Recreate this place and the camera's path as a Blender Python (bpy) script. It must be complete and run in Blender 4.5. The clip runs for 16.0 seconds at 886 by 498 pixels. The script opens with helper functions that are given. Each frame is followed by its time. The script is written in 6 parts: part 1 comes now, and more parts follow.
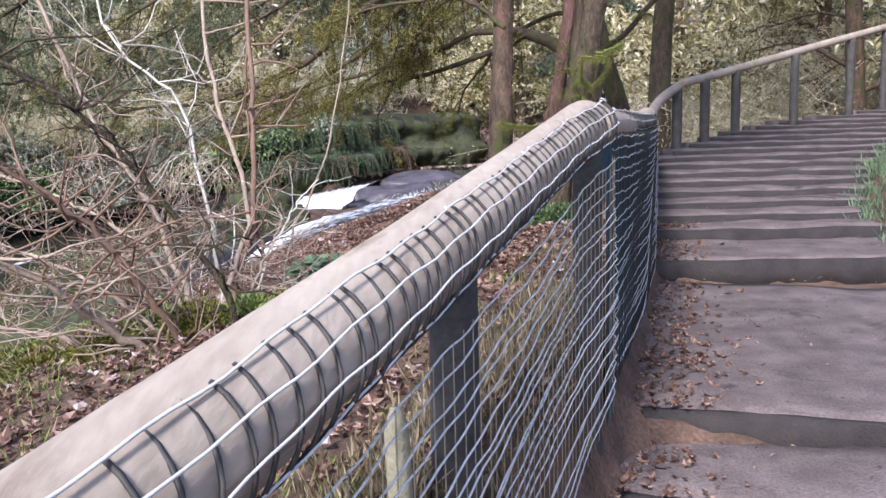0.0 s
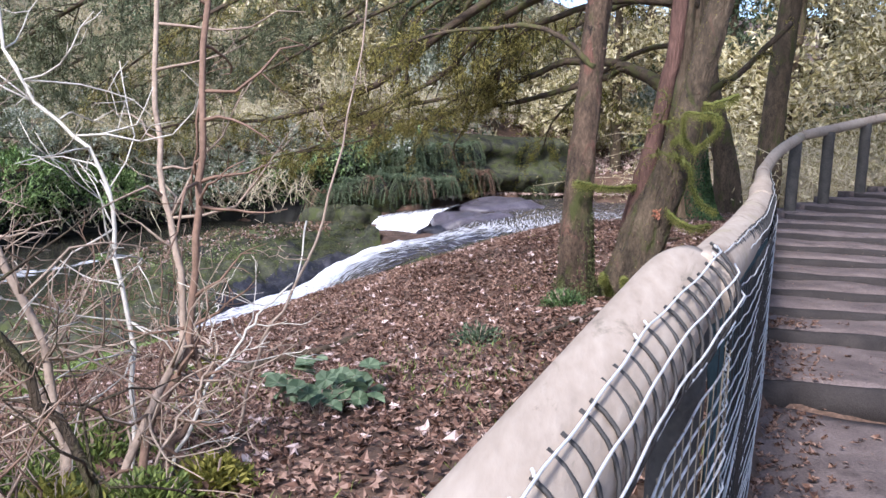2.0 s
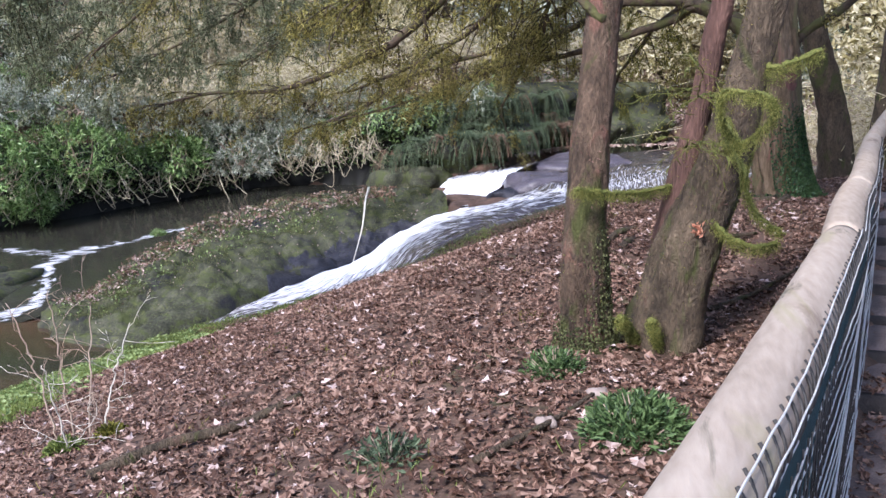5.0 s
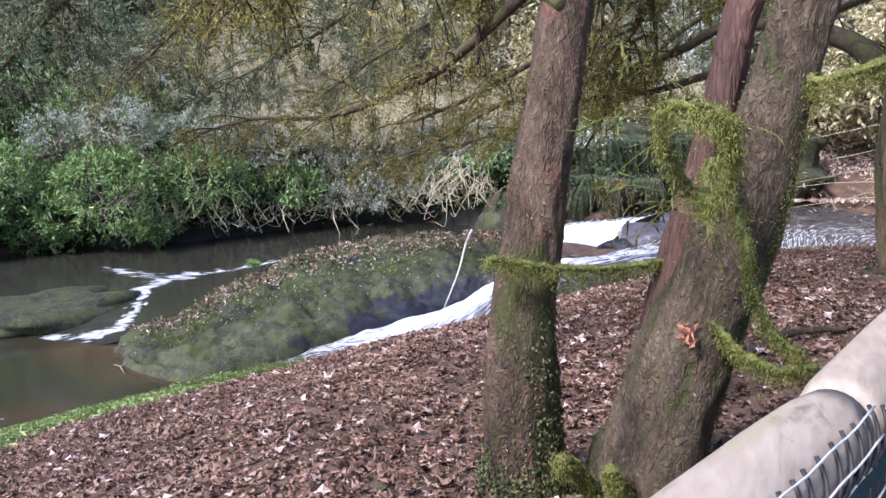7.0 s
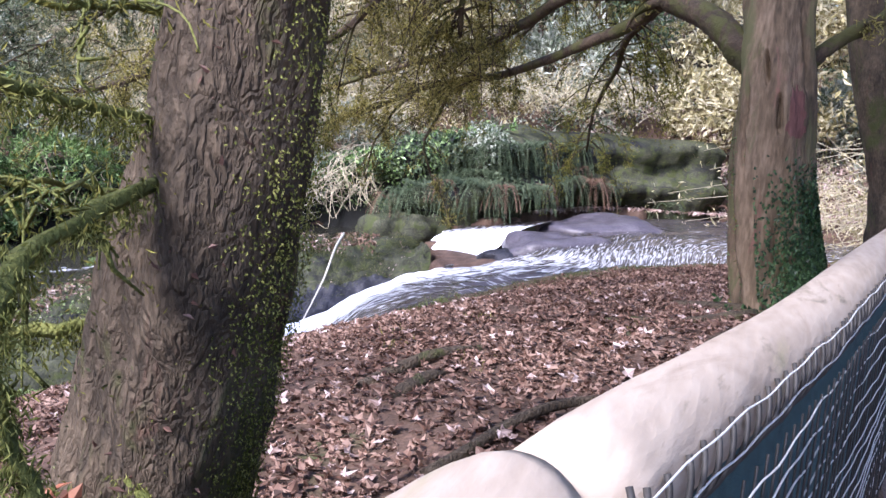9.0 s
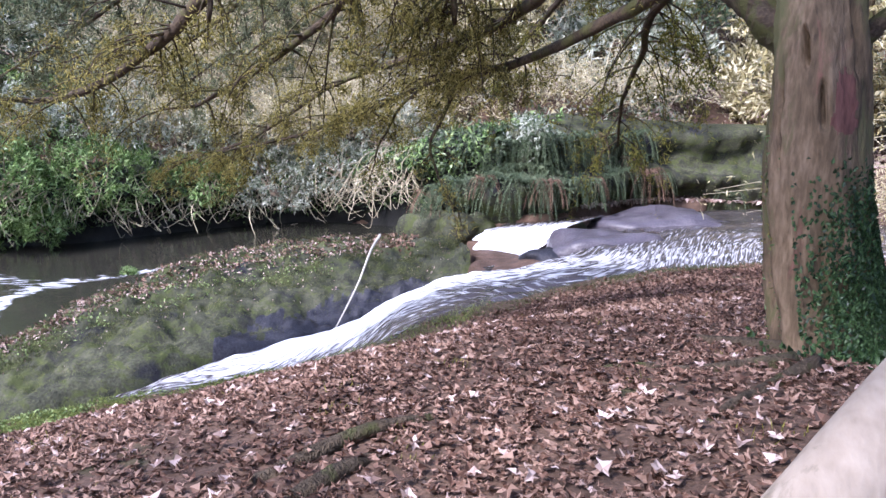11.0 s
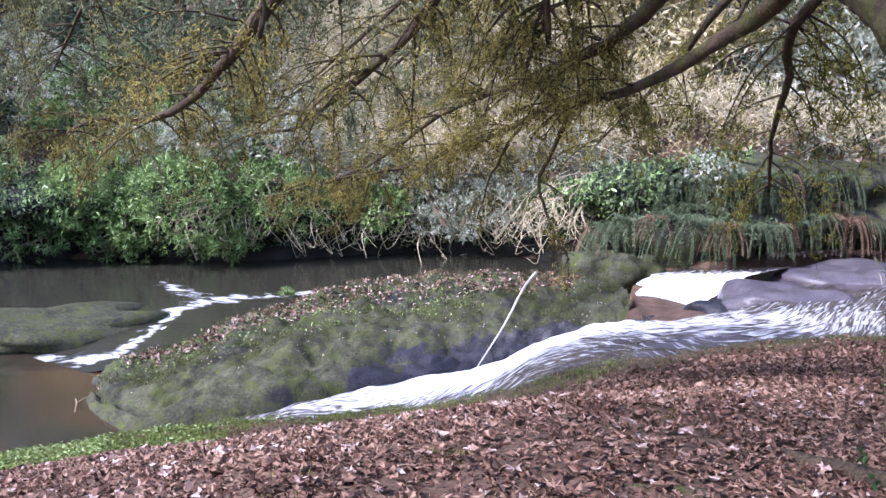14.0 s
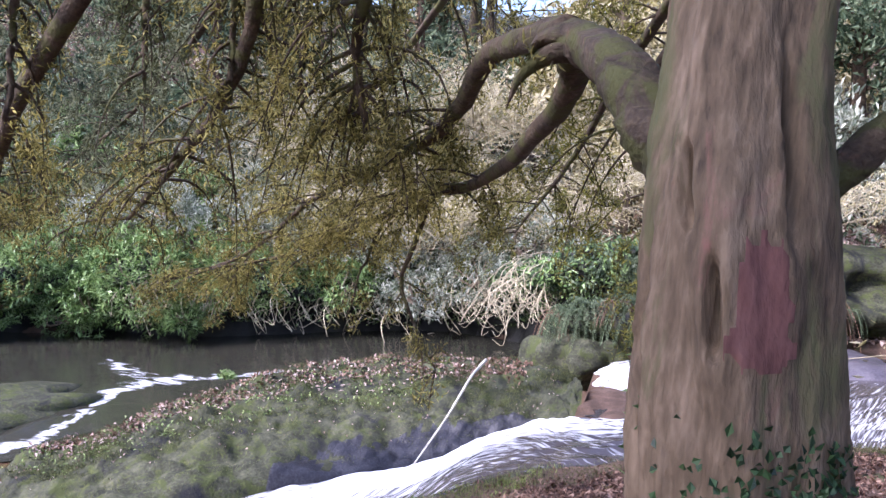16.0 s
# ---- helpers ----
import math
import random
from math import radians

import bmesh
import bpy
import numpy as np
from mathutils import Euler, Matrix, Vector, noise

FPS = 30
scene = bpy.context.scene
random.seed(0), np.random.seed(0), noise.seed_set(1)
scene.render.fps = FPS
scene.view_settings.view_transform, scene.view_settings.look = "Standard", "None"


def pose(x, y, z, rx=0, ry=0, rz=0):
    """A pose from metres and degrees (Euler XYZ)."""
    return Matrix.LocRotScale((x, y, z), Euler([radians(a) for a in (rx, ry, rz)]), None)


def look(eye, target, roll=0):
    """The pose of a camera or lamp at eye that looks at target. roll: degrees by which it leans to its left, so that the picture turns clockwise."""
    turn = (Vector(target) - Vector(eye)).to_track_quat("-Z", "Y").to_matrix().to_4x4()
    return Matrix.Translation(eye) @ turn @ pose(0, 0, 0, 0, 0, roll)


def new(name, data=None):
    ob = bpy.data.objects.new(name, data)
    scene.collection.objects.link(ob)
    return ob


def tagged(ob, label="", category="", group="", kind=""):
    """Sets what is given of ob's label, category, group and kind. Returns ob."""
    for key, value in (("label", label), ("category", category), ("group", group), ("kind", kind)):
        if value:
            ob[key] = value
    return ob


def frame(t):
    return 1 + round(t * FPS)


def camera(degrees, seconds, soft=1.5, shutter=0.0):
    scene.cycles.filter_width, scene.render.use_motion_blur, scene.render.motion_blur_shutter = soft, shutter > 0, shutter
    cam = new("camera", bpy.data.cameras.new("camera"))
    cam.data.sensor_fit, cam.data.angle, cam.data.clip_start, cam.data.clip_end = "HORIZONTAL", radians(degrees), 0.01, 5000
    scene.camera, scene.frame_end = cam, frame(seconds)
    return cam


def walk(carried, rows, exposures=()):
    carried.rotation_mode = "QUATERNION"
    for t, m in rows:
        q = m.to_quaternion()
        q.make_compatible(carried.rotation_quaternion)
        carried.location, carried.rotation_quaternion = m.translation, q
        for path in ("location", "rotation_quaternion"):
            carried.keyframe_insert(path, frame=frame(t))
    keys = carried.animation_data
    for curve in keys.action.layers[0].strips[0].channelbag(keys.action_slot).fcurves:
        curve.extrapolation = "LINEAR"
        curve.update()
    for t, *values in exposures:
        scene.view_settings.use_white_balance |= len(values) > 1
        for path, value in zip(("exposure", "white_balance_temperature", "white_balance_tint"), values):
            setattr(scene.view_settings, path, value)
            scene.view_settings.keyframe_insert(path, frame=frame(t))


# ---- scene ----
cam = camera(54.9, 16.0)
METRES, EYE, TILT, LEAN, TURN = 12.5, 1.6, -8.0, 1.5, 0.0
ROWS = [
    (0.0, 0.0, 0.0, 0.0, 0.0, 0.0, 0.0),
    (0.5, 0.0046, 0.0282, 0.013, 1.37, 0.1, -0.29),
    (1.0, 0.0152, 0.0559, 0.0255, 4.89, 1.36, -1.55),
    (1.5, 0.016, 0.0875, 0.0306, 8.84, 0.42, -3.22),
    (2.0, 0.0178, 0.1166, 0.0426, 5.74, 0.68, -4.81),
    (2.5, 0.0294, 0.1439, 0.0525, 9.99, -0.48, -5.04),
    (3.0, 0.0364, 0.1702, 0.0563, 10.98, -2.71, -4.26),
    (5.5, 0.0886, 0.3201, 0.1009, 14.85, -3.56, -2.33),
    (6.0, 0.1048, 0.36, 0.1034, 16.7, -3.46, -1.76),
    (6.5, 0.1145, 0.4022, 0.1069, 16.07, -1.76, -3.29),
    (7.0, 0.1293, 0.4384, 0.1084, 23.33, -1.69, -6.61),
    (7.5, 0.1404, 0.4802, 0.108, 24.61, -2.13, -7.75),
    (8.0, 0.1519, 0.5278, 0.1114, 20.54, -1.53, -7.33),
    (8.5, 0.1635, 0.5728, 0.1183, 18.47, -0.86, -8.54),
    (11.0, 0.1865, 0.7018, 0.1486, 23.01, -2.16, -7.11),
    (11.5, 0.1918, 0.7164, 0.1547, 31.5, -4.23, -12.23),
    (12.0, 0.1909, 0.718, 0.1541, 37.85, -3.81, -12.35),
    (12.5, 0.1934, 0.7214, 0.1539, 36.33, -3.8, -11.84),
    (13.0, 0.1992, 0.734, 0.1539, 34.77, -3.19, -8.77),
    (13.5, 0.205, 0.7714, 0.1544, 32.75, -3.55, -9.22),
    (14.0, 0.2164, 0.8035, 0.1676, 36.74, -2.18, -10.29),
    (14.5, 0.2334, 0.838, 0.1825, 41.5, -0.35, -9.97),
    (15.0, 0.2408, 0.8658, 0.1915, 40.77, -0.45, -11.2),
    (15.5, 0.242, 0.8931, 0.2051, 39.64, 1.49, -11.53),
    (16.0, 0.2466, 0.9246, 0.2093, 37.47, 2.22, -11.04),
]
PATH = [(t, pose(0, 0, EYE, TILT, LEAN, TURN) @ pose(METRES * x, METRES * y, METRES * z, 90 + pitch, roll, yaw)) for t, x, y, z, yaw, pitch, roll in ROWS]
PATH.append((10.8, look((2.322, 8.866, 2.136), (1.631, 10.722, 1.853), 2.9)))
walk(cam, sorted(PATH, key=lambda row: row[0]),
     exposures=[(0.0, 1.25, 5750, 18), (3.0, 1.22, 5750, 18), (7.5, 1.42, 5600, 21), (8.5, 1.64, 5600, 23), (11.0, 1.62, 5540, 24), (12.5, 1.60, 5520, 24), (16.0, 1.82, 5600, 28)])

# ---- world and light: a bright hazy sky over a wooded glen ----
SUN_UP, SUN_ROUND = 40.0, 203.0
world = bpy.data.worlds.new("sky")
scene.world = world
world.use_nodes = True
sky = world.node_tree.nodes.new("ShaderNodeTexSky")
sky.sky_type, sky.sun_disc = "NISHITA", False
sky.sun_elevation, sky.sun_rotation = radians(SUN_UP), radians(SUN_ROUND)
sky.dust_density, sky.air_density, sky.ozone_density = 1.5, 1.0, 1.0
world.node_tree.nodes["Background"].inputs["Strength"].default_value = 0.15
world.node_tree.links.new(sky.outputs["Color"], world.node_tree.nodes["Background"].inputs["Color"])
sun = new("sun", bpy.data.lights.new("sun", "SUN"))
sun.data.energy, sun.data.angle, sun.data.color = 2.8, radians(10), (1.0, 0.95, 0.87)
sun.rotation_euler = (radians(90 - SUN_UP), 0, radians(180 - SUN_ROUND))

# ---- materials ----


def material(name, shades, scale=6.0, rough=0.85, bump=0.3, fine=60.0, metal=0.0, spots=None, object_random=0.0, island=0.0, stretch=(1, 1, 1), spec=0.3, crack=0.0):
    """Two scales of noise between shades, with a bump. spots: (colour, scale, threshold) laid over."""
    m = bpy.data.materials.new(name)
    m.use_nodes = True
    t = m.node_tree
    bsdf = t.nodes["Principled BSDF"]
    co = t.nodes.new("ShaderNodeTexCoord")
    mp = t.nodes.new("ShaderNodeMapping")
    mp.inputs["Scale"].default_value = stretch
    t.links.new(co.outputs["Object"], mp.inputs["Vector"])
    big = t.nodes.new("ShaderNodeTexNoise")
    big.inputs["Scale"].default_value, big.inputs["Detail"].default_value = scale, 8
    small = t.nodes.new("ShaderNodeTexNoise")
    small.inputs["Scale"].default_value, small.inputs["Detail"].default_value = fine, 4
    for n in (big, small):
        t.links.new(mp.outputs["Vector"], n.inputs["Vector"])
    mix = t.nodes.new("ShaderNodeMath")
    mix.operation, mix.inputs[1].default_value = "MULTIPLY_ADD", 0.45
    half = t.nodes.new("ShaderNodeMath")
    half.operation, half.inputs[1].default_value = "MULTIPLY", 0.55
    t.links.new(big.outputs["Fac"], half.inputs[0])
    t.links.new(small.outputs["Fac"], mix.inputs[0])
    t.links.new(half.outputs[0], mix.inputs[2])
    value = mix.outputs[0]
    if object_random or island:
        src = t.nodes.new("ShaderNodeObjectInfo").outputs["Random"] if object_random else t.nodes.new("ShaderNodeNewGeometry").outputs["Random Per Island"]
        add = t.nodes.new("ShaderNodeMath")
        add.operation, add.inputs[1].default_value = "MULTIPLY_ADD", object_random or island
        t.links.new(src, add.inputs[0])
        off = t.nodes.new("ShaderNodeMath")
        off.operation, off.inputs[1].default_value = "SUBTRACT", (object_random or island) / 2
        t.links.new(value, off.inputs[0])
        t.links.new(off.outputs[0], add.inputs[2])
        value = add.outputs[0]
    ramp = t.nodes.new("ShaderNodeValToRGB")
    e = ramp.color_ramp.elements
    while len(e) < len(shades):
        e.new(0.5)
    for k, c in enumerate(shades):
        e[k].position = 0.3 + 0.4 * k / max(1, len(shades) - 1)
        e[k].color = (*c, 1)
    t.links.new(value, ramp.inputs["Fac"])
    colour = ramp.outputs["Color"]
    for c, s, limit in spots or ():
        n = t.nodes.new("ShaderNodeTexNoise")
        n.inputs["Scale"].default_value, n.inputs["Detail"].default_value, n.inputs["Distortion"].default_value = s, 10, 0.9
        n.inputs["Roughness"].default_value = 0.65
        t.links.new(mp.outputs["Vector"], n.inputs["Vector"])
        step = t.nodes.new("ShaderNodeMapRange")
        step.inputs["From Min"].default_value, step.inputs["From Max"].default_value = limit, limit + 0.10
        t.links.new(n.outputs["Fac"], step.inputs["Value"])
        blend = t.nodes.new("ShaderNodeMix")
        blend.data_type = "RGBA"
        blend.inputs[7].default_value = (*c, 1)
        t.links.new(step.outputs["Result"], blend.inputs[0])
        t.links.new(colour, blend.inputs[6])
        colour = blend.outputs[2]
    height = value
    if crack:
        plates = t.nodes.new("ShaderNodeTexVoronoi")
        plates.feature = "DISTANCE_TO_EDGE"
        plates.inputs["Scale"].default_value = crack
        bent = t.nodes.new("ShaderNodeMixRGB")
        bent.blend_type, bent.inputs[0].default_value = "ADD", 0.35
        t.links.new(mp.outputs["Vector"], bent.inputs[1])
        t.links.new(big.outputs["Color"], bent.inputs[2])
        t.links.new(bent.outputs[0], plates.inputs["Vector"])
        gap = t.nodes.new("ShaderNodeMapRange")
        gap.inputs["From Max"].default_value = 0.3
        gap.inputs["To Min"].default_value = 0.4
        t.links.new(plates.outputs["Distance"], gap.inputs["Value"])
        dark = t.nodes.new("ShaderNodeMix")
        dark.data_type, dark.blend_type = "RGBA", "MULTIPLY"
        dark.inputs[0].default_value = 0.35
        t.links.new(colour, dark.inputs[6])
        t.links.new(gap.outputs["Result"], dark.inputs[7])
        colour = dark.outputs[2]
        rise = t.nodes.new("ShaderNodeMath")
        rise.operation, rise.inputs[1].default_value = "MULTIPLY_ADD", 0.35
        t.links.new(gap.outputs["Result"], rise.inputs[0])
        t.links.new(value, rise.inputs[2])
        height = rise.outputs[0]
    t.links.new(colour, bsdf.inputs["Base Color"])
    bsdf.inputs["Roughness"].default_value, bsdf.inputs["Metallic"].default_value = rough, metal
    bsdf.inputs["Specular IOR Level"].default_value = spec
    if bump:
        b = t.nodes.new("ShaderNodeBump")
        b.inputs["Strength"].default_value, b.inputs["Distance"].default_value = bump, 0.03
        t.links.new(height, b.inputs["Height"])
        t.links.new(b.outputs["Normal"], bsdf.inputs["Normal"])
    return m


def leafy(name, shades, rough=0.5, through_light=0.25, scale=1.5):
    """Thin leaves: a shade per leaf, some light let through."""
    m = material(name, shades, scale=scale, rough=rough, bump=0.0, fine=25, island=0.55)
    t = m.node_tree
    bsdf = t.nodes["Principled BSDF"]
    tr = t.nodes.new("ShaderNodeBsdfTranslucent")
    mix = t.nodes.new("ShaderNodeMixShader")
    mix.inputs[0].default_value = through_light
    t.links.new(bsdf.inputs["Base Color"].links[0].from_socket, tr.inputs["Color"])
    t.links.new(bsdf.outputs[0], mix.inputs[1])
    t.links.new(tr.outputs[0], mix.inputs[2])
    t.links.new(mix.outputs[0], t.nodes["Material Output"].inputs["Surface"])
    return m


def water_material(name, deep, foam, clear, streak, calm=0.0, relief=0.22, sand=None):
    """Running water: dark body and white foam in streaks along the flow (the mesh's UV: u along, v across)."""
    m = bpy.data.materials.new(name)
    m.use_nodes = True
    t = m.node_tree
    bsdf = t.nodes["Principled BSDF"]
    uv = t.nodes.new("ShaderNodeUVMap")
    mp = t.nodes.new("ShaderNodeMapping")
    mp.inputs["Scale"].default_value = streak
    t.links.new(uv.outputs["UV"], mp.inputs["Vector"])
    n = t.nodes.new("ShaderNodeTexNoise")
    n.inputs["Scale"].default_value, n.inputs["Detail"].default_value, n.inputs["Distortion"].default_value = 3, 9, 0.6
    t.links.new(mp.outputs["Vector"], n.inputs["Vector"])
    step = t.nodes.new("ShaderNodeMapRange")
    step.inputs["From Min"].default_value, step.inputs["From Max"].default_value = clear - 0.05, clear + 0.3
    # the mesh's own foam weight moves the threshold
    at = t.nodes.new("ShaderNodeAttribute")
    at.attribute_name = "foam"
    add = t.nodes.new("ShaderNodeMath")
    add.operation = "ADD"
    t.links.new(n.outputs["Fac"], add.inputs[0])
    t.links.new(at.outputs["Fac"], add.inputs[1])
    t.links.new(add.outputs[0], step.inputs["Value"])
    blend = t.nodes.new("ShaderNodeMix")
    blend.data_type = "RGBA"
    blend.inputs[6].default_value, blend.inputs[7].default_value = (*deep, 1), (*foam, 1)
    t.links.new(step.outputs["Result"], blend.inputs[0])
    if sand:
        wide = t.nodes.new("ShaderNodeTexNoise")
        wide.inputs["Scale"].default_value, wide.inputs["Detail"].default_value = 0.16, 3
        t.links.new(uv.outputs["UV"], wide.inputs["Vector"])
        shoal = t.nodes.new("ShaderNodeMapRange")
        shoal.inputs["From Min"].default_value, shoal.inputs["From Max"].default_value = 0.42, 0.62
        t.links.new(wide.outputs["Fac"], shoal.inputs["Value"])
        bed = t.nodes.new("ShaderNodeMix")
        bed.data_type = "RGBA"
        bed.inputs[6].default_value, bed.inputs[7].default_value = (*deep, 1), (*sand, 1)
        t.links.new(shoal.outputs["Result"], bed.inputs[0])
        t.links.new(bed.outputs[2], blend.inputs[6])
    t.links.new(blend.outputs[2], bsdf.inputs["Base Color"])
    rough = t.nodes.new("ShaderNodeMapRange")
    rough.inputs["To Min"].default_value, rough.inputs["To Max"].default_value = 0.12, 0.7
    t.links.new(step.outputs["Result"], rough.inputs["Value"])
    t.links.new(rough.outputs["Result"], bsdf.inputs["Roughness"])
    bump = t.nodes.new("ShaderNodeBump")
    bump.inputs["Strength"].default_value, bump.inputs["Distance"].default_value = relief - 0.15 * calm, 0.03
    t.links.new(n.outputs["Fac"], bump.inputs["Height"])
    t.links.new(bump.outputs["Normal"], bsdf.inputs["Normal"])
    return m


LITTER = material("leaf_litter_soil", [(0.035, 0.022, 0.015), (0.10, 0.062, 0.042), (0.20, 0.125, 0.09)], scale=3.5, fine=45, bump=0.8, spots=[((0.05, 0.075, 0.02), 0.55, 0.60)])
EARTH = material("trodden_earth", [(0.06, 0.047, 0.044), (0.135, 0.105, 0.096), (0.22, 0.175, 0.16)], scale=4, fine=70, bump=0.9, spots=[((0.05, 0.04, 0.036), 1.3, 0.58), ((0.24, 0.20, 0.18), 14, 0.66)])
# riser timber, its near-black also holding the shade below each tread edge
RISER = material("dark_shaded_timber", [(0.02, 0.017, 0.016), (0.05, 0.042, 0.038)], scale=6, fine=80, bump=0.6)
LOG = material("weathered_log", [(0.25, 0.20, 0.15), (0.355, 0.29, 0.225), (0.435, 0.365, 0.29)], scale=3, fine=45, bump=0.3, stretch=(1, 0.25, 1), spots=[((0.20, 0.15, 0.11), 3.5, 0.58), ((0.12, 0.105, 0.07), 7, 0.60), ((0.30, 0.27, 0.15), 2.2, 0.60), ((0.09, 0.06, 0.045), 16, 0.66)])
PALEWOOD = material("pale_split_wood", [(0.20, 0.18, 0.11), (0.36, 0.33, 0.22)], scale=8, fine=60, bump=0.5)
POST = material("grey_post_wood", [(0.035, 0.034, 0.032), (0.10, 0.092, 0.08)], scale=8, fine=60, bump=0.5)
WIRE = material("galvanised_wire", [(0.55, 0.55, 0.53), (0.78, 0.78, 0.76)], scale=20, rough=0.45, bump=0, metal=0.2)
DARKWIRE = material("dark_wire", [(0.02, 0.02, 0.02), (0.06, 0.055, 0.05)], scale=20, rough=0.6, bump=0)
TANWIRE = material("rusty_tan_wire", [(0.22, 0.17, 0.10), (0.42, 0.36, 0.26)], scale=20, rough=0.6, bump=0)
TEAL = material("teal_windbreak_mesh", [(0.018, 0.05, 0.058), (0.048, 0.115, 0.125)], scale=30, fine=250, rough=0.7, bump=0.6)
BARK = material("red_brown_bark", [(0.026, 0.018, 0.011), (0.105, 0.07, 0.045), (0.21, 0.142, 0.092)], scale=11, fine=55, bump=1.0, stretch=(1, 1, 0.45), spots=[((0.20, 0.10, 0.07), 6.0, 0.56), ((0.02, 0.016, 0.012), 8.0, 0.57), ((0.075, 0.08, 0.022), 4.0, 0.55), ((0.19, 0.16, 0.13), 18.0, 0.66)], crack=34.0)
OLDBARK = material("old_yew_bark", [(0.034, 0.023, 0.013), (0.14, 0.098, 0.058), (0.28, 0.20, 0.13)], scale=7, fine=40, bump=1.0, stretch=(1, 1, 0.22), spots=[((0.20, 0.10, 0.075), 4.5, 0.61), ((0.10, 0.095, 0.04), 4.0, 0.54), ((0.03, 0.022, 0.017), 5.0, 0.62)])
REDBARK = material("peeling_red_bark", [(0.038, 0.021, 0.016), (0.105, 0.056, 0.042), (0.18, 0.10, 0.078)], scale=6, fine=40, bump=0.9, stretch=(1, 1, 0.22), spots=[((0.09, 0.07, 0.05), 3, 0.62)], crack=30.0)
DARKBARK = material("dark_bark", [(0.025, 0.019, 0.012), (0.09, 0.066, 0.042), (0.18, 0.135, 0.088)], scale=10, fine=55, bump=1.0, stretch=(1, 1, 0.42), spots=[((0.07, 0.076, 0.022), 4.5, 0.54), ((0.16, 0.085, 0.06), 5, 0.62), ((0.02, 0.015, 0.011), 8.0, 0.60)], crack=30.0)
BOUGHBARK = material("dark_bough_bark", [(0.02, 0.014, 0.009), (0.062, 0.044, 0.029), (0.125, 0.09, 0.056)], scale=8, fine=45, bump=1.0, spots=[((0.07, 0.07, 0.022), 5.0, 0.49), ((0.13, 0.07, 0.05), 6.0, 0.63)])
TWIG = material("pale_twig", [(0.20, 0.145, 0.105), (0.42, 0.33, 0.25)], scale=10, fine=60, bump=0.3, spots=[((0.09, 0.10, 0.03), 3, 0.6)])
BROWNTWIG = material("red_brown_twig", [(0.12, 0.075, 0.05), (0.26, 0.165, 0.115)], scale=10, fine=60, bump=0.3)
PALETWIG = material("straw_twig", [(0.34, 0.29, 0.18), (0.64, 0.57, 0.42)], scale=10, fine=60, bump=0.2)
MOSS = material("bright_moss", [(0.045, 0.055, 0.012), (0.12, 0.13, 0.03), (0.21, 0.21, 0.055)], scale=9, fine=90, bump=1.0)
ROCK = material("mossy_rock", [(0.016, 0.017, 0.014), (0.052, 0.054, 0.036), (0.115, 0.115, 0.075)], scale=3.0, fine=22, bump=1.0, rough=0.9, spec=0.12, spots=[((0.058, 0.068, 0.026), 2.6, 0.50), ((0.088, 0.098, 0.036), 9.0, 0.55), ((0.022, 0.022, 0.026), 0.8, 0.56), ((0.10, 0.07, 0.055), 6.0, 0.64), ((0.13, 0.125, 0.10), 22.0, 0.66)])
# near-black shades: the gloom of the undercut is put into the rock colour
CLIFF = material("shaded_undercut_rock", [(0.005, 0.006, 0.006), (0.016, 0.016, 0.015), (0.035, 0.037, 0.026)], scale=2.5, fine=24, bump=1.0, rough=0.65, spots=[((0.05, 0.06, 0.02), 1.2, 0.62)])
WETROCK = material("wet_dark_rock", [(0.010, 0.010, 0.013), (0.032, 0.031, 0.038), (0.07, 0.068, 0.075)], scale=3, fine=24, bump=1.0, rough=0.45)
SLAB = material("wet_slab", [(0.035, 0.031, 0.04), (0.085, 0.075, 0.09), (0.16, 0.145, 0.16)], scale=2, fine=25, bump=0.6, rough=0.35)
DRYLEAF = leafy("dry_brown_leaf", [(0.045, 0.023, 0.015), (0.108, 0.056, 0.037), (0.18, 0.10, 0.068), (0.32, 0.21, 0.155)], rough=0.6, through_light=0.15)
PALELEAF = leafy("pale_dry_leaf", [(0.24, 0.16, 0.13), (0.42, 0.31, 0.27), (0.62, 0.50, 0.45)], rough=0.6, through_light=0.15)
PALEGREEN = leafy("pale_green_leaf", [(0.06, 0.10, 0.05), (0.12, 0.18, 0.09), (0.20, 0.27, 0.15)], rough=0.5)
BLUEGREEN = leafy("blue_green_leaf", [(0.07, 0.11, 0.055), (0.12, 0.17, 0.09), (0.20, 0.26, 0.15)], rough=0.55)
MOSSTUFT = leafy("dull_moss", [(0.03, 0.036, 0.014), (0.075, 0.085, 0.03), (0.16, 0.17, 0.07)], rough=0.8)
PALESTONE = material("pale_stone", [(0.22, 0.17, 0.14), (0.38, 0.31, 0.27)], scale=12, bump=0.4)
BRIGHTMOSS = leafy("hanging_moss", [(0.06, 0.07, 0.012), (0.16, 0.17, 0.035), (0.31, 0.31, 0.09)], rough=0.8, through_light=0.3)
IVY = leafy("ivy_leaf", [(0.012, 0.03, 0.012), (0.035, 0.075, 0.025), (0.08, 0.14, 0.05)], rough=0.4)
GRASS = leafy("green_grass", [(0.06, 0.085, 0.02), (0.15, 0.20, 0.045), (0.27, 0.32, 0.09)])
COVER = leafy("bright_ground_cover", [(0.07, 0.11, 0.028), (0.175, 0.245, 0.075), (0.32, 0.40, 0.16)])
DRYGRASS = leafy("dry_brown_grass", [(0.07, 0.055, 0.03), (0.16, 0.125, 0.07), (0.30, 0.24, 0.15)])
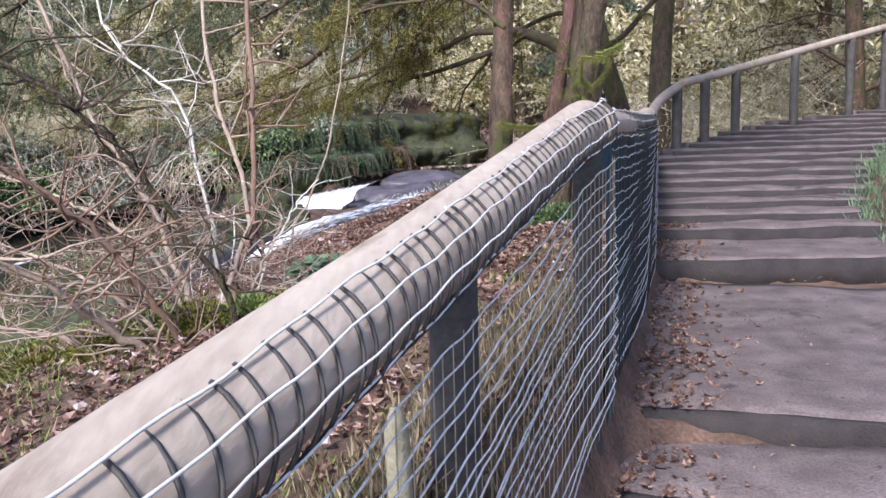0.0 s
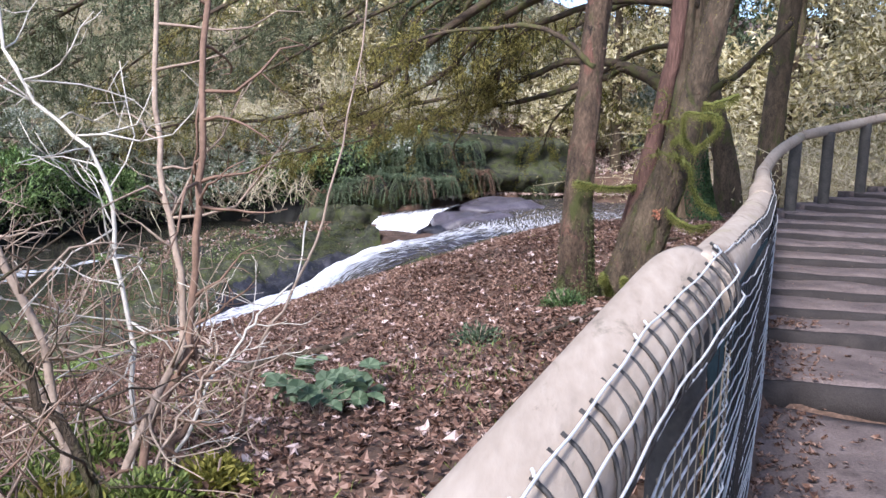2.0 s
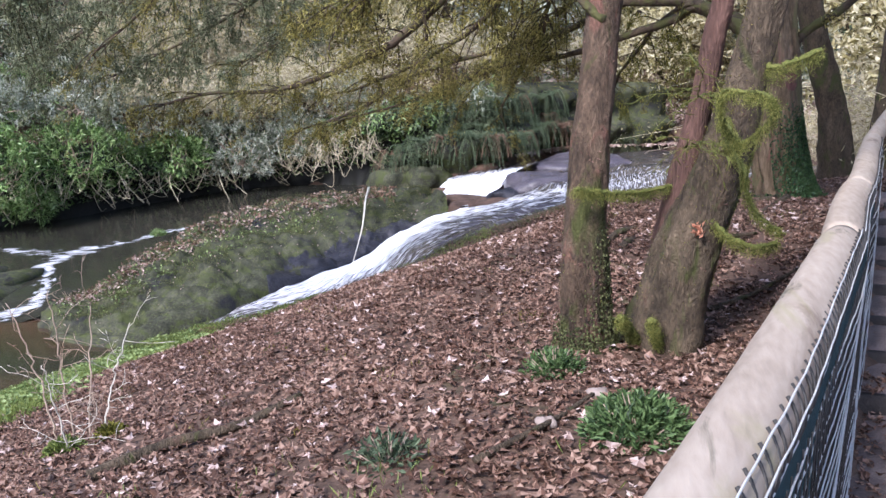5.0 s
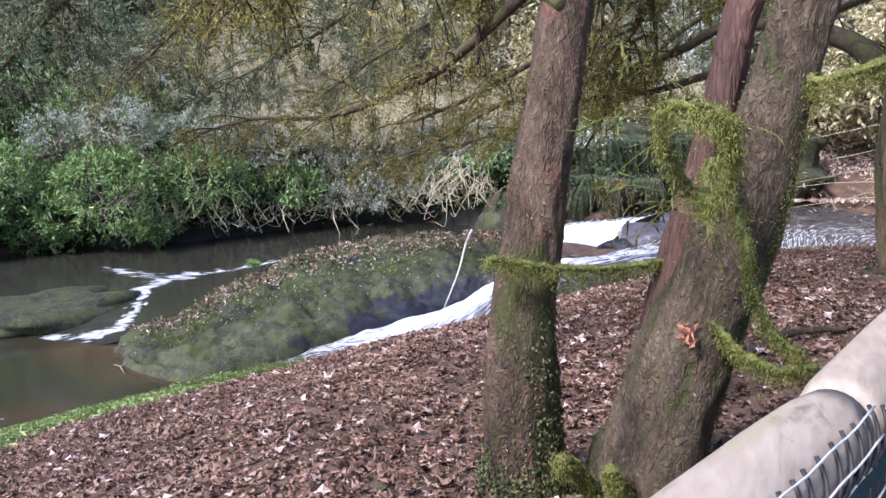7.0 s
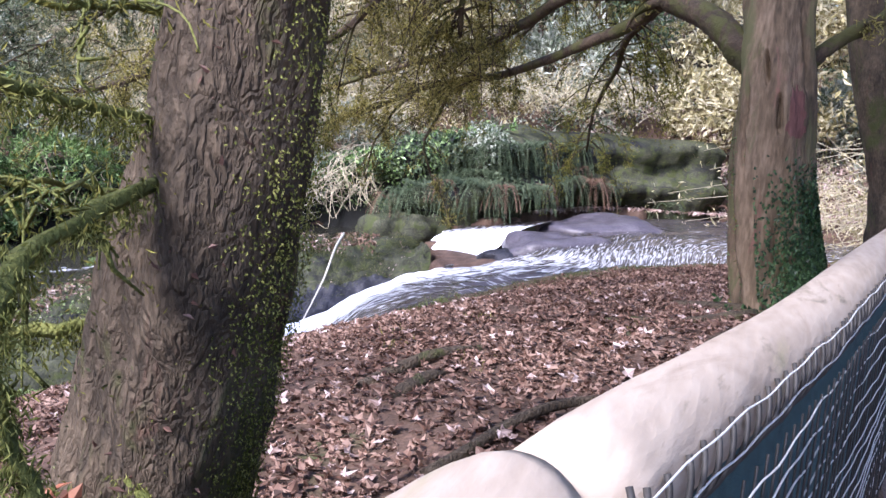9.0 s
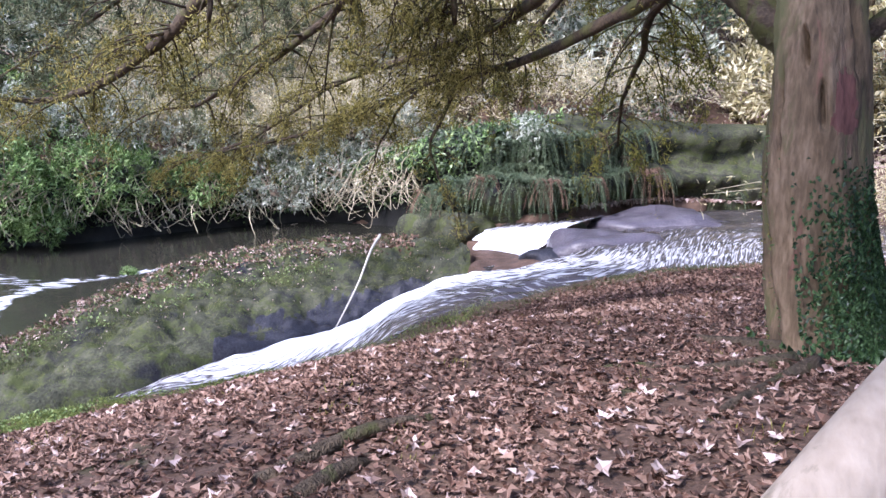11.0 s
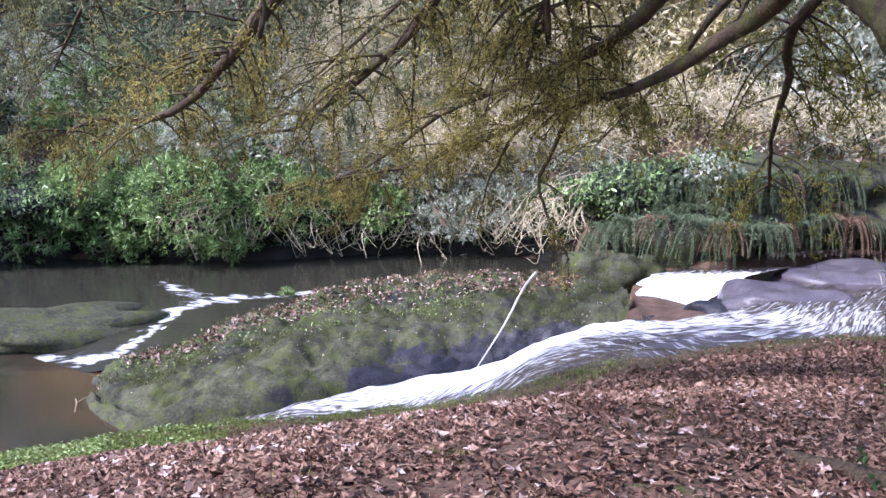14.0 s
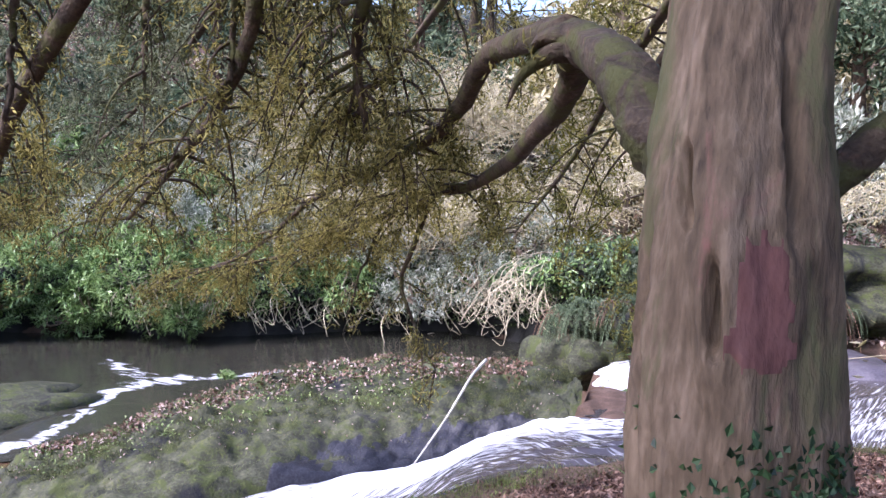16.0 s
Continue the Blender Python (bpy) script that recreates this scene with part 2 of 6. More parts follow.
# greyer, darker copy of YEW: duller light on the sprays put into colour
YEWGREY = leafy("shaded_yew_needles", [(0.055, 0.065, 0.033), (0.155, 0.17, 0.085), (0.32, 0.34, 0.20)], rough=0.6, through_light=0.4)
RHODO = leafy("evergreen_leaf", [(0.06, 0.11, 0.03), (0.19, 0.30, 0.09), (0.40, 0.52, 0.23)], rough=0.32, through_light=0.35)
SILVER = leafy("grey_green_leaf", [(0.14, 0.175, 0.11), (0.36, 0.39, 0.30), (0.62, 0.63, 0.54)], rough=0.5, through_light=0.4)
YEW = leafy("yew_needles", [(0.075, 0.068, 0.016), (0.24, 0.21, 0.052), (0.47, 0.41, 0.13)], rough=0.6, through_light=0.5)
MOSSYTWIG = leafy("mossy_twig_green", [(0.06, 0.063, 0.010), (0.17, 0.165, 0.028), (0.32, 0.29, 0.065)], rough=0.7, through_light=0.4)
YELLOW = leafy("straw_foliage", [(0.22, 0.19, 0.075), (0.50, 0.44, 0.23), (0.74, 0.68, 0.48)], rough=0.6, through_light=0.35)
DARKGREEN = leafy("dark_foliage", [(0.04, 0.065, 0.036), (0.11, 0.155, 0.085), (0.23, 0.28, 0.165)], rough=0.5, through_light=0.45)
FERN = leafy("fern_green", [(0.04, 0.062, 0.03), (0.105, 0.14, 0.075), (0.20, 0.245, 0.145)], rough=0.55, through_light=0.35)
RUST = leafy("dead_fern", [(0.08, 0.045, 0.028), (0.18, 0.105, 0.068), (0.30, 0.20, 0.14)], rough=0.7)
ORANGE = leafy("orange_dead_leaf", [(0.30, 0.11, 0.06), (0.50, 0.22, 0.13), (0.62, 0.33, 0.22)], rough=0.7)
RUSTFLAKE = leafy("red_bark_flake", [(0.07, 0.035, 0.025), (0.18, 0.10, 0.075), (0.30, 0.19, 0.15)], rough=0.8, through_light=0.1)
GROUNDGREEN = leafy("ground_plant_green", [(0.025, 0.05, 0.018), (0.07, 0.12, 0.04), (0.14, 0.21, 0.08)], rough=0.5)
HEARTWOOD = material("bare_red_heartwood", [(0.07, 0.03, 0.024), (0.14, 0.062, 0.05), (0.20, 0.10, 0.08)], scale=6, fine=40, bump=0.5, stretch=(1, 1, 0.3))
STICK = material("bleached_stick", [(0.42, 0.38, 0.31), (0.66, 0.62, 0.54)], scale=8, bump=0.2)
RAPIDS = water_material("white_rapids", (0.062, 0.052, 0.052), (0.9, 0.91, 0.94), 0.48, (0.9, 7.0, 1), relief=0.16)
CHANNEL = water_material("dark_channel_water", (0.030, 0.029, 0.022), (0.86, 0.88, 0.92), 0.52, (0.8, 1.3, 1), relief=0.2)
POOL = water_material("brown_pool", (0.030, 0.028, 0.019), (0.8, 0.82, 0.85), 0.75, (1.2, 1.2, 1), calm=1.0, sand=(0.075, 0.044, 0.026))

# ---- mesh helpers ----
rng = np.random.default_rng(7)


def mesh_object(name, verts, faces, mat, parent=None, smooth=True, label="", category="", group="", kind=""):
    me = bpy.data.meshes.new(name)
    me.from_pydata([tuple(v) for v in verts], [], [tuple(f) for f in faces])
    me.materials.append(mat)
    if smooth:
        me.shade_smooth()
    ob = new(name, me)
    ob.parent = parent
    return tagged(ob, label, category, group, kind)


def soup(name, verts, loops_per_face, mat, parent=None, smooth=False, label="", category="", group="", kind=""):
    """Many loose faces of equal size, vertices in order."""
    verts = np.asarray(verts, dtype=np.float32).reshape(-1, 3)
    n = len(verts)
    me = bpy.data.meshes.new(name)
    me.vertices.add(n)
    me.vertices.foreach_set("co", verts.ravel())
    me.loops.add(n)
    me.loops.foreach_set("vertex_index", np.arange(n, dtype=np.int32))
    me.polygons.add(n // loops_per_face)
    me.polygons.foreach_set("loop_start", np.arange(0, n, loops_per_face, dtype=np.int32))
    me.materials.append(mat)
    me.update(calc_edges=True)
    ob = new(name, me)
    ob.parent = parent
    return tagged(ob, label, category, group, kind)


def empty(name, at, label, category, group="", kind=""):
    ob = new(name)
    ob.location = at
    ob.empty_display_size = 0.1
    return tagged(ob, label, category, group, kind)


def tube(points, radii, sides=8, wobble=0.0, seed=0):
    """Vertices and faces of a bent, tapering, closed tube."""
    p = np.asarray(points, float)
    r = np.broadcast_to(np.asarray(radii, float), (len(p),))
    d = np.gradient(p, axis=0)
    d /= np.linalg.norm(d, axis=1)[:, None] + 1e-9
    ref = np.array([0.0, 0.0, 1.0]) if abs(d[:, 2]).mean() < 0.8 else np.array([1.0, 0.0, 0.0])
    u = np.cross(d, ref)
    u /= np.linalg.norm(u, axis=1)[:, None] + 1e-9
    w = np.cross(u, d)
    a = np.arange(sides) * 2 * math.pi / sides
    ring = r[:, None, None] * (np.cos(a)[None, :, None] * u[:, None, :] + np.sin(a)[None, :, None] * w[:, None, :])
    if wobble:
        g = np.random.default_rng(seed)
        lobes = 1 + wobble * (np.sin(2 * a + g.uniform(0, 6)) * 0.5 + np.sin(3 * a + g.uniform(0, 6)) * 0.4 + np.sin(5 * a + g.uniform(0, 6)) * 0.25)[None, :, None] + wobble * 0.35 * g.normal(size=(len(p), sides))[:, :, None]
        ring = ring * lobes
    v = (p[:, None, :] + ring).reshape(-1, 3)
    f = []
    for i in range(len(p) - 1):
        for j in range(sides):
            k = (j + 1) % sides
            f.append((i * sides + j, i * sides + k, (i + 1) * sides + k, (i + 1) * sides + j))
    f.append(tuple(reversed(range(sides))))
    f.append(tuple((len(p) - 1) * sides + j for j in range(sides)))
    return v, f


class Geo:
    def __init__(self):
        self.v, self.f, self.n = [], [], 0

    def add(self, v, f):
        self.v.append(np.asarray(v, float))
        self.f += [tuple(i + self.n for i in q) for q in f]
        self.n += len(v)

    def tube(self, points, radii, sides=6, wobble=0.0, seed=0):
        self.add(*tube(points, radii, sides, wobble, seed))

    def make(self, name, mat, parent=None, **tags):
        return mesh_object(name, np.concatenate(self.v), self.f, mat, parent, **tags)


def smooth_line(points, n):
    """n points on a Catmull-Rom curve through the points."""
    p = np.asarray(points, float)
    q = np.vstack([2 * p[0] - p[1], p, 2 * p[-1] - p[-2]])
    out = []
    for s in np.linspace(0, len(p) - 1 - 1e-6, n):
        i = int(s)
        t = s - i
        a, b, c, d = q[i:i + 4]
        out.append(0.5 * (2 * b + (c - a) * t + (2 * a - 5 * b + 4 * c - d) * t * t + (3 * b - a - 3 * c + d) * t ** 3))
    return np.array(out)


def unit(v):
    return v / (np.linalg.norm(v, axis=-1, keepdims=True) + 1e-9)


def leaf_faces(centres, dirs, ups, length, width, fold=0.25):
    """Folded rhombic leaves: two triangles each, as loose vertices."""
    c, d = np.asarray(centres, float), unit(np.asarray(dirs, float))
    s = unit(np.cross(d, ups))
    n = np.cross(s, d)
    L, W = np.broadcast_to(length, len(c))[:, None], np.broadcast_to(width, len(c))[:, None]
    base, tip = c - d * L / 2, c + d * L / 2
    mid = c + d * L * 0.05
    left, right = mid - s * W / 2 + n * W * fold, mid + s * W / 2 + n * W * fold
    return np.stack([base, right, tip, base, tip, left], 1).reshape(-1, 3)


def random_dirs(n, g, up=0.0):
    d = g.normal(size=(n, 3))
    d[:, 2] += up
    return unit(d)


# ---- the lie of the land ----
SHORE = np.array([(-9, -30, -2.75), (-9, 2, -2.75), (-9.6, 9, -2.75), (-9.5, 13, -2.75), (-9.1, 15, -2.72), (-8.4, 17.6, -2.7), (-7.8, 19.2, -2.65), (-5.9, 20.8, -2.3), (-4.56, 20.9, -1.85), (-3.33, 20.75, -1.25),
                  (-2.0, 21.3, -0.7), (-0.85, 22.2, -0.38), (0.35, 23.6, -0.22), (1.8, 24.5, -0.15), (5, 27, -0.05), (12, 32, 0.1), (30, 42, 0.5)], float)
FAR = np.array([(-34, -30, -2.6), (-28, 5, -2.6), (-23, 17, -2.6), (-21.4, 21.7, -2.55), (-20.6, 25, -2.5), (-17.6, 27, -2.4), (-14.9, 30.2, -2.2), (-12.3, 32, -1.9), (-9.5, 31.2, -1.3), (-7.2, 29.6, -0.9), (-5.2, 28.3, -0.3), (-3.4, 28.6, -0.1), (-2.6, 30.6, 0.0),
                (-1.2, 33.4, 0.05), (2, 34.5, 0.1), (8, 37, 0.3), (30, 50, 0.9)], float)
BED = np.array([(-20, 0, -3.4), (-15, 15, -3.4), (-10, 14, -3.2), (-11.5, 17.5, -3.1), (-16, 20.5, -2.72), (-18, 22, -2.7), (-16, 25, -2.65), (-13, 28.5, -2.4), (-10, 29, -2.1), (-7.5, 29, -1.6), (-8.5, 19.5, -3.0), (-6.5, 21.2, -2.75),
                (-5.4, 22.4, -2.3), (-4, 22.6, -1.4), (-3, 23.3, -0.9), (-1.5, 24.5, -0.6), (0, 25.5, -0.5), (-4, 26.5, -0.8), (-3, 28.5, -0.5), (-2, 27, -0.5), (2, 28, -0.45), (8, 32, -0.3), (20, 40, 0)], float)


BANK = np.array([(-2.2, -8, 0.3), (-0.9, -2, 0.55), (-0.1, 1, 0.72), (0.5, 3.2, 0.82), (-1.0, 3.7, 0.72), (1.0, 5, 0.85), (-0.6, 5.4, 0.62), (0.6, 8.85, 0.62), (0.74, 7.7, 0.72), (1.1, 9.0, 0.60), (1.9, 8.3, 0.72), (-1.5, 8.0, 0.2), (0.7, 12.0, 0.80), (2.7, 11, 0.95),
                 (0, 12.3, 0.66), (1.58, 13.3, 0.9), (0.85, 14.1, 0.8), (3.0, 14, 0.95), (2.0, 15.3, 0.8), (4, 18, 0.8), (2.0, 20.5, 0.2), (-1.2, 18.4, -0.40), (-3.2, 17.5, -1.35), (-5.6, 14, -1.5), (-4.5, 19.0, -2.05), (-6.3, 17, -2.25), (-2.8, 19.3, -1.3), (-5.5, 8, -1.0), (-5.5, 2, -0.9), (-5.5, -6, -0.9), (8, 24, 0.8), (14, 28, 1.0)], float)


def fence_x(y):
    """The line of the rails in plan."""
    return np.where(y < 3.66, 0.63 + 0.36 * (y - 3.66), np.interp(y, [3.66, 8.66, 11.9, 13.0, 13.8, 15.0, 16.4, 17.8, 24.0], [0.66, 2.09, 2.9, 3.36, 3.9, 4.95, 6.5, 9.0, 20.0]))


def stair_right(y):
    """The outer edge of the path and the stairs."""
    return np.interp(y, [-10, 6.5, 7.6, 8.66, 10.5, 12.0, 14.0, 16.4, 18.5, 24.0], [0.0, 4.6, 4.4, 4.25, 5.05, 5.9, 7.6, 9.9, 13.0, 25.0])


def nearest(line, x, y):
    """Distance to a line in plan, its height there, and the side (positive: left of its course)."""
    best, height, side = np.full(x.shape, 1e9), np.zeros(x.shape), np.zeros(x.shape)
    for a, b in zip(line[:-1], line[1:]):
        ab = b[:2] - a[:2]
        s = np.clip(((x - a[0]) * ab[0] + (y - a[1]) * ab[1]) / (ab @ ab), 0, 1)
        dx, dy = x - a[0] - s * ab[0], y - a[1] - s * ab[1]
        d = np.hypot(dx, dy)
        near = d < best
        best, height, side = np.where(near, d, best), np.where(near, a[2] + s * (b[2] - a[2]), height), np.where(near, np.sign(ab[0] * dy - ab[1] * dx), side)
    return best, height, side


def ripple(x, y, scale, seed=0.0):
    """Cheap smooth unevenness, about -1 to 1."""
    x, y = x / scale, y / scale
    return (np.sin(1.7 * x + 2.3 * y + seed) + np.sin(-2.9 * x + 1.3 * y + 2 * seed + 1) + np.sin(3.7 * x + 3.1 * y + 3 * seed + 2) * 0.6 + np.sin(5.3 * x - 6.1 * y + seed + 4) * 0.4) / 3


def plate(points, x, y):
    """A thin plate through the points."""
    def kernel(r2):
        return 0.5 * r2 * np.log(r2 + 1e-9)
    p = points[:, :2]
    n = len(p)
    K = kernel(((p[:, None] - p[None]) ** 2).sum(-1)) + 0.02 * np.eye(n)
    P = np.hstack([np.ones((n, 1)), p])
    A = np.vstack([np.hstack([K, P]), np.hstack([P.T, np.zeros((3, 3))])])
    c = np.linalg.solve(A, np.concatenate([points[:, 2], np.zeros(3)]))
    out = c[n] + c[n + 1] * x + c[n + 2] * y
    for (px, py), w in zip(p, c[:n]):
        out = out + w * kernel((x - px) ** 2 + (y - py) ** 2)
    return out


STEP_FROM, STEP_DEEP, STEP_HIGH = 8.657, 0.588, 0.082


def path_height(y):
    z = np.where(y < 3.3, -0.08, np.where(y < 4.0, 0.08, np.where(y < 7.435, 0.22, 0.407)))
    k = np.floor((y - STEP_FROM) / STEP_DEEP)
    return np.where(y >= STEP_FROM, 0.531 + STEP_HIGH * np.clip(k, 0, 22), z)


def ground_height(x, y):
    x, y = np.asarray(x, float), np.asarray(y, float)
    fx = fence_x(y)
    df = (fx - x) / 1.035
    de, ze, side = nearest(SHORE, x, y)
    dw, zw, wside = nearest(FAR, x, y)
    # the near bank
    near = plate(np.vstack([SHORE[1:-1], BANK]), np.clip(x, -11, 13), np.clip(y, -9, 31)) + 0.035 * ripple(x, y, 1.3) + 0.015 * ripple(x, y, 0.4, 2)
    # the path and the slope beyond it
    path = path_height(y) - 0.06
    right = x - fx
    rise = np.maximum(x - stair_right(y), 0)
    beyond = path + np.where(rise < 12, 0.5 * rise, 6.0 + 0.25 * (rise - 12)) * (rise > 0) + 0.06 * ripple(x, y, 1.1, 5) * np.clip(rise, 0, 1)
    lip = np.clip((right + 0.12) / 0.25, 0, 1)
    out = np.where(right > -0.12, near * (1 - lip) + beyond * lip, near)
    # the stream bed
    w = np.zeros(x.shape)
    bed = np.zeros(x.shape)
    for bx, by, bz in BED:
        k = 1 / ((x - bx) ** 2 + (y - by) ** 2 + 0.3) ** 2
        w, bed = w + k, bed + k * bz
    bed = bed / w + 0.06 * ripple(x, y, 0.8, 3)
    water = (side > 0) & (de > 0)
    drop = np.clip(de / 0.5, 0, 1)
    out = np.where(water, ze * (1 - drop) + np.minimum(bed, ze) * drop, out)
    # the far bank: an undercut step, then a steep wooded slope
    cliff = np.interp(x, [-40, -28, -20, -8, -4, 0, 40], [0.8, 1.0, 1.9, 2.0, 1.5, 0.5, 0.6])
    face = np.clip((dw - 1.7) / 0.6, 0, 1) * cliff
    steep = np.interp(x, [-40, -10, 0, 10], [0.55, 0.55, 0.42, 0.35])
    far = zw + face + np.where(dw < 30, steep * np.maximum(dw - 1.7, 0), steep * 28.3 + 0.15 * (dw - 30)) + 0.3 * ripple(x, y, 3.0, 7) * np.clip(dw / 2 - 0.5, 0, 1)
    return np.where((wside > 0) & water, far, out)


def axis(fine_from, fine_to, step, low, high):
    a = list(np.arange(fine_from, fine_to, step))
    for sign, edge, limit in ((-1, fine_from, low), (1, fine_to, high)):
        x, d = edge, step
        while (x - limit) * sign < 0:
            d *= 1.25
            x += sign * d
            a.append(x)
    return np.array(sorted(a))


gx, gy = axis(-12, 5, 0.16, -900, 900), axis(0, 27, 0.16, -900, 900)
GX, GY = np.meshgrid(gx, gy)
GZ = ground_height(GX, GY)
nx = len(gx)
cells = [(j * nx + i, j * nx + i + 1, (j + 1) * nx + i + 1, (j + 1) * nx + i) for j in range(len(gy) - 1) for i in range(nx - 1)]
mesh_object("ground", np.stack([GX, GY, GZ], -1).reshape(-1, 3), cells, LITTER, label="steep wooded bank covered in brown leaf litter", category="ground", kind="structure")

# ---- water ----


def ribbon(name, left, right, n, m, mat, foam, label, bulge=0.0, rough=0.03):
    """A sheet of running water between two edges; foam: weights along it."""
    a, b = smooth_line(left, n), smooth_line(right, n)
    t = np.linspace(0, 1, m)
    v = a[:, None, :] * (1 - t)[None, :, None] + b[:, None, :] * t[None, :, None]
    v[:, :, 2] += bulge * np.sin(math.pi * t)[None, :] + rough * 0.6 * ripple(v[:, :, 0], v[:, :, 1], 0.5, 4)
    if rough > 0.01:
        across = (b - a) / (np.linalg.norm(b - a, axis=1)[:, None] + 1e-9)
        for edge in (0, 1, m - 2, m - 1):
            v[:, edge] += across * np.array([0.16 * noise.fractal(Vector((i * 0.21, edge * 0.7, 5.0)), 0.7, 2.1, 4) for i in range(n)])[:, None]
        v[:, :, 2] += rough * 1.8 * np.array([[noise.fractal(Vector((i * 0.05, j * 0.33 + 0.6 * noise.noise(Vector((i * 0.1, 0, 0))), 0)), 0.8, 2.1, 4) for j in range(m)] for i in range(n)])
    f = [(i * m + j, (i + 1) * m + j, (i + 1) * m + j + 1, i * m + j + 1) for i in range(n - 1) for j in range(m - 1)]
    ob = mesh_object(name, v.reshape(-1, 3), f, mat, label=label, category="water", kind="structure")
    me = ob.data
    uv = me.uv_layers.new(name="UVMap")
    along = np.concatenate([[0], np.cumsum(np.linalg.norm(np.diff((a + b) / 2, axis=0), axis=1))])
    wide = np.linalg.norm(a - b, axis=1)
    U = np.repeat(along, m)
    V = (wide[:, None] * t[None, :]).ravel()
    li = np.empty(len(me.loops), dtype=np.int32)
    me.loops.foreach_get("vertex_index", li)
    uv.data.foreach_set("uv", np.stack([U[li], V[li]], 1).astype(np.float32).ravel())
    att = me.attributes.new("foam", "FLOAT", "POINT")
    foam = np.asarray(foam, float)
    rows = np.linspace(0, 1, n)
    cols = np.linspace(0, 1, foam.shape[1])
    fw = np.stack([np.interp(rows, np.linspace(0, 1, foam.shape[0]), foam[:, k]) for k in range(foam.shape[1])], 1)
    fw = np.stack([np.interp(t, cols, fw[i]) for i in range(n)], 0)
    att.data.foreach_set("value", fw.astype(np.float32).ravel())
    return ob


# the still brown pool below the fall
ribbon("water_pool", [(-40, -30, -2.8), (-36, 0, -2.8), (-30, 30, -2.8)], [(-5, -30, -2.8), (-6, 0, -2.8), (-6.5, 23, -2.8)], 90, 60, POOL, [[-0.4, -0.4], [-0.4, -0.4]], "still brown pool of clear stream water", rough=0.004)
# the main chute, from the upper sheet down to the pool
ribbon("water_chute", [(1.5, 33.5, 0.02), (-1.2, 30.5, -0.05), (-1.7, 27.2, -0.22), (-1.76, 25.0, -0.36), (-2.4, 24.0, -0.55), (-3.4, 23.8, -0.8), (-4.4, 24.2, -1.12), (-5.3, 24.15, -1.6), (-5.8, 23.2, -2.05), (-6.45, 22.0, -2.2), (-7.1, 20.7, -2.4), (-7.75, 19.2, -2.74)],
       [(6.5, 27.6, -0.02), (3.5, 25.4, -0.12), (1.6, 24.1, -0.22), (0.3, 23.2, -0.30), (-0.85, 21.9, -0.46), (-1.6, 21.2, -0.62), (-2.4, 20.8, -0.90), (-3.3, 20.5, -1.32), (-4.4, 20.5, -1.9), (-5.9, 20.4, -2.4), (-7.4, 19.0, -2.7), (-8.1, 18.0, -2.84)], 150, 48, RAPIDS,
       [[-0.22, -0.18, -0.10, -0.12], [-0.26, -0.16, -0.04, -0.08], [-0.24, -0.10, 0.03, -0.06], [-0.10, 0.06, 0.02, -0.12], [0.04, 0.10, -0.06, -0.16], [0.16, 0.06, -0.08, -0.18], [0.24, 0.08, -0.10, -0.18], [0.28, 0.18, -0.04, -0.16], [0.34, 0.28, 0.04, -0.16], [0.34, 0.26, 0.10, -0.08], [0.0, 0.05, 0.0, -0.12], [-0.16, -0.1, -0.16, -0.25]], "white water rushing down a rock chute", bulge=0.07, rough=0.04)
ribbon("water_upper_fall", [(-4.3, 28.8, -0.36), (-4.45, 27.5, -0.43), (-4.6, 26.9, -0.60), (-4.3, 26.4, -0.82), (-3.9, 25.8, -0.88), (-3.6, 24.7, -0.92)], [(-2.0, 29.2, -0.02), (-2.3, 27.7, -0.08), (-2.75, 27.0, -0.34), (-3.1, 26.5, -0.74), (-3.0, 25.8, -0.86), (-2.9, 24.7, -0.90)], 50, 16, RAPIDS,
       [[-0.3, -0.3], [0.05, 0.1], [0.4, 0.35], [0.15, 0.2], [-0.35, -0.3], [-0.35, -0.3]], "small white fall between wet rocks", rough=0.02)
channel = ribbon("water_back_channel", [(-6, 30.4, -1.0), (-9, 31.6, -1.2), (-12.6, 32.2, -1.45), (-15.4, 30.4, -1.8), (-18, 27.4, -2.16), (-21.2, 25.4, -2.33), (-22, 21.7, -2.4), (-23, 18.5, -2.55), (-24, 16.5, -2.9)], [(-6, 28, -1.0), (-8.6, 27.2, -1.2), (-10.0, 26.0, -1.42), (-10.8, 24.9, -1.78), (-11.3, 23.2, -2.16), (-11.5, 21.5, -2.34), (-11.5, 20.3, -2.5), (-11.6, 19.5, -2.68), (-12.4, 18.2, -2.9)], 230, 130, CHANNEL,
       [[-0.3, -0.3], [-0.2, -0.3], [-0.1, -0.3], [-0.3, -0.3], [-0.3, -0.3], [-0.4, -0.4]], "dark slow back channel under the far bank", rough=0.006)


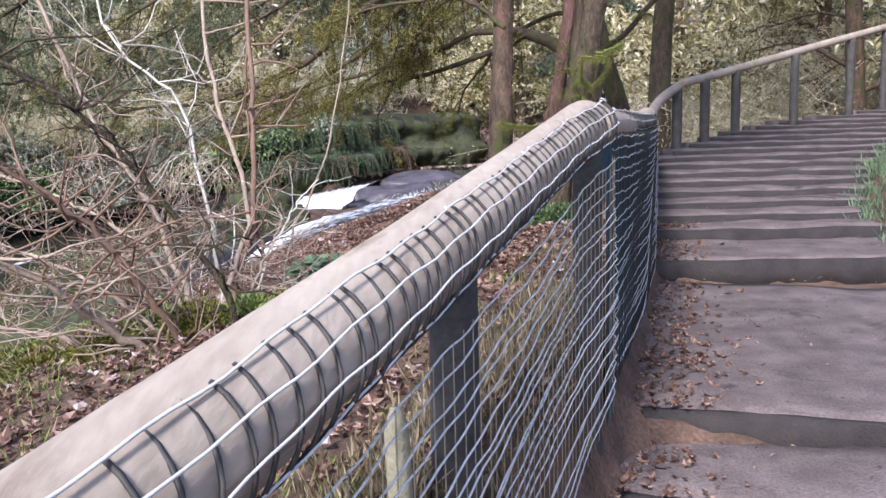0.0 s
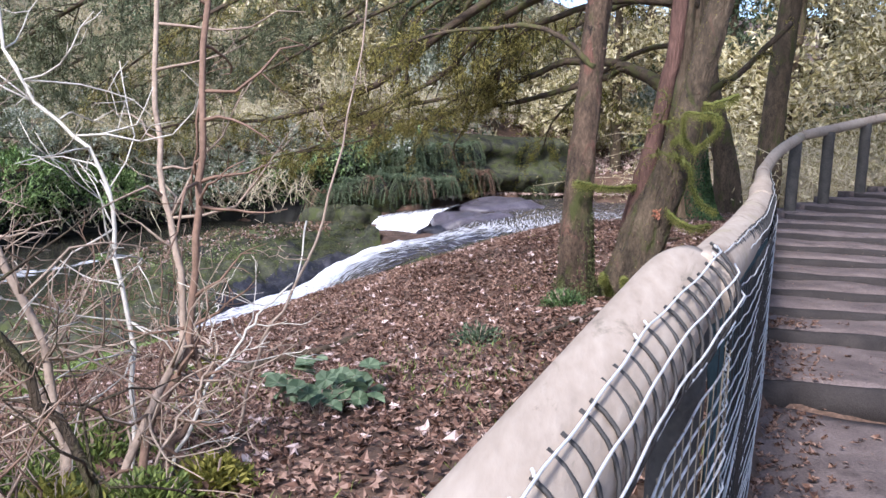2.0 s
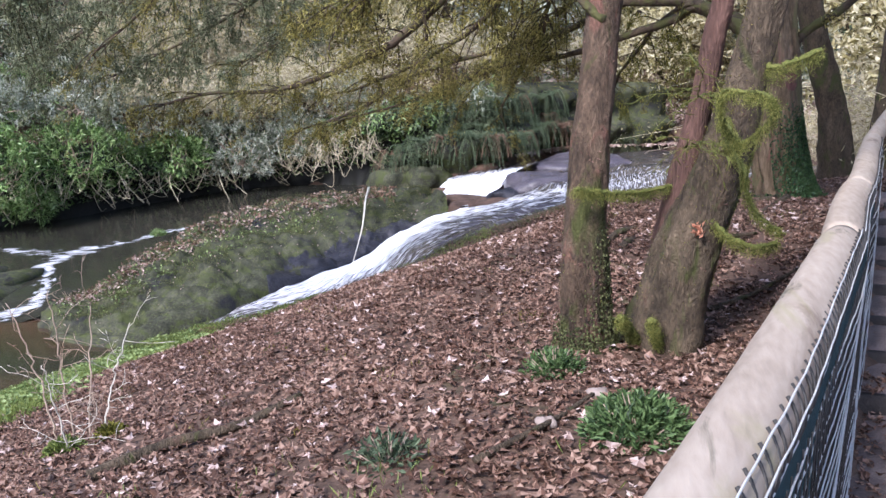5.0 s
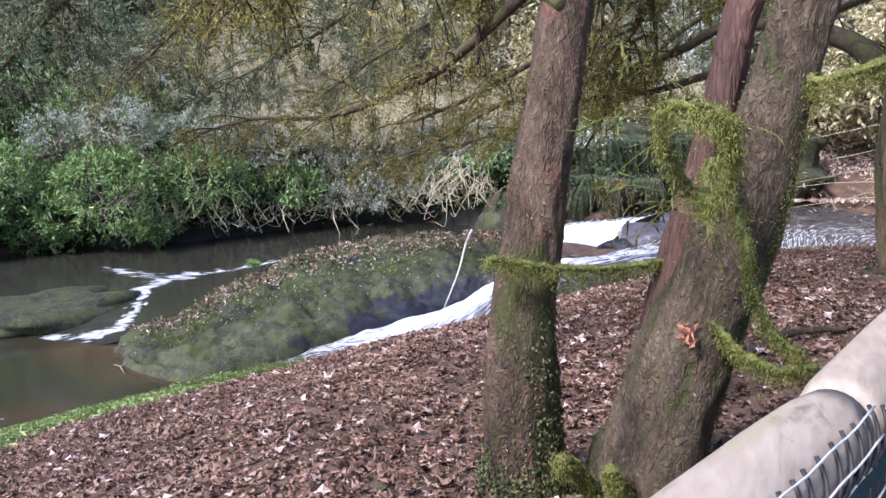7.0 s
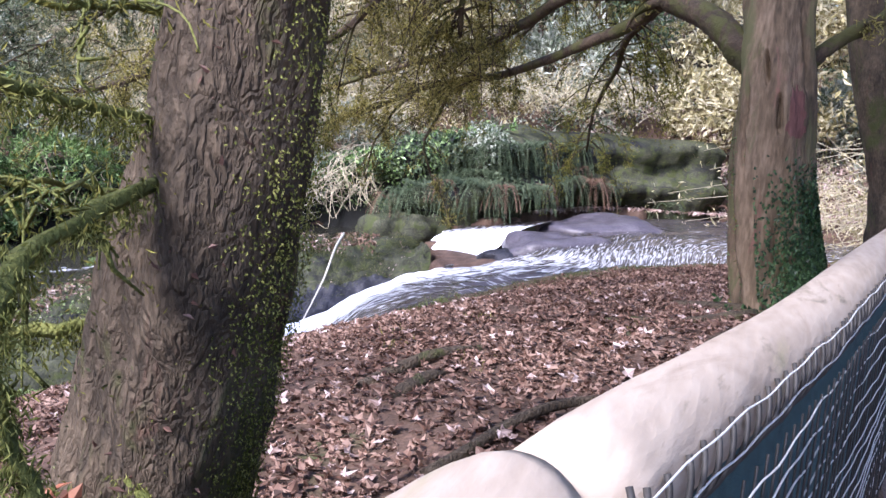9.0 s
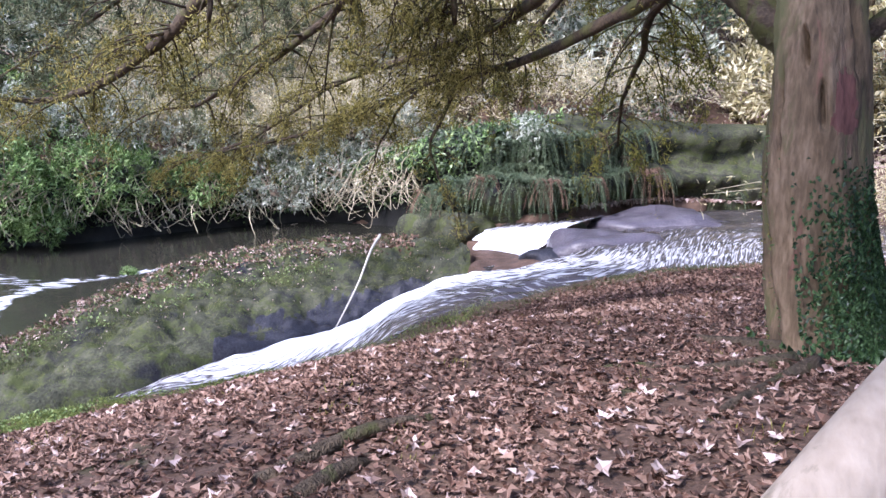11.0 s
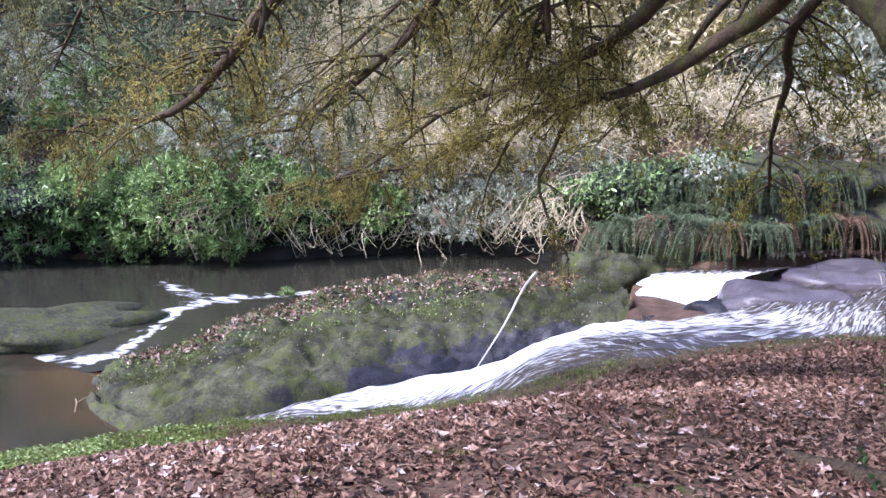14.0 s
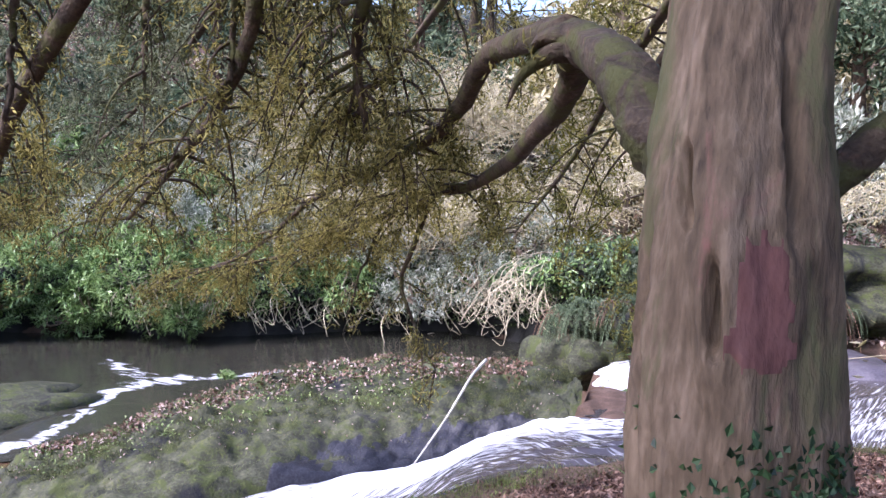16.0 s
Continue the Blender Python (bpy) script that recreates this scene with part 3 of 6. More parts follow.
def white_runs(ob, runs):
    """Foam along runs of broken water, each a course in plan with its half widths."""
    me = ob.data
    p = np.empty(len(me.vertices) * 3, dtype=np.float32)
    me.vertices.foreach_get("co", p)
    p = p.reshape(-1, 3)
    best = np.full(len(p), -0.42)
    for course, half, strong in runs:
        line, w, k = smooth_line([(x, y, 0) for x, y in course], 80), np.interp(np.linspace(0, 1, 80), np.linspace(0, 1, len(half)), half), np.interp(np.linspace(0, 1, 80), np.linspace(0, 1, len(strong)), strong)
        wave = 0.10 * ripple(p[:, 0], p[:, 1], 0.35, 3) + 0.06 * ripple(p[:, 0], p[:, 1], 0.12, 8)
        for (x, y, _), wide, s in zip(line, w, k):
            d = np.hypot(p[:, 0] - x, p[:, 1] - y) + wave
            best = np.maximum(best, -0.42 + s * np.exp(-(np.maximum(d, 0) / wide) ** 2))
    me.attributes["foam"].data.foreach_set("value", best.astype(np.float32))


white_runs(channel, [
    ([(-8.6, 26.9), (-10.0, 26.7), (-11.2, 26.1), (-12.4, 25.4), (-13.2, 24.6), (-14.1, 23.6), (-14.0, 22.3), (-13.25, 21.3), (-12.65, 20.5), (-12.38, 19.7), (-12.6, 19.1), (-13.3, 18.5)], [0.4, 0.4, 0.3, 0.35, 0.4, 0.7, 0.5, 0.32, 0.28, 0.32, 0.36, 0.45], [0.55, 0.6, 0.42, 0.58, 0.46, 0.56, 0.54, 0.52, 0.54, 0.58, 0.58, 0.45]),
    ([(-17.8, 24.5), (-16.5, 23.7), (-15.2, 23.5), (-14.0, 23.6)], [0.35, 0.6, 0.5, 0.3], [0.25, 0.45, 0.5, 0.5])])

# ---- rocks ----


def boulder(name, centre, size, turn, mat, label, seed=0, n=36, flat=0.6, sharp=2.6):
    """A rounded, uneven boulder sunk into the bed."""
    g = np.random.default_rng(seed)
    ph = g.uniform(0, 6, 6)
    v, f = [], []
    rows = n // 2
    for i in range(rows + 1):
        th = math.pi * i / rows
        for j in range(n):
            a = 2 * math.pi * j / n
            d = np.array([math.sin(th) * math.cos(a), math.sin(th) * math.sin(a), math.cos(th)])
            q = (abs(d) ** sharp).sum() ** (-1 / sharp)
            w = 1 + 0.10 * math.sin(2.2 * d[0] * 2 + ph[0] + 2 * d[1]) + 0.07 * math.sin(5 * d[1] + ph[1] + 3 * d[2]) + 0.05 * math.sin(8 * d[0] - 6 * d[2] + ph[2]) + 0.03 * math.sin(13 * d[1] + 11 * d[0] + ph[3])
            v.append(d * q * (w + 0.16 * noise.fractal(Vector(d * 1.8) + Vector((seed, 0, 0)), 0.9, 2.1, 5)) * np.array(size))
    for i in range(rows):
        for j in range(n):
            k = (j + 1) % n
            f.append((i * n + j, (i + 1) * n + j, (i + 1) * n + k, i * n + k))
    ob = mesh_object(name, v, f, mat, label=label, category="rock")
    ob.location, ob.rotation_euler = centre, (0, 0, radians(turn))
    return ob


def long_rock():
    """The long mossy rock that parts the stream: a whaleback with a steep wet side to the chute."""
    n, m = 190, 90
    foot = smooth_line([(-11.2, 18.2), (-9.8, 17.6), (-8.5, 17.6), (-8.05, 18.4), (-7.35, 19.6), (-7.0, 20.6), (-6.4, 21.75), (-5.98, 22.9), (-5.6, 23.8), (-4.9, 24.45), (-4.3, 24.75), (-3.8, 24.9)], n)
    ridge = smooth_line([(-11.6, 19.0, -2.6), (-11.2, 20.0, -2.35), (-10.9, 21.3, -2.0), (-10.5, 23.0, -1.55), (-9.9, 24.8, -1.22), (-8.8, 26.0, -1.0), (-7.4, 26.5, -0.82), (-6.0, 26.5, -0.68), (-5.0, 26.3, -0.62), (-4.2, 25.6, -0.75)], n)
    v = []
    for i in range(n):
        u = i / (n - 1)
        wall = np.interp(u, [0, 0.15, 0.35, 0.6, 0.75, 0.9, 1], [0.3, 0.48, 0.46, 0.36, 0.46, 0.52, 0.5])
        for j in range(m):
            w = 1.35 * j / (m - 1)
            q = ridge[i, :2] + (ridge[i, :2] - foot[i]) * (w - 1)
            if w <= 1:
                h = wall * min(w / 0.09, 1) ** 0.6 + (1 - wall) * (1 - (1 - w) ** 1.35)
            else:
                h = 1 - 1.4 * ((w - 1) / 0.35) ** 1.3
            z = -3.1 + (ridge[i, 2] + 3.1) * h
            z += (0.09 * ripple(q[0], q[1], 1.1, 11) + 0.05 * ripple(q[0], q[1], 0.42, 5) + 0.02 * ripple(q[0], q[1], 0.18, 8)) * min(1, w * 6)
            z += (0.13 * noise.fractal(Vector((q[0], q[1], 2 * w)) * 1.6, 0.8, 2.1, 5) + 0.055 * noise.fractal(Vector((q[0], q[1], 2 * w)) * 5.0, 0.7, 2.2, 4)) * min(1, w * 5)
            # slanting ledges in the bedding of the rock
            s = 1.5 * w + 0.16 * q[0] + 0.25 * noise.noise(Vector((q[0], q[1], 0)) * 0.7)
            z += 0.16 * (min((s * 2.2) % 1.0, 0.86) / 0.86 - ((s * 2.2) % 1.0 > 0.86) * (((s * 2.2) % 1.0) - 0.86) / 0.14 - 0.5) * min(1, w * 5) * max(0.0, 1 - w * 0.7)
            v.append((q[0], q[1], z))
    f = [(i * m + j, (i + 1) * m + j, (i + 1) * m + j + 1, i * m + j + 1) for i in range(n - 1) for j in range(m - 1)]
    return mesh_object("boulder", v, f, ROCK, label="long low mossy boulder parting the stream", category="rock")


rock = long_rock()
rock.data.materials.append(WETROCK)
for p in rock.data.polygons:
    i, j = divmod(p.vertices[0], 90)
    c = p.center
    if i > 85 and j < 20 + 8 * noise.noise(Vector(c) * 1.4) + 5 * noise.noise(Vector(c) * 5) - 0.004 * (i - 140) ** 2:
        p.material_index = 1
boulder("boulder", (-2.45, 25.7, -0.76), (0.6, 0.45, 0.28), 30, WETROCK, "dark wet boulder beside the small fall", 1)
boulder("boulder", (-1.5, 26.6, -0.55), (1.3, 1.1, 0.45), 50, SLAB, "smooth wet rock slab under thin water", 2)
boulder("boulder", (-0.9, 29.6, -0.5), (1.7, 1.9, 0.62), 20, SLAB, "smooth wet rock slab under thin water", 3)
boulder("boulder", (-6.2, 28.6, -0.85), (1.0, 0.7, 0.6), 10, ROCK, "green mossy boulder under the far bank", 4)
boulder("boulder", (-5.3, 28.2, -0.6), (0.6, 0.45, 0.4), 40, ROCK, "green mossy boulder under the far bank", 5)
boulder("boulder", (-14.75, 19.75, -2.66), (1.35, 2.3, 0.44), -12, ROCK, "low mossy rock awash in the pool", 6)

# ---- fence of log rails, posts and netting ----
RAILS = [[(-1.41, -2.4, 0.83), (-0.65, 0.0, 1.093), (-0.316, 1.0, 1.223), (0.03, 2.0, 1.366), (0.387, 3.0, 1.521), (0.606, 3.6, 1.619)],
         [(0.605, 3.5, 1.603), (1.2, 5.5, 1.605), (1.69, 7.25, 1.622)],
         [(1.695, 7.275, 1.626), (1.87, 8.0, 1.656), (2.01, 8.5, 1.673)],
         [(2.02, 8.53, 1.672), (2.291, 9.6, 1.664), (2.532, 10.6, 1.683), (2.79, 11.6, 1.72), (2.86, 11.9, 1.737)],
         [(2.865, 11.92, 1.739), (3.3, 13.0, 1.97), (3.8, 13.8, 2.2)],
         [(3.82, 13.83, 2.22), (5.3, 15.4, 2.54), (9.2, 17.8, 3.46)]]


def rail_radius(y):
    """The first log is the thickest."""
    return np.interp(y, [3.58, 3.66, 4.4, 7.25, 7.28, 8.5, 8.53, 11, 13], [0.098, 0.072, 0.08, 0.080, 0.081, 0.080, 0.076, 0.078, 0.07])


fence = empty("fence", (0.66, 3.66, 0.3), "long fence of weathered log rails and posts with wire netting", "fence")


def child(ob, thing):
    """Keeps the part where it is, under the thing."""
    ob.parent = thing
    ob.matrix_parent_inverse = Matrix.Translation(thing.location).inverted()
    return ob


for k, pts in enumerate(RAILS):
    line = smooth_line(pts, 40)
    g = np.random.default_rng(k)
    line[:, 2] += 0.004 * np.sin(line[:, 1] * 2.1 + k)
    r = rail_radius(line[:, 1]) * (1 + 0.015 * np.sin(line[:, 1] * 3.3 + 2 * k))
    ends = np.minimum(np.arange(40), np.arange(40)[::-1])
    r = r * np.interp(ends, [0, 1, 2, 3], [0.86, 0.95, 0.985, 1.0])
    v, f = tube(line, r, 28, 0.012, k)
    child(mesh_object("rail", v, f, LOG, label="weathered grey log rail" if k == 0 else ""), fence)


def rail_at(y):
    line = np.array(sorted((p for pts in RAILS for p in pts), key=lambda p: p[1]))
    return np.array([np.interp(y, line[:, 1], line[:, i]) for i in range(3)])


for y in (-1.4, 2.0, 3.5, 5.4, 7.0, 8.9, 10.6, 11.9, 13.7, 14.45, 15.3, 16.2, 17.1, 17.7):
    p = rail_at(y)
    base = float(path_height(np.array(y))) - 0.15
    n = 8
    pts = [(p[0] - 0.02, y, base + (p[2] - 0.04 - base) * i / (n - 1)) for i in range(n)]
    v, f = tube(pts, 0.062 if y < 13 else 0.08, 12, 0.05, int(abs(y) * 10))
    child(mesh_object("post", v, f, POST), fence)


stake = [(-0.10, 1.80, 0.3), (-0.11, 1.80, 0.6), (-0.12, 1.80, 0.95), (-0.12, 1.80, 1.0)]
v, f = tube(stake, [0.03, 0.03, 0.028, 0.012], 8, 0.12, 3)
child(mesh_object("stake", v, f, PALEWOOD, label="short pale split stake"), fence)


def netting(y0, y1, drop_to, gap, top, thick, seed):
    """Wire netting over the rail on the path side: strands along, ribs across from the angle top down."""
    g = np.random.default_rng(seed)
    strands, ribs, coils = Geo(), Geo(), Geo()
    ys = np.arange(y0, y1, 0.05)
    levels = [("arc", a) for a in np.arange(top - 2, -36, -31)]
    z = 0.15 if y0 < 3.62 else 0.07
    while z < drop_to:
        levels.append(("down", z))
        z += gap
    for kind, val in levels:
        pts = []
        ph = g.uniform(0, 6)
        for y in ys:
            c = rail_at(y)
            R = float(rail_radius(y))
            across = np.array((0.942, -0.336, 0) if y < 3.6 else (0.963, -0.27, 0))
            wav = 0.004 * math.sin(y * 27 + ph) + 0.004 * math.sin(y * 11 + ph * 2)
            if kind == "arc":
                a = radians(val)
                pts.append(c + across * (R + 0.012) * math.cos(a) + (0, 0, (R + 0.012) * math.sin(a) + wav * 0.7))
            else:
                pts.append((c[0] + R * 0.9 + (0.012 if y < 3.62 else 0.034) + 0.008 * math.sin(y * 3 + val * 5), y, c[2] - val * (1 + 0.03 * math.sin(y * 1.3 + ph)) + wav))
        strands.tube(pts, thick, 4)
    for y in np.arange(y0, y1, 0.058):
        yy = y + g.uniform(-0.010, 0.010)
        c = rail_at(yy)
        R = float(rail_radius(yy))
        across = np.array((0.942, -0.336, 0) if yy < 3.6 else (0.963, -0.27, 0))
        pts, down = [], []
        lean = g.uniform(-0.02, 0.02)
        for a in np.linspace(top, -62, 10):
            pts.append(c + across * (R + 0.007) * math.cos(radians(a)) + (0, (0.03 + lean) * math.sin(radians(a)), (R + 0.007) * math.sin(radians(a))))
        for zz in np.linspace(0.14 if yy < 3.62 else 0.05, drop_to, 8):
            down.append((c[0] + R * 0.9 + (0.009 if yy < 3.62 else 0.030), yy + g.uniform(-0.006, 0.006), c[2] - zz))
        coils.tube(pts, 0.004, 5)
        ribs.tube(down, 0.0014 if yy < 3.62 else 0.0022, 4)
        if top > 60 and g.random() < 0.12:
            a = radians(63)
            q = c + across * (R + 0.012) * math.cos(a) + (0, 0.025, (R + 0.012) * math.sin(a))
            strands.tube([q - (0, 0.008, 0), q, q + (-0.003, 0.005, 0.004)], 0.0028, 5)
    child(strands.make("netting_strand", WIRE, label="pale galvanised wire strands", kind="stuff"), fence)
    child(ribs.make("netting_rib", TANWIRE if top > 60 else DARKWIRE, label="thin upright wires of the netting", kind="stuff"), fence)
    child(coils.make("wire_coil", DARKWIRE, label="dark wire coiled over the rail", kind="stuff"), fence)


netting(-0.6, 3.6, 1.2, 0.05, 64, 0.0028, 1)
netting(3.62, 7.27, 1.2, 0.05, 40.5, 0.0023, 2)
netting(7.27, 8.55, 1.2, 0.05, 30, 0.0019, 3)
netting(8.53, 11.9, 1.2, 0.052, 22, 0.0017, 4)
v, f = [], []
ys = np.arange(3.64, 12.0, 0.12)
for i, y in enumerate(ys):
    c = rail_at(y)
    wob = 0.012 * math.sin(y * 2.1) + 0.006 * math.sin(y * 7)
    base = float(path_height(np.array(y)))
    for k, z in enumerate(np.linspace(c[2] - 0.075, base + 0.03, 7)):
        off = 0.042 + 0.026 * min(1, k)
        v += [(c[0] + off + wob * k / 6, y, z), (c[0] + off - 0.003 + wob * k / 6, y, z)]
for i in range(len(ys) - 1):
    for k in range(6):
        a, b = i * 14 + k * 2, (i + 1) * 14 + k * 2
        f += [(a, b, b + 2, a + 2), (a + 1, a + 3, b + 3, b + 1)]
child(mesh_object("windbreak_sheet", v, f, TEAL, label="dark teal windbreak mesh"), fence)

# ---- the path: trodden earth steps with dark timber risers ----
stairs = empty("stairs", (1.5, 5.0, 0.0), "long flight of worn earth steps with dark timber edges", "stairs", kind="structure")


def slab_part(name, x0, x1, y0, y1, z0, z1, mat, skew, seed, nx=14, ny=6, dish=0.02):
    """A worn slab: rounded front, uneven top."""
    v, f = [], []
    for j in range(ny):
        for i in range(nx):
            x, y = x0 + (x1 - x0) * i / (nx - 1), y0 + (y1 - y0) * j / (ny - 1)
            z = z1 + dish * ripple(np.array(x), np.array(y), 0.5, seed) - (0.025 if j == 0 else 0)
            worn = 0.035 * float(ripple(np.array(x), np.array(seed * 1.7), 0.35, seed)) + 0.02 * float(ripple(np.array(x), np.array(seed * 3.1), 0.12, seed)) if j == 0 else 0
            v.append((x, y + worn - skew * (x - x0), float(z) + 0.4 * worn))
    m = len(v)
    for j in range(ny):
        for i in range(nx):
            x, y, _ = v[j * nx + i]
            v.append((x, y, z0))
    for j in range(ny - 1):
        for i in range(nx - 1):
            a = j * nx + i
            f.append((a, a + 1, a + nx + 1, a + nx))
            f.append((m + a, m + a + nx, m + a + nx + 1, m + a + 1))
    ring = [i for i in range(nx)] + [j * nx + nx - 1 for j in range(1, ny)] + [(ny - 1) * nx + i for i in range(nx - 2, -1, -1)] + [j * nx for j in range(ny - 2, 0, -1)]
    for a, b in zip(ring, ring[1:] + ring[:1]):
        f.append((b, a, m + a, m + b))
    return child(mesh_object(name, v, f, mat), stairs)


edges = [-6.0, 3.3, 4.0, 7.435] + [STEP_FROM + STEP_DEEP * k for k in range(23)]
for k, y0 in enumerate(edges):
    y1 = edges[k + 1] if k + 1 < len(edges) else y0 + 2
    z = float(path_height(np.array(y0 + 0.01)))
    x0 = float(fence_x(np.array(y0))) - 0.05 if k else -2.2
    wide = float(stair_right(np.array(y0))) - x0 + 0.3 if k else 3.6
    skew = (0, 0.30, 0.30, 0.03)[k] if k < 4 else 0.04
    front, back = y0 + (0.2 if 0 < k < 3 else 0.05), y1 + (0.3 if k < 3 else 0.1)
    slab_part("tread", x0, x0 + wide, front, back, z - 0.16, z, EARTH, skew, k, nx=46, ny=5 if y1 - y0 < 1 else 24)
    # risers: dark timber with the shade under the tread painted in
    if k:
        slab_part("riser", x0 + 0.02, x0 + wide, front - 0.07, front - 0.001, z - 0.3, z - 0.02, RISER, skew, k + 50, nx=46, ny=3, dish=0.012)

# ---- trees beside the fence ----


def trunk_mesh(points, radii, sides=22, wobble=0.10, seed=0, n=40):
    line = smooth_line(points, n)
    r = np.interp(np.linspace(0, 1, n), np.linspace(0, 1, len(radii)), radii)
    return tube(line, r, sides, wobble, seed)


def barky(points, radii, seed, sides=64, n=170, flutes=0.0, slits=(), depth=0.14):
    """A trunk with flaking bark, wandering flutes and dark slits (angle, height along, half length, half width)."""
    v, f = trunk_mesh(points, radii, sides, 0.0, seed, n)
    v = v.reshape(n, sides, 3)
    mid = v.mean(1, keepdims=True)
    a = np.arange(sides) * 2 * math.pi / sides
    h = np.linspace(0, 1, n)[:, None]
    lobes = 0.05 * np.sin(2 * a + seed) + 0.04 * np.sin(3 * a + 2 * seed + 3 * h) + flutes * (0.10 * np.sin(5 * a + 2.2 * np.sin(4 * h + 1)) + 0.10 * np.abs(np.sin(4.5 * a + 1.3 + 2 * np.sin(3 * h))) + 0.06 * np.sin(9 * a + 5 * np.sin(5 * h + 2)) - 0.05)
    flake = np.zeros((n, sides))
    for i in range(n):
        for j in range(sides):
            p = Vector(v[i, j])
            q = Vector((p.x * 9 + seed, p.y * 9, p.z * 2.6))
            flake[i, j] = depth * (0.8 * noise.fractal(q, 0.7, 2.2, 4) + 0.5 * abs(noise.noise(q * 2.3))) + 0.02 * noise.noise(p * 60)
    for at, up, long, wide in slits:
        da = np.mod(a - at + math.pi, 2 * math.pi) - math.pi - 1.2 * (h - up)
        lobes = lobes - 0.42 * np.exp(-(da / wide) ** 4) * np.exp(-((h - up) / long) ** 4) + 0.07 * np.exp(-(da / (3 * wide)) ** 2) * np.exp(-((h - up) / (1.5 * long)) ** 2)
    return (mid + (v - mid) * (1 + lobes + flake)[:, :, None]).reshape(-1, 3), f


def bark_tufts(parent, mesh, n, size, mat, low, high, seed, side=None, name="moss", limit=0.1):
    """Tufts of moss and loose flakes over the bark in patches."""
    g = np.random.default_rng(seed)
    p = np.array([q.co[:] for q in mesh.data.vertices])
    nrm = np.array([q.normal[:] for q in mesh.data.vertices])
    k = g.integers(len(p), size=n)
    p, nrm = p[k], nrm[k]
    patch = ripple(p[:, 0] + p[:, 1] + 0.3 * p[:, 2], p[:, 2], 0.16, seed) + 0.6 * ripple(p[:, 0] - p[:, 1], p[:, 2], 0.06, seed + 2)
    if side is not None:
        patch = patch + 1.1 * (nrm[:, :2] @ np.array(side)) - 0.35
    ok = (p[:, 2] > low) & (p[:, 2] < high) & (patch + g.normal(size=n) * 0.2 > limit)
    p, nrm = p[ok], nrm[ok]
    n = len(p)
    c = p + nrm * g.uniform(0.0, 0.012, n)[:, None] + g.normal(size=(n, 3)) * 0.008
    child(soup(name, leaf_faces(c, unit(g.normal(size=(n, 3)) * 0.6 + nrm * 0.5 - (0, 0, 0.5)), unit(nrm + g.normal(size=(n, 3)) * 0.4), size * g.uniform(0.5, 1.4, n), size * 0.4), 3, mat, kind="stuff"), parent)


t1 = empty("yew_tree", (0.61, 8.88, 0.62), "slim yew trunk with flaking red-brown bark, mossy at its foot", "tree")
v, f = barky([(0.63, 8.93, 0.35), (0.615, 8.9, 0.62), (0.60, 8.85, 0.95), (0.59, 8.81, 1.3), (0.595, 8.87, 1.8), (0.635, 8.97, 2.4), (0.67, 9.08, 3.1), (0.78, 9.2, 4.6), (0.9, 9.4, 8)], [0.27, 0.175, 0.15, 0.136, 0.119, 0.107, 0.107, 0.10, 0.05], 1)
trunk1 = child(mesh_object("trunk", v, f, BARK), t1)
bark_tufts(t1, trunk1, 18000, 0.013, MOSSTUFT, 0.5, 2.2, 1, (0.8, -0.4))
bark_tufts(t1, trunk1, 3500, 0.022, RUSTFLAKE, 0.6, 4, 2, name="bark_flake", limit=0.35)
bark_tufts(t1, trunk1, 9000, 0.013, BRIGHTMOSS, 0.5, 1.25, 3, limit=0.25)
t2 = empty("yew_tree", (1.08, 9.03, 0.6), "leaning yew forked into a red stem and a mossy dark stem", "tree")
v, f = barky([(1.02, 9.06, 0.35), (1.08, 9.04, 0.62), (1.13, 9.02, 0.95), (1.23, 8.99, 1.35), (1.37, 8.93, 1.8), (1.49, 8.89, 2.4), (1.61, 8.88, 3.0), (1.74, 8.9, 3.8), (2.1, 9.2, 7)], [0.34, 0.25, 0.20, 0.175, 0.142, 0.104, 0.098, 0.09, 0.05], 3, flutes=0.4)
trunk2 = child(mesh_object("trunk", v, f, DARKBARK), t2)
bark_tufts(t2, trunk2, 26000, 0.013, MOSSTUFT, 0.5, 3.4, 4, (0.7, -0.5), limit=-0.1)
bark_tufts(t2, trunk2, 12000, 0.012, MOSSYTWIG, 0.9, 3.4, 5, (0.95, -0.1), limit=0.25)
bark_tufts(t2, trunk2, 3000, 0.022, RUSTFLAKE, 0.6, 4, 6, name="bark_flake", limit=0.35)
v, f = barky([(1.05, 9.1, 0.7), (1.13, 9.09, 1.4), (1.22, 9.07, 2.0), (1.295, 9.07, 2.5), (1.36, 9.1, 3.2), (1.5, 9.3, 7)], [0.16, 0.115, 0.077, 0.067, 0.064, 0.04], 2, sides=48, n=130)
stem2 = child(mesh_object("stem", v, f, REDBARK, label="red peeling stem"), t2)
bark_tufts(t2, stem2, 2500, 0.022, RUSTFLAKE, 1.5, 4, 7, name="bark_flake", limit=0.3)
bark_tufts(t2, stem2, 6000, 0.012, MOSSTUFT, 1.4, 2.6, 8, (0.7, -0.4), limit=0.3)
t3 = empty("yew_tree", (2.58, 14.25, 0.85), "thick old yew with fluted trunk, ivy and spreading boughs", "tree")
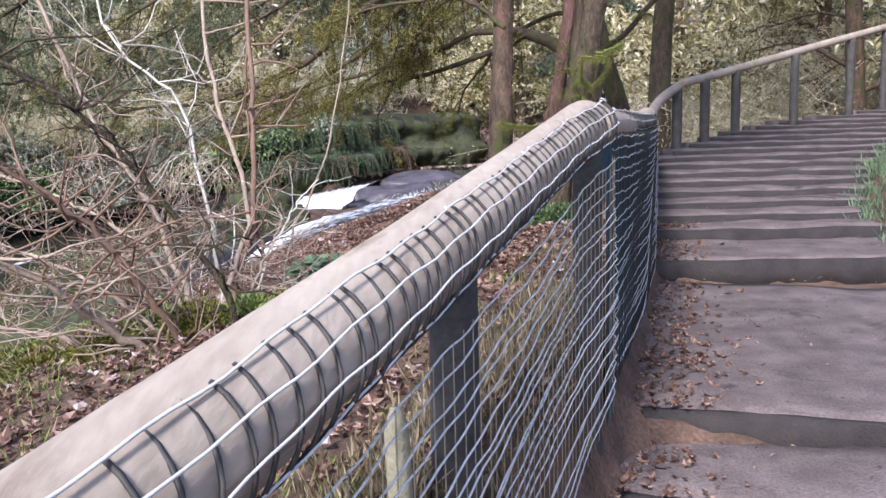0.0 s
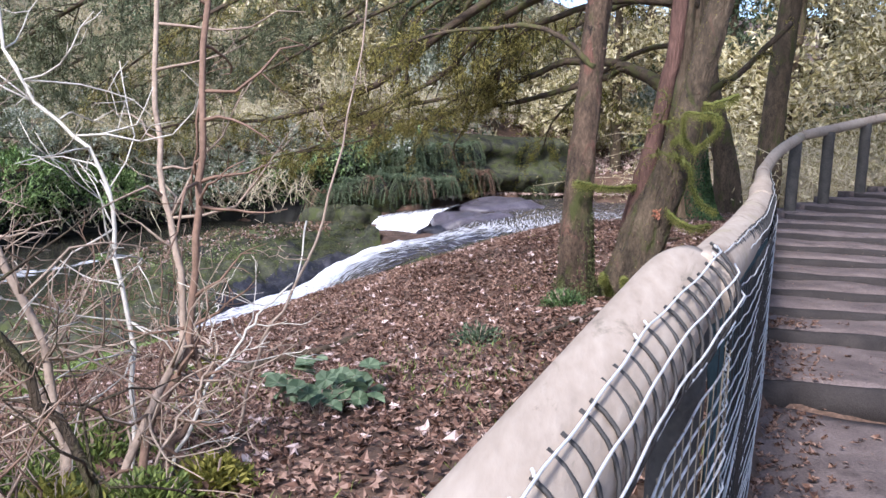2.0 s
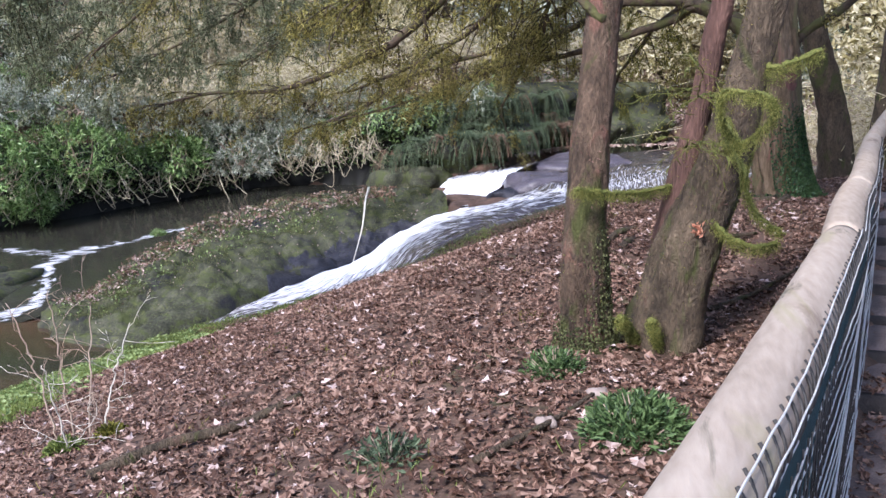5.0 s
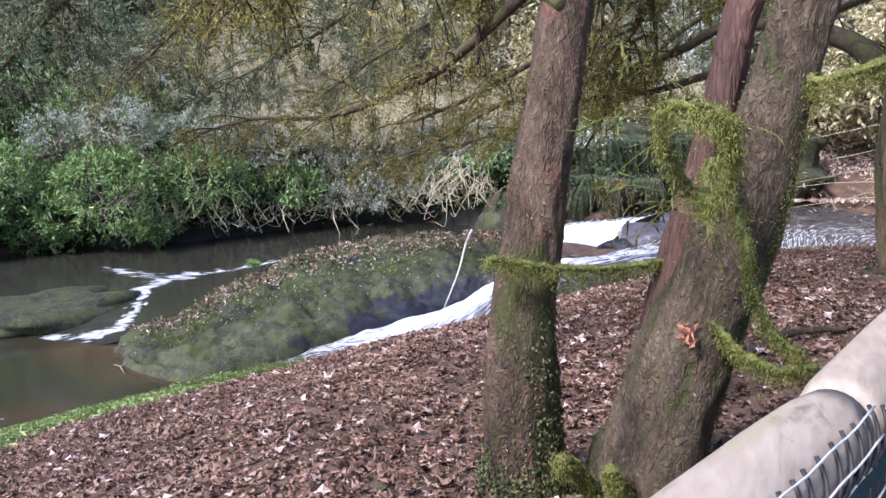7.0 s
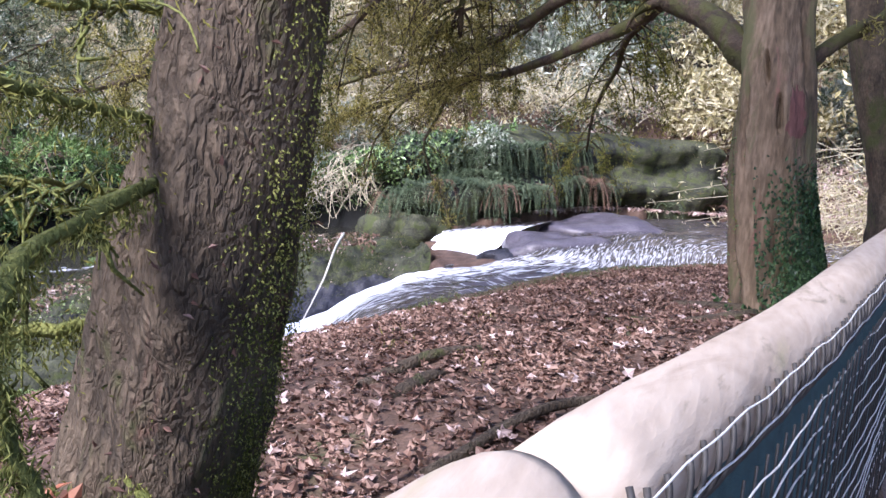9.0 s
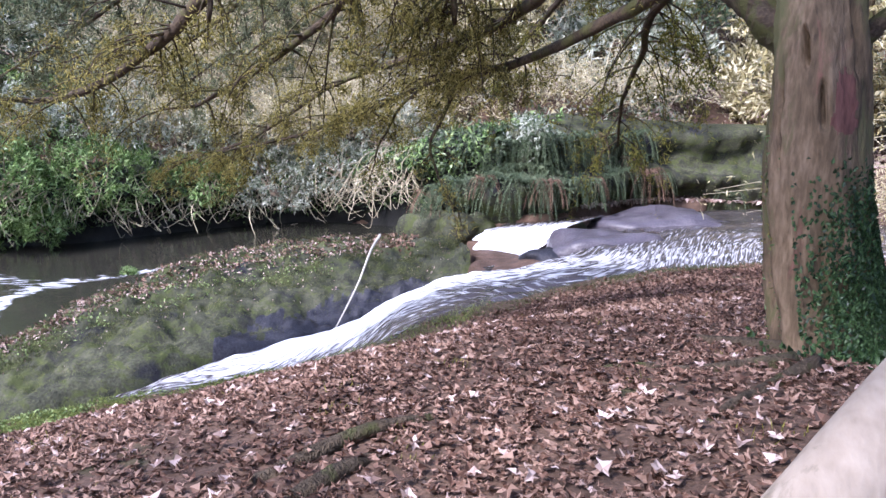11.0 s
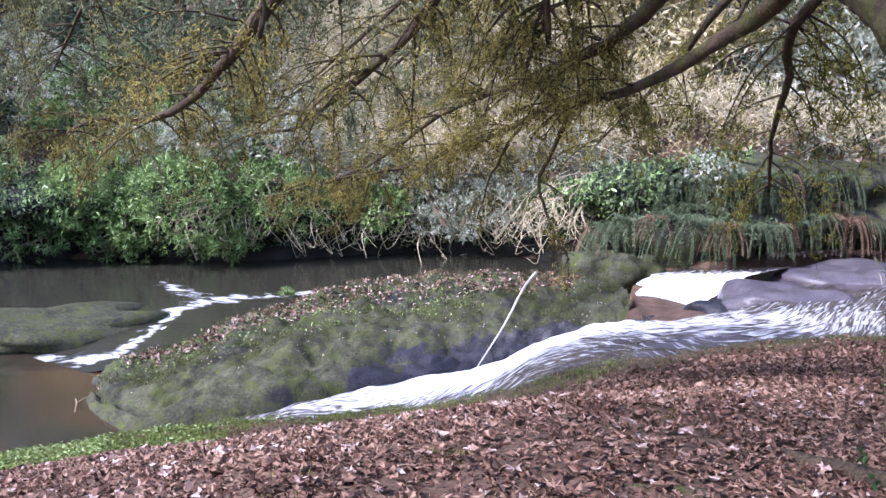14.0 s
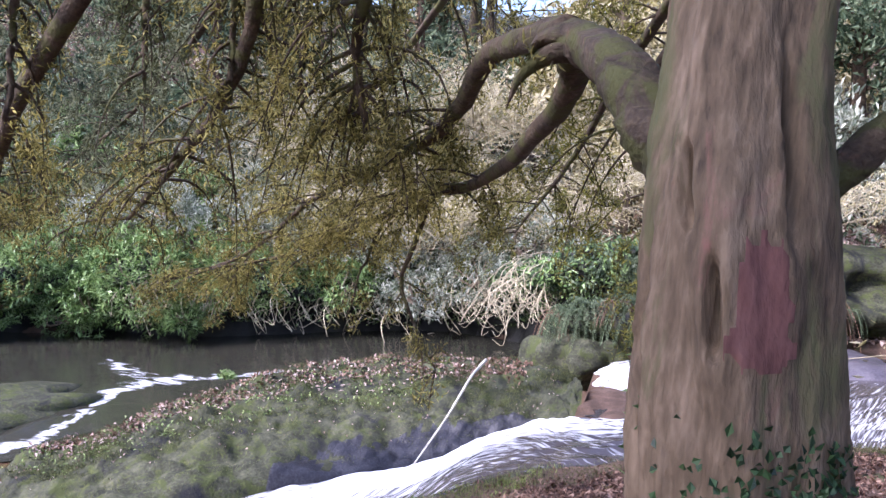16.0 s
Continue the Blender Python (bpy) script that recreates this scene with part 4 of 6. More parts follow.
v, f = barky([(2.66, 14.26, 0.3), (2.60, 14.25, 0.75), (2.46, 14.21, 1.2), (2.34, 14.14, 1.9), (2.30, 14.11, 2.5), (2.25, 14.2, 3.2), (2.3, 14.4, 5), (2.5, 14.8, 9)], [0.62, 0.38, 0.285, 0.262, 0.222, 0.212, 0.19, 0.12], 4, sides=110, n=230, flutes=0.75, depth=0.06,
             slits=[(3.42, 0.592, 0.024, 0.085), (2.98, 0.525, 0.026, 0.07), (3.9, 0.50, 0.06, 0.05), (2.2, 0.62, 0.05, 0.07)])
trunk3 = child(mesh_object("trunk", v, f, OLDBARK), t3)
# the bark has gone from one flank and bares the red wood
rings = np.asarray(v).reshape(230, 110, 3)
i0, i1, j0, j1 = 112, 130, 37, 50
scar_v, scar_f = [], []
mids = rings.mean(1)
for i in range(i0, i1 + 1):
    for j in range(j0, j1 + 1):
        u, w = 2 * (i - i0) / (i1 - i0) - 1, 2 * (j - j0) / (j1 - j0) - 1
        edge = max(0.0, 1 - (abs(u) ** 3 + abs(w * (1.1 + 0.35 * u)) ** 3) - 0.2 * math.sin(0.9 * i + 0.4 * j) - 0.25 * math.sin(1.7 * j))
        out = rings[i, j] - mids[i]
        scar_v.append(mids[i] + out * (1 + (0.008 if edge > 0 else -0.04)))
m = j1 - j0 + 1
for i in range(i1 - i0):
    for j in range(j1 - j0):
        scar_f.append((i * m + j, i * m + j + 1, (i + 1) * m + j + 1, (i + 1) * m + j))
child(mesh_object("bare_wood", scar_v, scar_f, HEARTWOOD, label="bare red heartwood where bark is gone"), t3)
bark_tufts(t3, trunk3, 9000, 0.022, MOSSTUFT, 0.6, 3.2, 9, (0.5, -0.8), limit=0.45)
bark_tufts(t3, trunk3, 9000, 0.03, MOSSYTWIG, 0.6, 1.9, 10, (0.6, -0.7), limit=0.15)
bark_tufts(t3, trunk3, 14000, 0.034, GROUNDGREEN, 0.6, 2.12, 11, (0.85, -0.5), name="ivy", limit=0.35)
t4 = empty("tree", (5.0, 20.0, 1.0), "straight dark tree trunk beyond the stairs", "tree")
v, f = trunk_mesh([(5.0, 20, 0.6), (5.05, 20, 3), (5.2, 20, 6), (5.2, 20, 12)], [0.3, 0.22, 0.2, 0.1], seed=5)
child(mesh_object("trunk", v, f, DARKBARK), t4)
t5 = empty("tree", (3.7, 17.5, 1.0), "dark trunk leaning over the bank", "tree")
v, f = trunk_mesh([(3.75, 17.5, 0.5), (3.6, 17.5, 1.8), (3.2, 17.5, 3.2), (3.0, 17.5, 5), (3, 17.4, 10)], [0.3, 0.2, 0.18, 0.16, 0.08], seed=6)
child(mesh_object("trunk", v, f, DARKBARK), t5)

# ---- the undercut far bank ----


def cliff_band(name, a, b, profile, mat, label, seed):
    """A ledge of rock along the far shore, overhanging the water."""
    n = 150
    line = smooth_line(FAR[a:b], n)
    d = np.gradient(line[:, :2], axis=0)
    d /= np.linalg.norm(d, axis=1)[:, None]
    back = np.stack([-d[:, 1], d[:, 0]], 1)
    v = []
    for i in range(n):
        fade = min(1, i / 8, (n - 1 - i) / 8)
        for k, (o, h) in enumerate(profile):
            o2 = o + 0.18 * ripple(line[i, 0], line[i, 1] + k * 1.7, 1.2, seed) + 0.12 * ripple(line[i, 0], line[i, 1] + k, 0.4, seed) + 0.35 * noise.fractal(Vector((line[i, 0], line[i, 1], 0.7 * k)) * 0.9, 0.8, 2.1, 5)
            h2 = h + 0.15 * ripple(line[i, 0] + k, line[i, 1], 1.6, seed + 1)
            q = line[i, :2] + back[i] * (o2 + 0.6 * (1 - fade))
            v.append((q[0], q[1], line[i, 2] + h2))
    m = len(profile)
    f = [(i * m + k, (i + 1) * m + k, (i + 1) * m + k + 1, i * m + k + 1) for i in range(n - 1) for k in range(m - 1)]
    return mesh_object(name, v, f, mat, label=label, category="rock", kind="structure")


# the overhang's shade is deepened by the near-black rock colour
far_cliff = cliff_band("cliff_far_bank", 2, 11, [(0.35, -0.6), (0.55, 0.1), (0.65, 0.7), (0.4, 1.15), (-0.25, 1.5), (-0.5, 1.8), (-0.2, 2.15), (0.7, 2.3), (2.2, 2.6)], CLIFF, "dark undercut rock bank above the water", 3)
shelf = cliff_band("cliff_fern_shelf", 9, 15, [(0.3, -0.5), (0.35, 0.25), (-0.05, 0.5), (-0.15, 0.75), (0.25, 0.95), (0.75, 1.05), (0.8, 1.5), (0.5, 1.75), (0.7, 2.0), (1.8, 2.2)], ROCK, "stepped rock ledge with hanging ferns", 5)

# ---- foliage ----


def leaves_object(name, centres, dirs, ups, length, width, mat, parent, fold=0.2, label="", kind=""):
    return child(soup(name, leaf_faces(centres, dirs, ups, length, width, fold), 3, mat, label=label, kind=kind), parent) if parent else soup(name, leaf_faces(centres, dirs, ups, length, width, fold), 3, mat, label=label, kind=kind)


def shrub(centre, size, clusters, per, leaf, mat, twig, label, seed, droop=0.0, name="shrub", stems=9, hollow=0.55):
    """A broad-leaved bush: bent stems from one foot, whorls of leaves on an uneven outline."""
    g = np.random.default_rng(seed)
    c, size = np.array(centre, float), np.array(size, float)
    ob = empty(name, centre, label, "shrub", "bushes on the far bank")
    dirs = random_dirs(clusters, g, 0.35)
    lump = 1 + 0.22 * np.sin(dirs @ g.normal(size=3) * 3 + g.uniform(0, 6)) + 0.16 * np.sin(dirs @ g.normal(size=3) * 6 + g.uniform(0, 6))
    rad = g.uniform(hollow, 1.0, clusters) ** 0.6 * lump
    heads = c + np.array([0, 0, size[2] * 0.45]) + dirs * rad[:, None] * size
    wood = Geo()
    for k in range(stems):
        h = heads[g.integers(clusters)]
        mid = (c + h) / 2 + g.normal(size=3) * size * 0.12
        wood.tube(smooth_line([c + g.normal(size=3) * (0.12, 0.12, 0), mid, h], 8), np.linspace(0.035, 0.008, 8), 5)
    child(wood.make("stem", twig), ob)
    per_dir = unit(dirs[:, None, :] * 0.5 + g.normal(size=(clusters, per, 3)) * 0.75 + np.array([0, 0, 0.15 - droop]))
    where = heads[:, None, :] + per_dir * leaf[0] * 0.55 + g.normal(size=(clusters, per, 3)) * leaf[0] * 0.25
    d = per_dir.reshape(-1, 3)
    n = len(d)
    scale = g.uniform(0.7, 1.25, n)
    child(soup("foliage", leaf_faces(where.reshape(-1, 3), d, unit(g.normal(size=(n, 3)) * 0.5 + (0, 0, 1)), leaf[0] * scale, leaf[1] * scale), 3, mat, kind="stuff"), ob)
    return ob


def on_ground(x, y, dz=0.0):
    return (x, y, float(ground_height(np.array([x]), np.array([y]))[0]) + dz)


GREENBUSH, SILVERBUSH, DARKBUSH = "glossy green rhododendron bush hanging over the far bank", "pale grey-green bush on the far bank", "dark evergreen bush on the wooded slope"
# along the far bank, over the water
for k, (x, y, z, sx, sy, sz, n) in enumerate([(-18.6, 25.6, -0.9, 2.0, 1.6, 1.5, 420), (-16.6, 27.6, -0.7, 1.5, 1.4, 1.2, 320), (-21.6, 24.4, -0.8, 1.8, 1.6, 1.1, 300), (-23.4, 21.5, -0.6, 1.6, 1.8, 1.2, 220), (-20.5, 27.5, 1.0, 2.2, 1.8, 1.4, 320), (-14.4, 29.6, -0.5, 1.0, 0.9, 0.8, 150), (-21.3, 23.4, -1.3, 1.2, 1.2, 0.9, 200), (-22.9, 19.8, -1.1, 1.4, 1.6, 1.0, 220), (-19.9, 25.0, -1.6, 1.2, 1.0, 0.8, 200), (-24.0, 17.0, -1.0, 1.3, 1.6, 1.0, 180), (-21.6, 22.6, -1.9, 0.9, 1.2, 0.6, 170), (-20.6, 24.6, -1.95, 1.0, 0.9, 0.6, 170), (-22.6, 19.8, -1.8, 0.9, 1.3, 0.6, 170), (-17.8, 26.6, -1.7, 1.0, 0.7, 0.6, 150), (-23.6, 16.6, -1.9, 0.9, 1.3, 0.6, 150)]):
    shrub((x, y, z), (sx, sy, sz), n, 11, (0.20, 0.062), RHODO, TWIG, GREENBUSH, 20 + k)
for k, (x, y, z, sx, sy, sz, n) in enumerate([(-15.6, 29.4, 0.6, 1.9, 1.5, 1.0, 330), (-12.6, 30.6, -0.5, 1.3, 1.0, 0.9, 260), (-13.4, 31.5, 1.0, 2.2, 1.5, 1.1, 330), (-20.5, 28.5, 3.0, 2.6, 1.8, 1.2, 300), (-9.5, 31.5, 1.2, 1.7, 1.3, 1.0, 260), (-24.5, 24.0, 2.6, 2.4, 2.0, 1.2, 260), (-10.6, 31.0, 0.2, 1.3, 0.9, 0.8, 220), (-17.2, 30.2, 2.0, 1.8, 1.4, 1.1, 280), (-18.5, 26.2, 1.3, 1.5, 1.0, 0.7, 260), (-16.6, 27.6, 1.3, 1.4, 1.0, 0.7, 260), (-20.4, 25.6, 1.0, 1.3, 1.0, 0.7, 220)]):
    shrub((x, y, z), (sx, sy, sz), n, 11, (0.16, 0.05), SILVER, TWIG, SILVERBUSH, 40 + k)


def straw_thicket(centre, size, n, seed, mat=None, label="tangle of straw-coloured twigs on the far bank"):
    """A tangle of thin arching dry stems with wisps of dry foliage."""
    g = np.random.default_rng(seed)
    ob = empty("thicket", centre, label, "thicket", "thickets in the glen")
    wood = Geo()
    c = np.array(centre, float)
    tips = []
    for k in range(n):
        a = c + g.normal(size=3) * np.array(size) * (0.45, 0.45, 0.15)
        d = g.normal(size=3) * (1, 1, 0.3) + (0, 0, 0.9)
        L = g.uniform(0.5, 1.3) * size[2]
        b = a + d * L * 0.5
        e = b + (d * (1, 1, 0) + (0, 0, -0.45)) * L * 0.5
        line = smooth_line([a, b, e], 7)
        wood.tube(line, np.linspace(0.014, 0.005, 7), 3)
        tips += [line[3], line[5], line[6]]
        if k % 2 == 0:
            s = line[4] + g.normal(size=3) * 0.35 * L
            wood.tube([line[3], (line[3] + s) / 2 + g.normal(size=3) * 0.05, s], [0.007, 0.006, 0.004], 3)
            tips.append(s)
    child(wood.make("stem", PALETWIG, label="straw-coloured arching stems", kind="stuff"), ob)
    tips = np.repeat(np.array(tips), 9, 0)
    m = len(tips)
    child(soup("wisp", leaf_faces(tips + g.normal(size=(m, 3)) * 0.16, random_dirs(m, g, -0.3), random_dirs(m, g), g.uniform(0.07, 0.16, m), 0.03), 3, mat or YELLOW, kind="stuff"), ob)
    return ob


for k, (x, y, z, sx, sy, sz, n) in enumerate([(-12.8, 33.5, 2.6, 2.0, 1.4, 1.6, 130), (-10.2, 33.5, 2.2, 1.9, 1.4, 1.6, 130), (-17.2, 31.2, 3.0, 1.7, 1.1, 1.7, 190), (-15.5, 33, 4.2, 2.4, 1.6, 1.8, 120), (-6.0, 33, 3.2, 2.2, 1.5, 1.6, 110), (-11.5, 36, 5.0, 3.0, 1.8, 2.2, 130), (-18, 32, 5.5, 2.6, 1.8, 1.8, 100), (-2.5, 33.5, 3.0, 2.0, 1.5, 1.4, 90), (-15.6, 29.6, 1.6, 1.6, 1.0, 1.5, 130), (-14.6, 31.6, 3.2, 1.8, 1.1, 1.7, 190), (-16.2, 33.2, 5.0, 2.2, 1.2, 1.9, 190), (-13.0, 33.4, 4.8, 2.2, 1.2, 1.9, 190), (-12.9, 30.4, 1.5, 1.6, 1.0, 1.5, 140), (-10.7, 31.0, 1.9, 1.6, 1.0, 1.5, 140), (-18.5, 31.0, 3.6, 2.0, 1.2, 1.7, 130), (-16.0, 32.4, 3.4, 2.0, 1.2, 1.7, 130)]):
    straw_thicket((x, y, z), (sx, sy, sz), n, 60 + k)


def fern(at, r, n, mat, label, seed, hang=0.35):
    """A fern: arching fronds, each with rows of small leaflets."""
    g = np.random.default_rng(seed)
    ob = empty("fern", at, label, "fern", "ferns on the far bank")
    c0 = np.array(at, float)
    cs, ds = [], []
    ribs = Geo()
    for k in range(n):
        a = g.uniform(0, 2 * math.pi)
        d = np.array([math.cos(a), math.sin(a), 0])
        L = r * g.uniform(0.7, 1.1)
        line = smooth_line([c0, c0 + d * L * 0.4 + (0, 0, L * 0.22), c0 + d * L * 0.7 - (0, 0, L * hang * 0.4), c0 + d * L * 0.8 - (0, 0, L * hang)], 26)
        ribs.tube(line, np.linspace(0.006, 0.002, 26), 3)
        side = np.cross(d, (0, 0, 1))
        for i in range(2, 26):
            w = 0.14 * r * (1 - i / 29)
            for s in (-1, 1):
                cs.append(line[i] + s * side * w * 0.5)
                ds.append(s * side + d * 0.3 + (0, 0, -0.7))
    cs, ds = np.array(cs), np.array(ds)
    child(ribs.make("rib", mat), ob)
    child(soup("frond", leaf_faces(cs, ds, np.tile((0, 0, 1.0), (len(cs), 1)), 0.12 * r * g.uniform(0.6, 1.2, len(cs)), 0.022 * r, 0.1), 3, mat, kind="stuff"), ob)
    return ob


g = np.random.default_rng(77)
rim = np.array([v.co[:] for v in shelf.data.vertices]).reshape(150, -1, 3)
for k in range(44):
    i, level = 4 + int(k * 2.6), (3, 5, 7)[k % 3]
    dead = k % 9 == 3 or k > 26 and k % 5 == 0
    fern(rim[i, level] + (0, -0.05, 0.02), g.uniform(0.55, 1.0), 26, RUST if dead else FERN, "rust-brown dead fern hanging from the ledge" if dead else "green fern hanging from the rock ledge", 100 + k, hang=0.8)


def creeper(name, mesh, rows, low, high, n, size, mat, label, seed):
    """Leaves that creep over the upper faces of a ledge and hang from its lip."""
    g = np.random.default_rng(seed)
    p = np.array([v.co[:] for v in mesh.data.vertices]).reshape(150, -1, 3)
    i, j = g.integers(0, rows - 1, n), g.integers(low, high, n)
    keep = ripple(p[i, j, 0], p[i, j, 1], 0.9, seed) > -0.35
    i, j = i[keep], j[keep]
    t = g.random((len(i), 1))
    c = p[i, j] * t + p[i + 1, j + 1] * (1 - t) + g.normal(size=(len(i), 3)) * 0.09 + (0, -0.04, 0.03)
    soup(name, leaf_faces(c, random_dirs(len(i), g, -0.5), unit(g.normal(size=(len(i), 3)) * 0.5 + (0.2, -0.7, 0.6)), size * g.uniform(0.6, 1.4, len(i)), size * 0.5), 3, mat, label=label, category="creeper", kind="stuff")


creeper("creeper", far_cliff, 150, 4, 8, 9000, 0.16, DARKGREEN, "dark creeper over the lip of the rock bank", 1)
creeper("creeper", far_cliff, 150, 4, 8, 6000, 0.16, RHODO, "green leaves hanging over the lip of the rock bank", 2)
creeper("creeper", far_cliff, 150, 2, 6, 5000, 0.15, RHODO, "green leaves hanging down the face of the rock bank", 6)
creeper("creeper", far_cliff, 150, 2, 6, 5000, 0.15, DARKGREEN, "dark growth hanging over the face of the rock bank", 5)
creeper("creeper", shelf, 80, 2, 9, 3200, 0.13, FERN, "green hanging growth on the fern ledge", 3)
creeper("creeper", shelf, 80, 6, 9, 1200, 0.14, SILVER, "pale growth along the top of the ledge", 4)
for k, (x, y) in enumerate([(-6.4, 29.6), (-5.7, 29.4), (-7.3, 30.2), (0.2, 34.2), (1.5, 35), (2.6, 34.4), (4.2, 35.4)]):
    p = on_ground(x, y, 0.15)
    fern(p, 0.8, 12, (RUST, FERN)[k % 2], ("rust-brown dead fern on the far bank", "green fern on the far bank")[k % 2], 130 + k, hang=0.5)

# the wooded slope behind: evergreen bushes and bare trees in rows
g = np.random.default_rng(5)
spots = [(-27, 22, 2.6), (-25, 27, 3.0), (-22, 31, 3.2), (-18.5, 35.5, 3.2), (-14, 38.5, 3.2), (-9, 38, 2.8), (-4, 37.5, 2.6), (1.5, 40, 2.6), (6, 41, 2.6), (-29, 30, 4.0), (-24, 37, 4.2), (-17, 42, 4.2), (-9, 44, 4.0), (-1, 45, 4.0), (8, 46, 3.6), (-27, 14, 2.6), (-26, 8, 2.4), (-25, 3, 2.4), (-33, 18, 4), (-32, 10, 4), (12, 40, 3), (16, 44, 3), (11, 27.5, 2.4), (15, 30, 3), (9.5, 32, 2.6), (19, 26, 3), (22, 32, 3.6), (16, 22, 2.6), (13, 18, 2.2)]
for k, (x, y, r) in enumerate(spots):
    p = on_ground(x, y, 0.2)
    shrub(p, (r, r * 0.8, r * 0.75), 420, 10, (0.30, 0.11), (YELLOW if (-17 < x < 4 and k % 2) or (x > 8 and y < 34) else SILVER if -17 < x < 4 else (DARKGREEN, RHODO, DARKGREEN, SILVER, DARKGREEN)[k % 5]), DARKBARK, ("straw-coloured bush on the wooded slope" if (-17 < x < 4 and k % 2) or (x > 8 and y < 34) else "pale grey-green bush on the wooded slope" if -17 < x < 4 else "green evergreen bush on the wooded slope"), 200 + k)


def tall_tree(x, y, h, r, seed, mat, crown, n, leaf, label, low=0.3):
    """A tall tree: tapered trunk, limbs, and a gappy crown of leaf clumps on the limbs."""
    g = np.random.default_rng(seed)
    p = np.array(on_ground(x, y, -0.3))
    ob = empty("tree", p, label, "tree", "trees on the wooded slopes")
    top = p + (g.normal() * 0.5, g.normal() * 0.5, h)
    trunk = smooth_line([p, (p + top) / 2 + g.normal(size=3) * (0.25, 0.25, 0), top], 24)
    v, f = tube(trunk, np.linspace(r, r * 0.2, 24), 12, 0.08, seed)
    child(mesh_object("trunk", v, f, mat), ob)
    limbs = Geo()
    tips = []
    for k in range(18):
        i = int(24 * g.uniform(low, 0.95))
        a = g.uniform(0, 2 * math.pi)
        L = h * g.uniform(0.14, 0.3) * (1.15 - i / 24)
        d = np.array([math.cos(a), math.sin(a), g.uniform(-0.1, 0.5)])
        line = smooth_line([trunk[i], trunk[i] + d * L * 0.5 + (0, 0, 0.1 * L), trunk[i] + d * L - (0, 0, 0.15 * L)], 8)
        limbs.tube(line, np.linspace(r * 0.3, r * 0.05, 8), 5)
        for q in line[2:]:
            tips.append(q)
            for _ in range(2):
                e = q + g.normal(size=3) * L * 0.22
                limbs.tube([q, e], [r * 0.07, r * 0.02], 3)
                tips.append(e)
    child(limbs.make("limb", mat, kind="stuff"), ob)
    if crown:
        t = np.array(tips)[g.integers(len(tips), size=n)]
        c = t + g.normal(size=(n, 3)) * (0.4, 0.4, 0.25)
        child(soup("crown", leaf_faces(c, random_dirs(n, g, -0.2), random_dirs(n, g, 0.8), leaf[0] * g.uniform(0.6, 1.3, n), leaf[1]), 3, crown, kind="stuff"), ob)
    return ob


BARE = "bare winter tree on the wooded slope"
for k, (x, y, h, r, crown) in enumerate([(-22, 28, 14, 0.25, DARKGREEN), (-16, 35, 15, 0.28, DARKGREEN), (-8.5, 35.5, 14, 0.25, YELLOW), (-3, 39, 15, 0.28, DARKGREEN), (3.5, 38, 14, 0.25, YELLOW), (9, 36, 14, 0.28, YELLOW), (-28, 25, 15, 0.3, DARKGREEN), (-30, 12, 15, 0.3, DARKGREEN), (-12, 41, 16, 0.3, YELLOW), (13, 33, 14, 0.25, YELLOW), (7.5, 29, 13, 0.22, YELLOW), (11, 25, 13, 0.25, YELLOW), (15, 27, 13, 0.25, YELLOW), (9.4, 19.6, 12, 0.22, None), (10.6, 20.2, 12, 0.2, None), (12.2, 19.5, 12, 0.24, YELLOW), (14, 14, 12, 0.24, DARKGREEN), (9, 8, 12, 0.22, DARKGREEN), (-30, 3, 15, 0.3, DARKGREEN), (-24, -4, 15, 0.3, DARKGREEN), (-19, 38, 15, 0.26, YELLOW), (-25, 33, 15, 0.28, DARKGREEN), (-6, 43, 15, 0.26, YELLOW), (-15, 46, 15, 0.26, DARKGREEN), (0, 48, 15, 0.26, DARKGREEN), (-30, 36, 15, 0.28, DARKGREEN), (-21, 45, 15, 0.28, DARKGREEN), (-34, 22, 15, 0.28, DARKGREEN), (-37, 28, 17, 0.3, DARKGREEN), (-41, 34, 18, 0.3, YELLOW), (-33, 42, 18, 0.3, YELLOW), (-40, 20, 17, 0.3, DARKGREEN), (-26, 50, 18, 0.3, DARKGREEN), (-46, 27, 18, 0.3, DARKGREEN), (6, 50, 17, 0.28, YELLOW), (12, 47, 17, 0.28, DARKGREEN), (16, 53, 18, 0.28, YELLOW), (20, 45, 17, 0.28, DARKGREEN), (3, 57, 18, 0.28, DARKGREEN), (24, 38, 16, 0.28, YELLOW), (18, 36, 15, 0.26, DARKGREEN), (-36, 46, 19, 0.3, DARKGREEN), (-44, 40, 19, 0.3, DARKGREEN), (10.5, 54, 20, 0.3, DARKGREEN), (7.5, 52, 20, 0.3, YELLOW), (14, 56, 20, 0.3, DARKGREEN), (13, 43, 16, 0.28, YELLOW), (-28, 53, 20, 0.3, DARKGREEN), (9, 44, 16, 0.28, DARKGREEN)]):
    tall_tree(x, y, h, r, 300 + k, (DARKBARK, BARK)[k % 2], crown, 8000, (0.30, 0.12), "tall evergreen tree on the wooded slope" if crown is DARKGREEN else ("tall tree with sparse yellowish foliage" if crown else BARE), low=0.25 if crown is DARKGREEN else 0.12)
for k, (x, y, z, r) in enumerate([(6.0, 21.5, 0.8, 1.3), (8.5, 23, 1.2, 1.6), (11, 23.5, 2.0, 1.8), (7.5, 26, 0.6, 1.6), (13.5, 24, 2.5, 2.0), (5.5, 30, 0.4, 1.5)]):
    straw_thicket((x, y, z), (r, r, r * 1.3), 100, 400 + k, label="tangle of yellowish undergrowth beside the stairs")

# undergrowth over the far slope, and bare twigs hanging at its lip
g = np.random.default_rng(15)
n = 290000
x, y = g.uniform(-48, 20, n), g.uniform(2, 66, n)
dw, _, side = nearest(FAR, x, y)
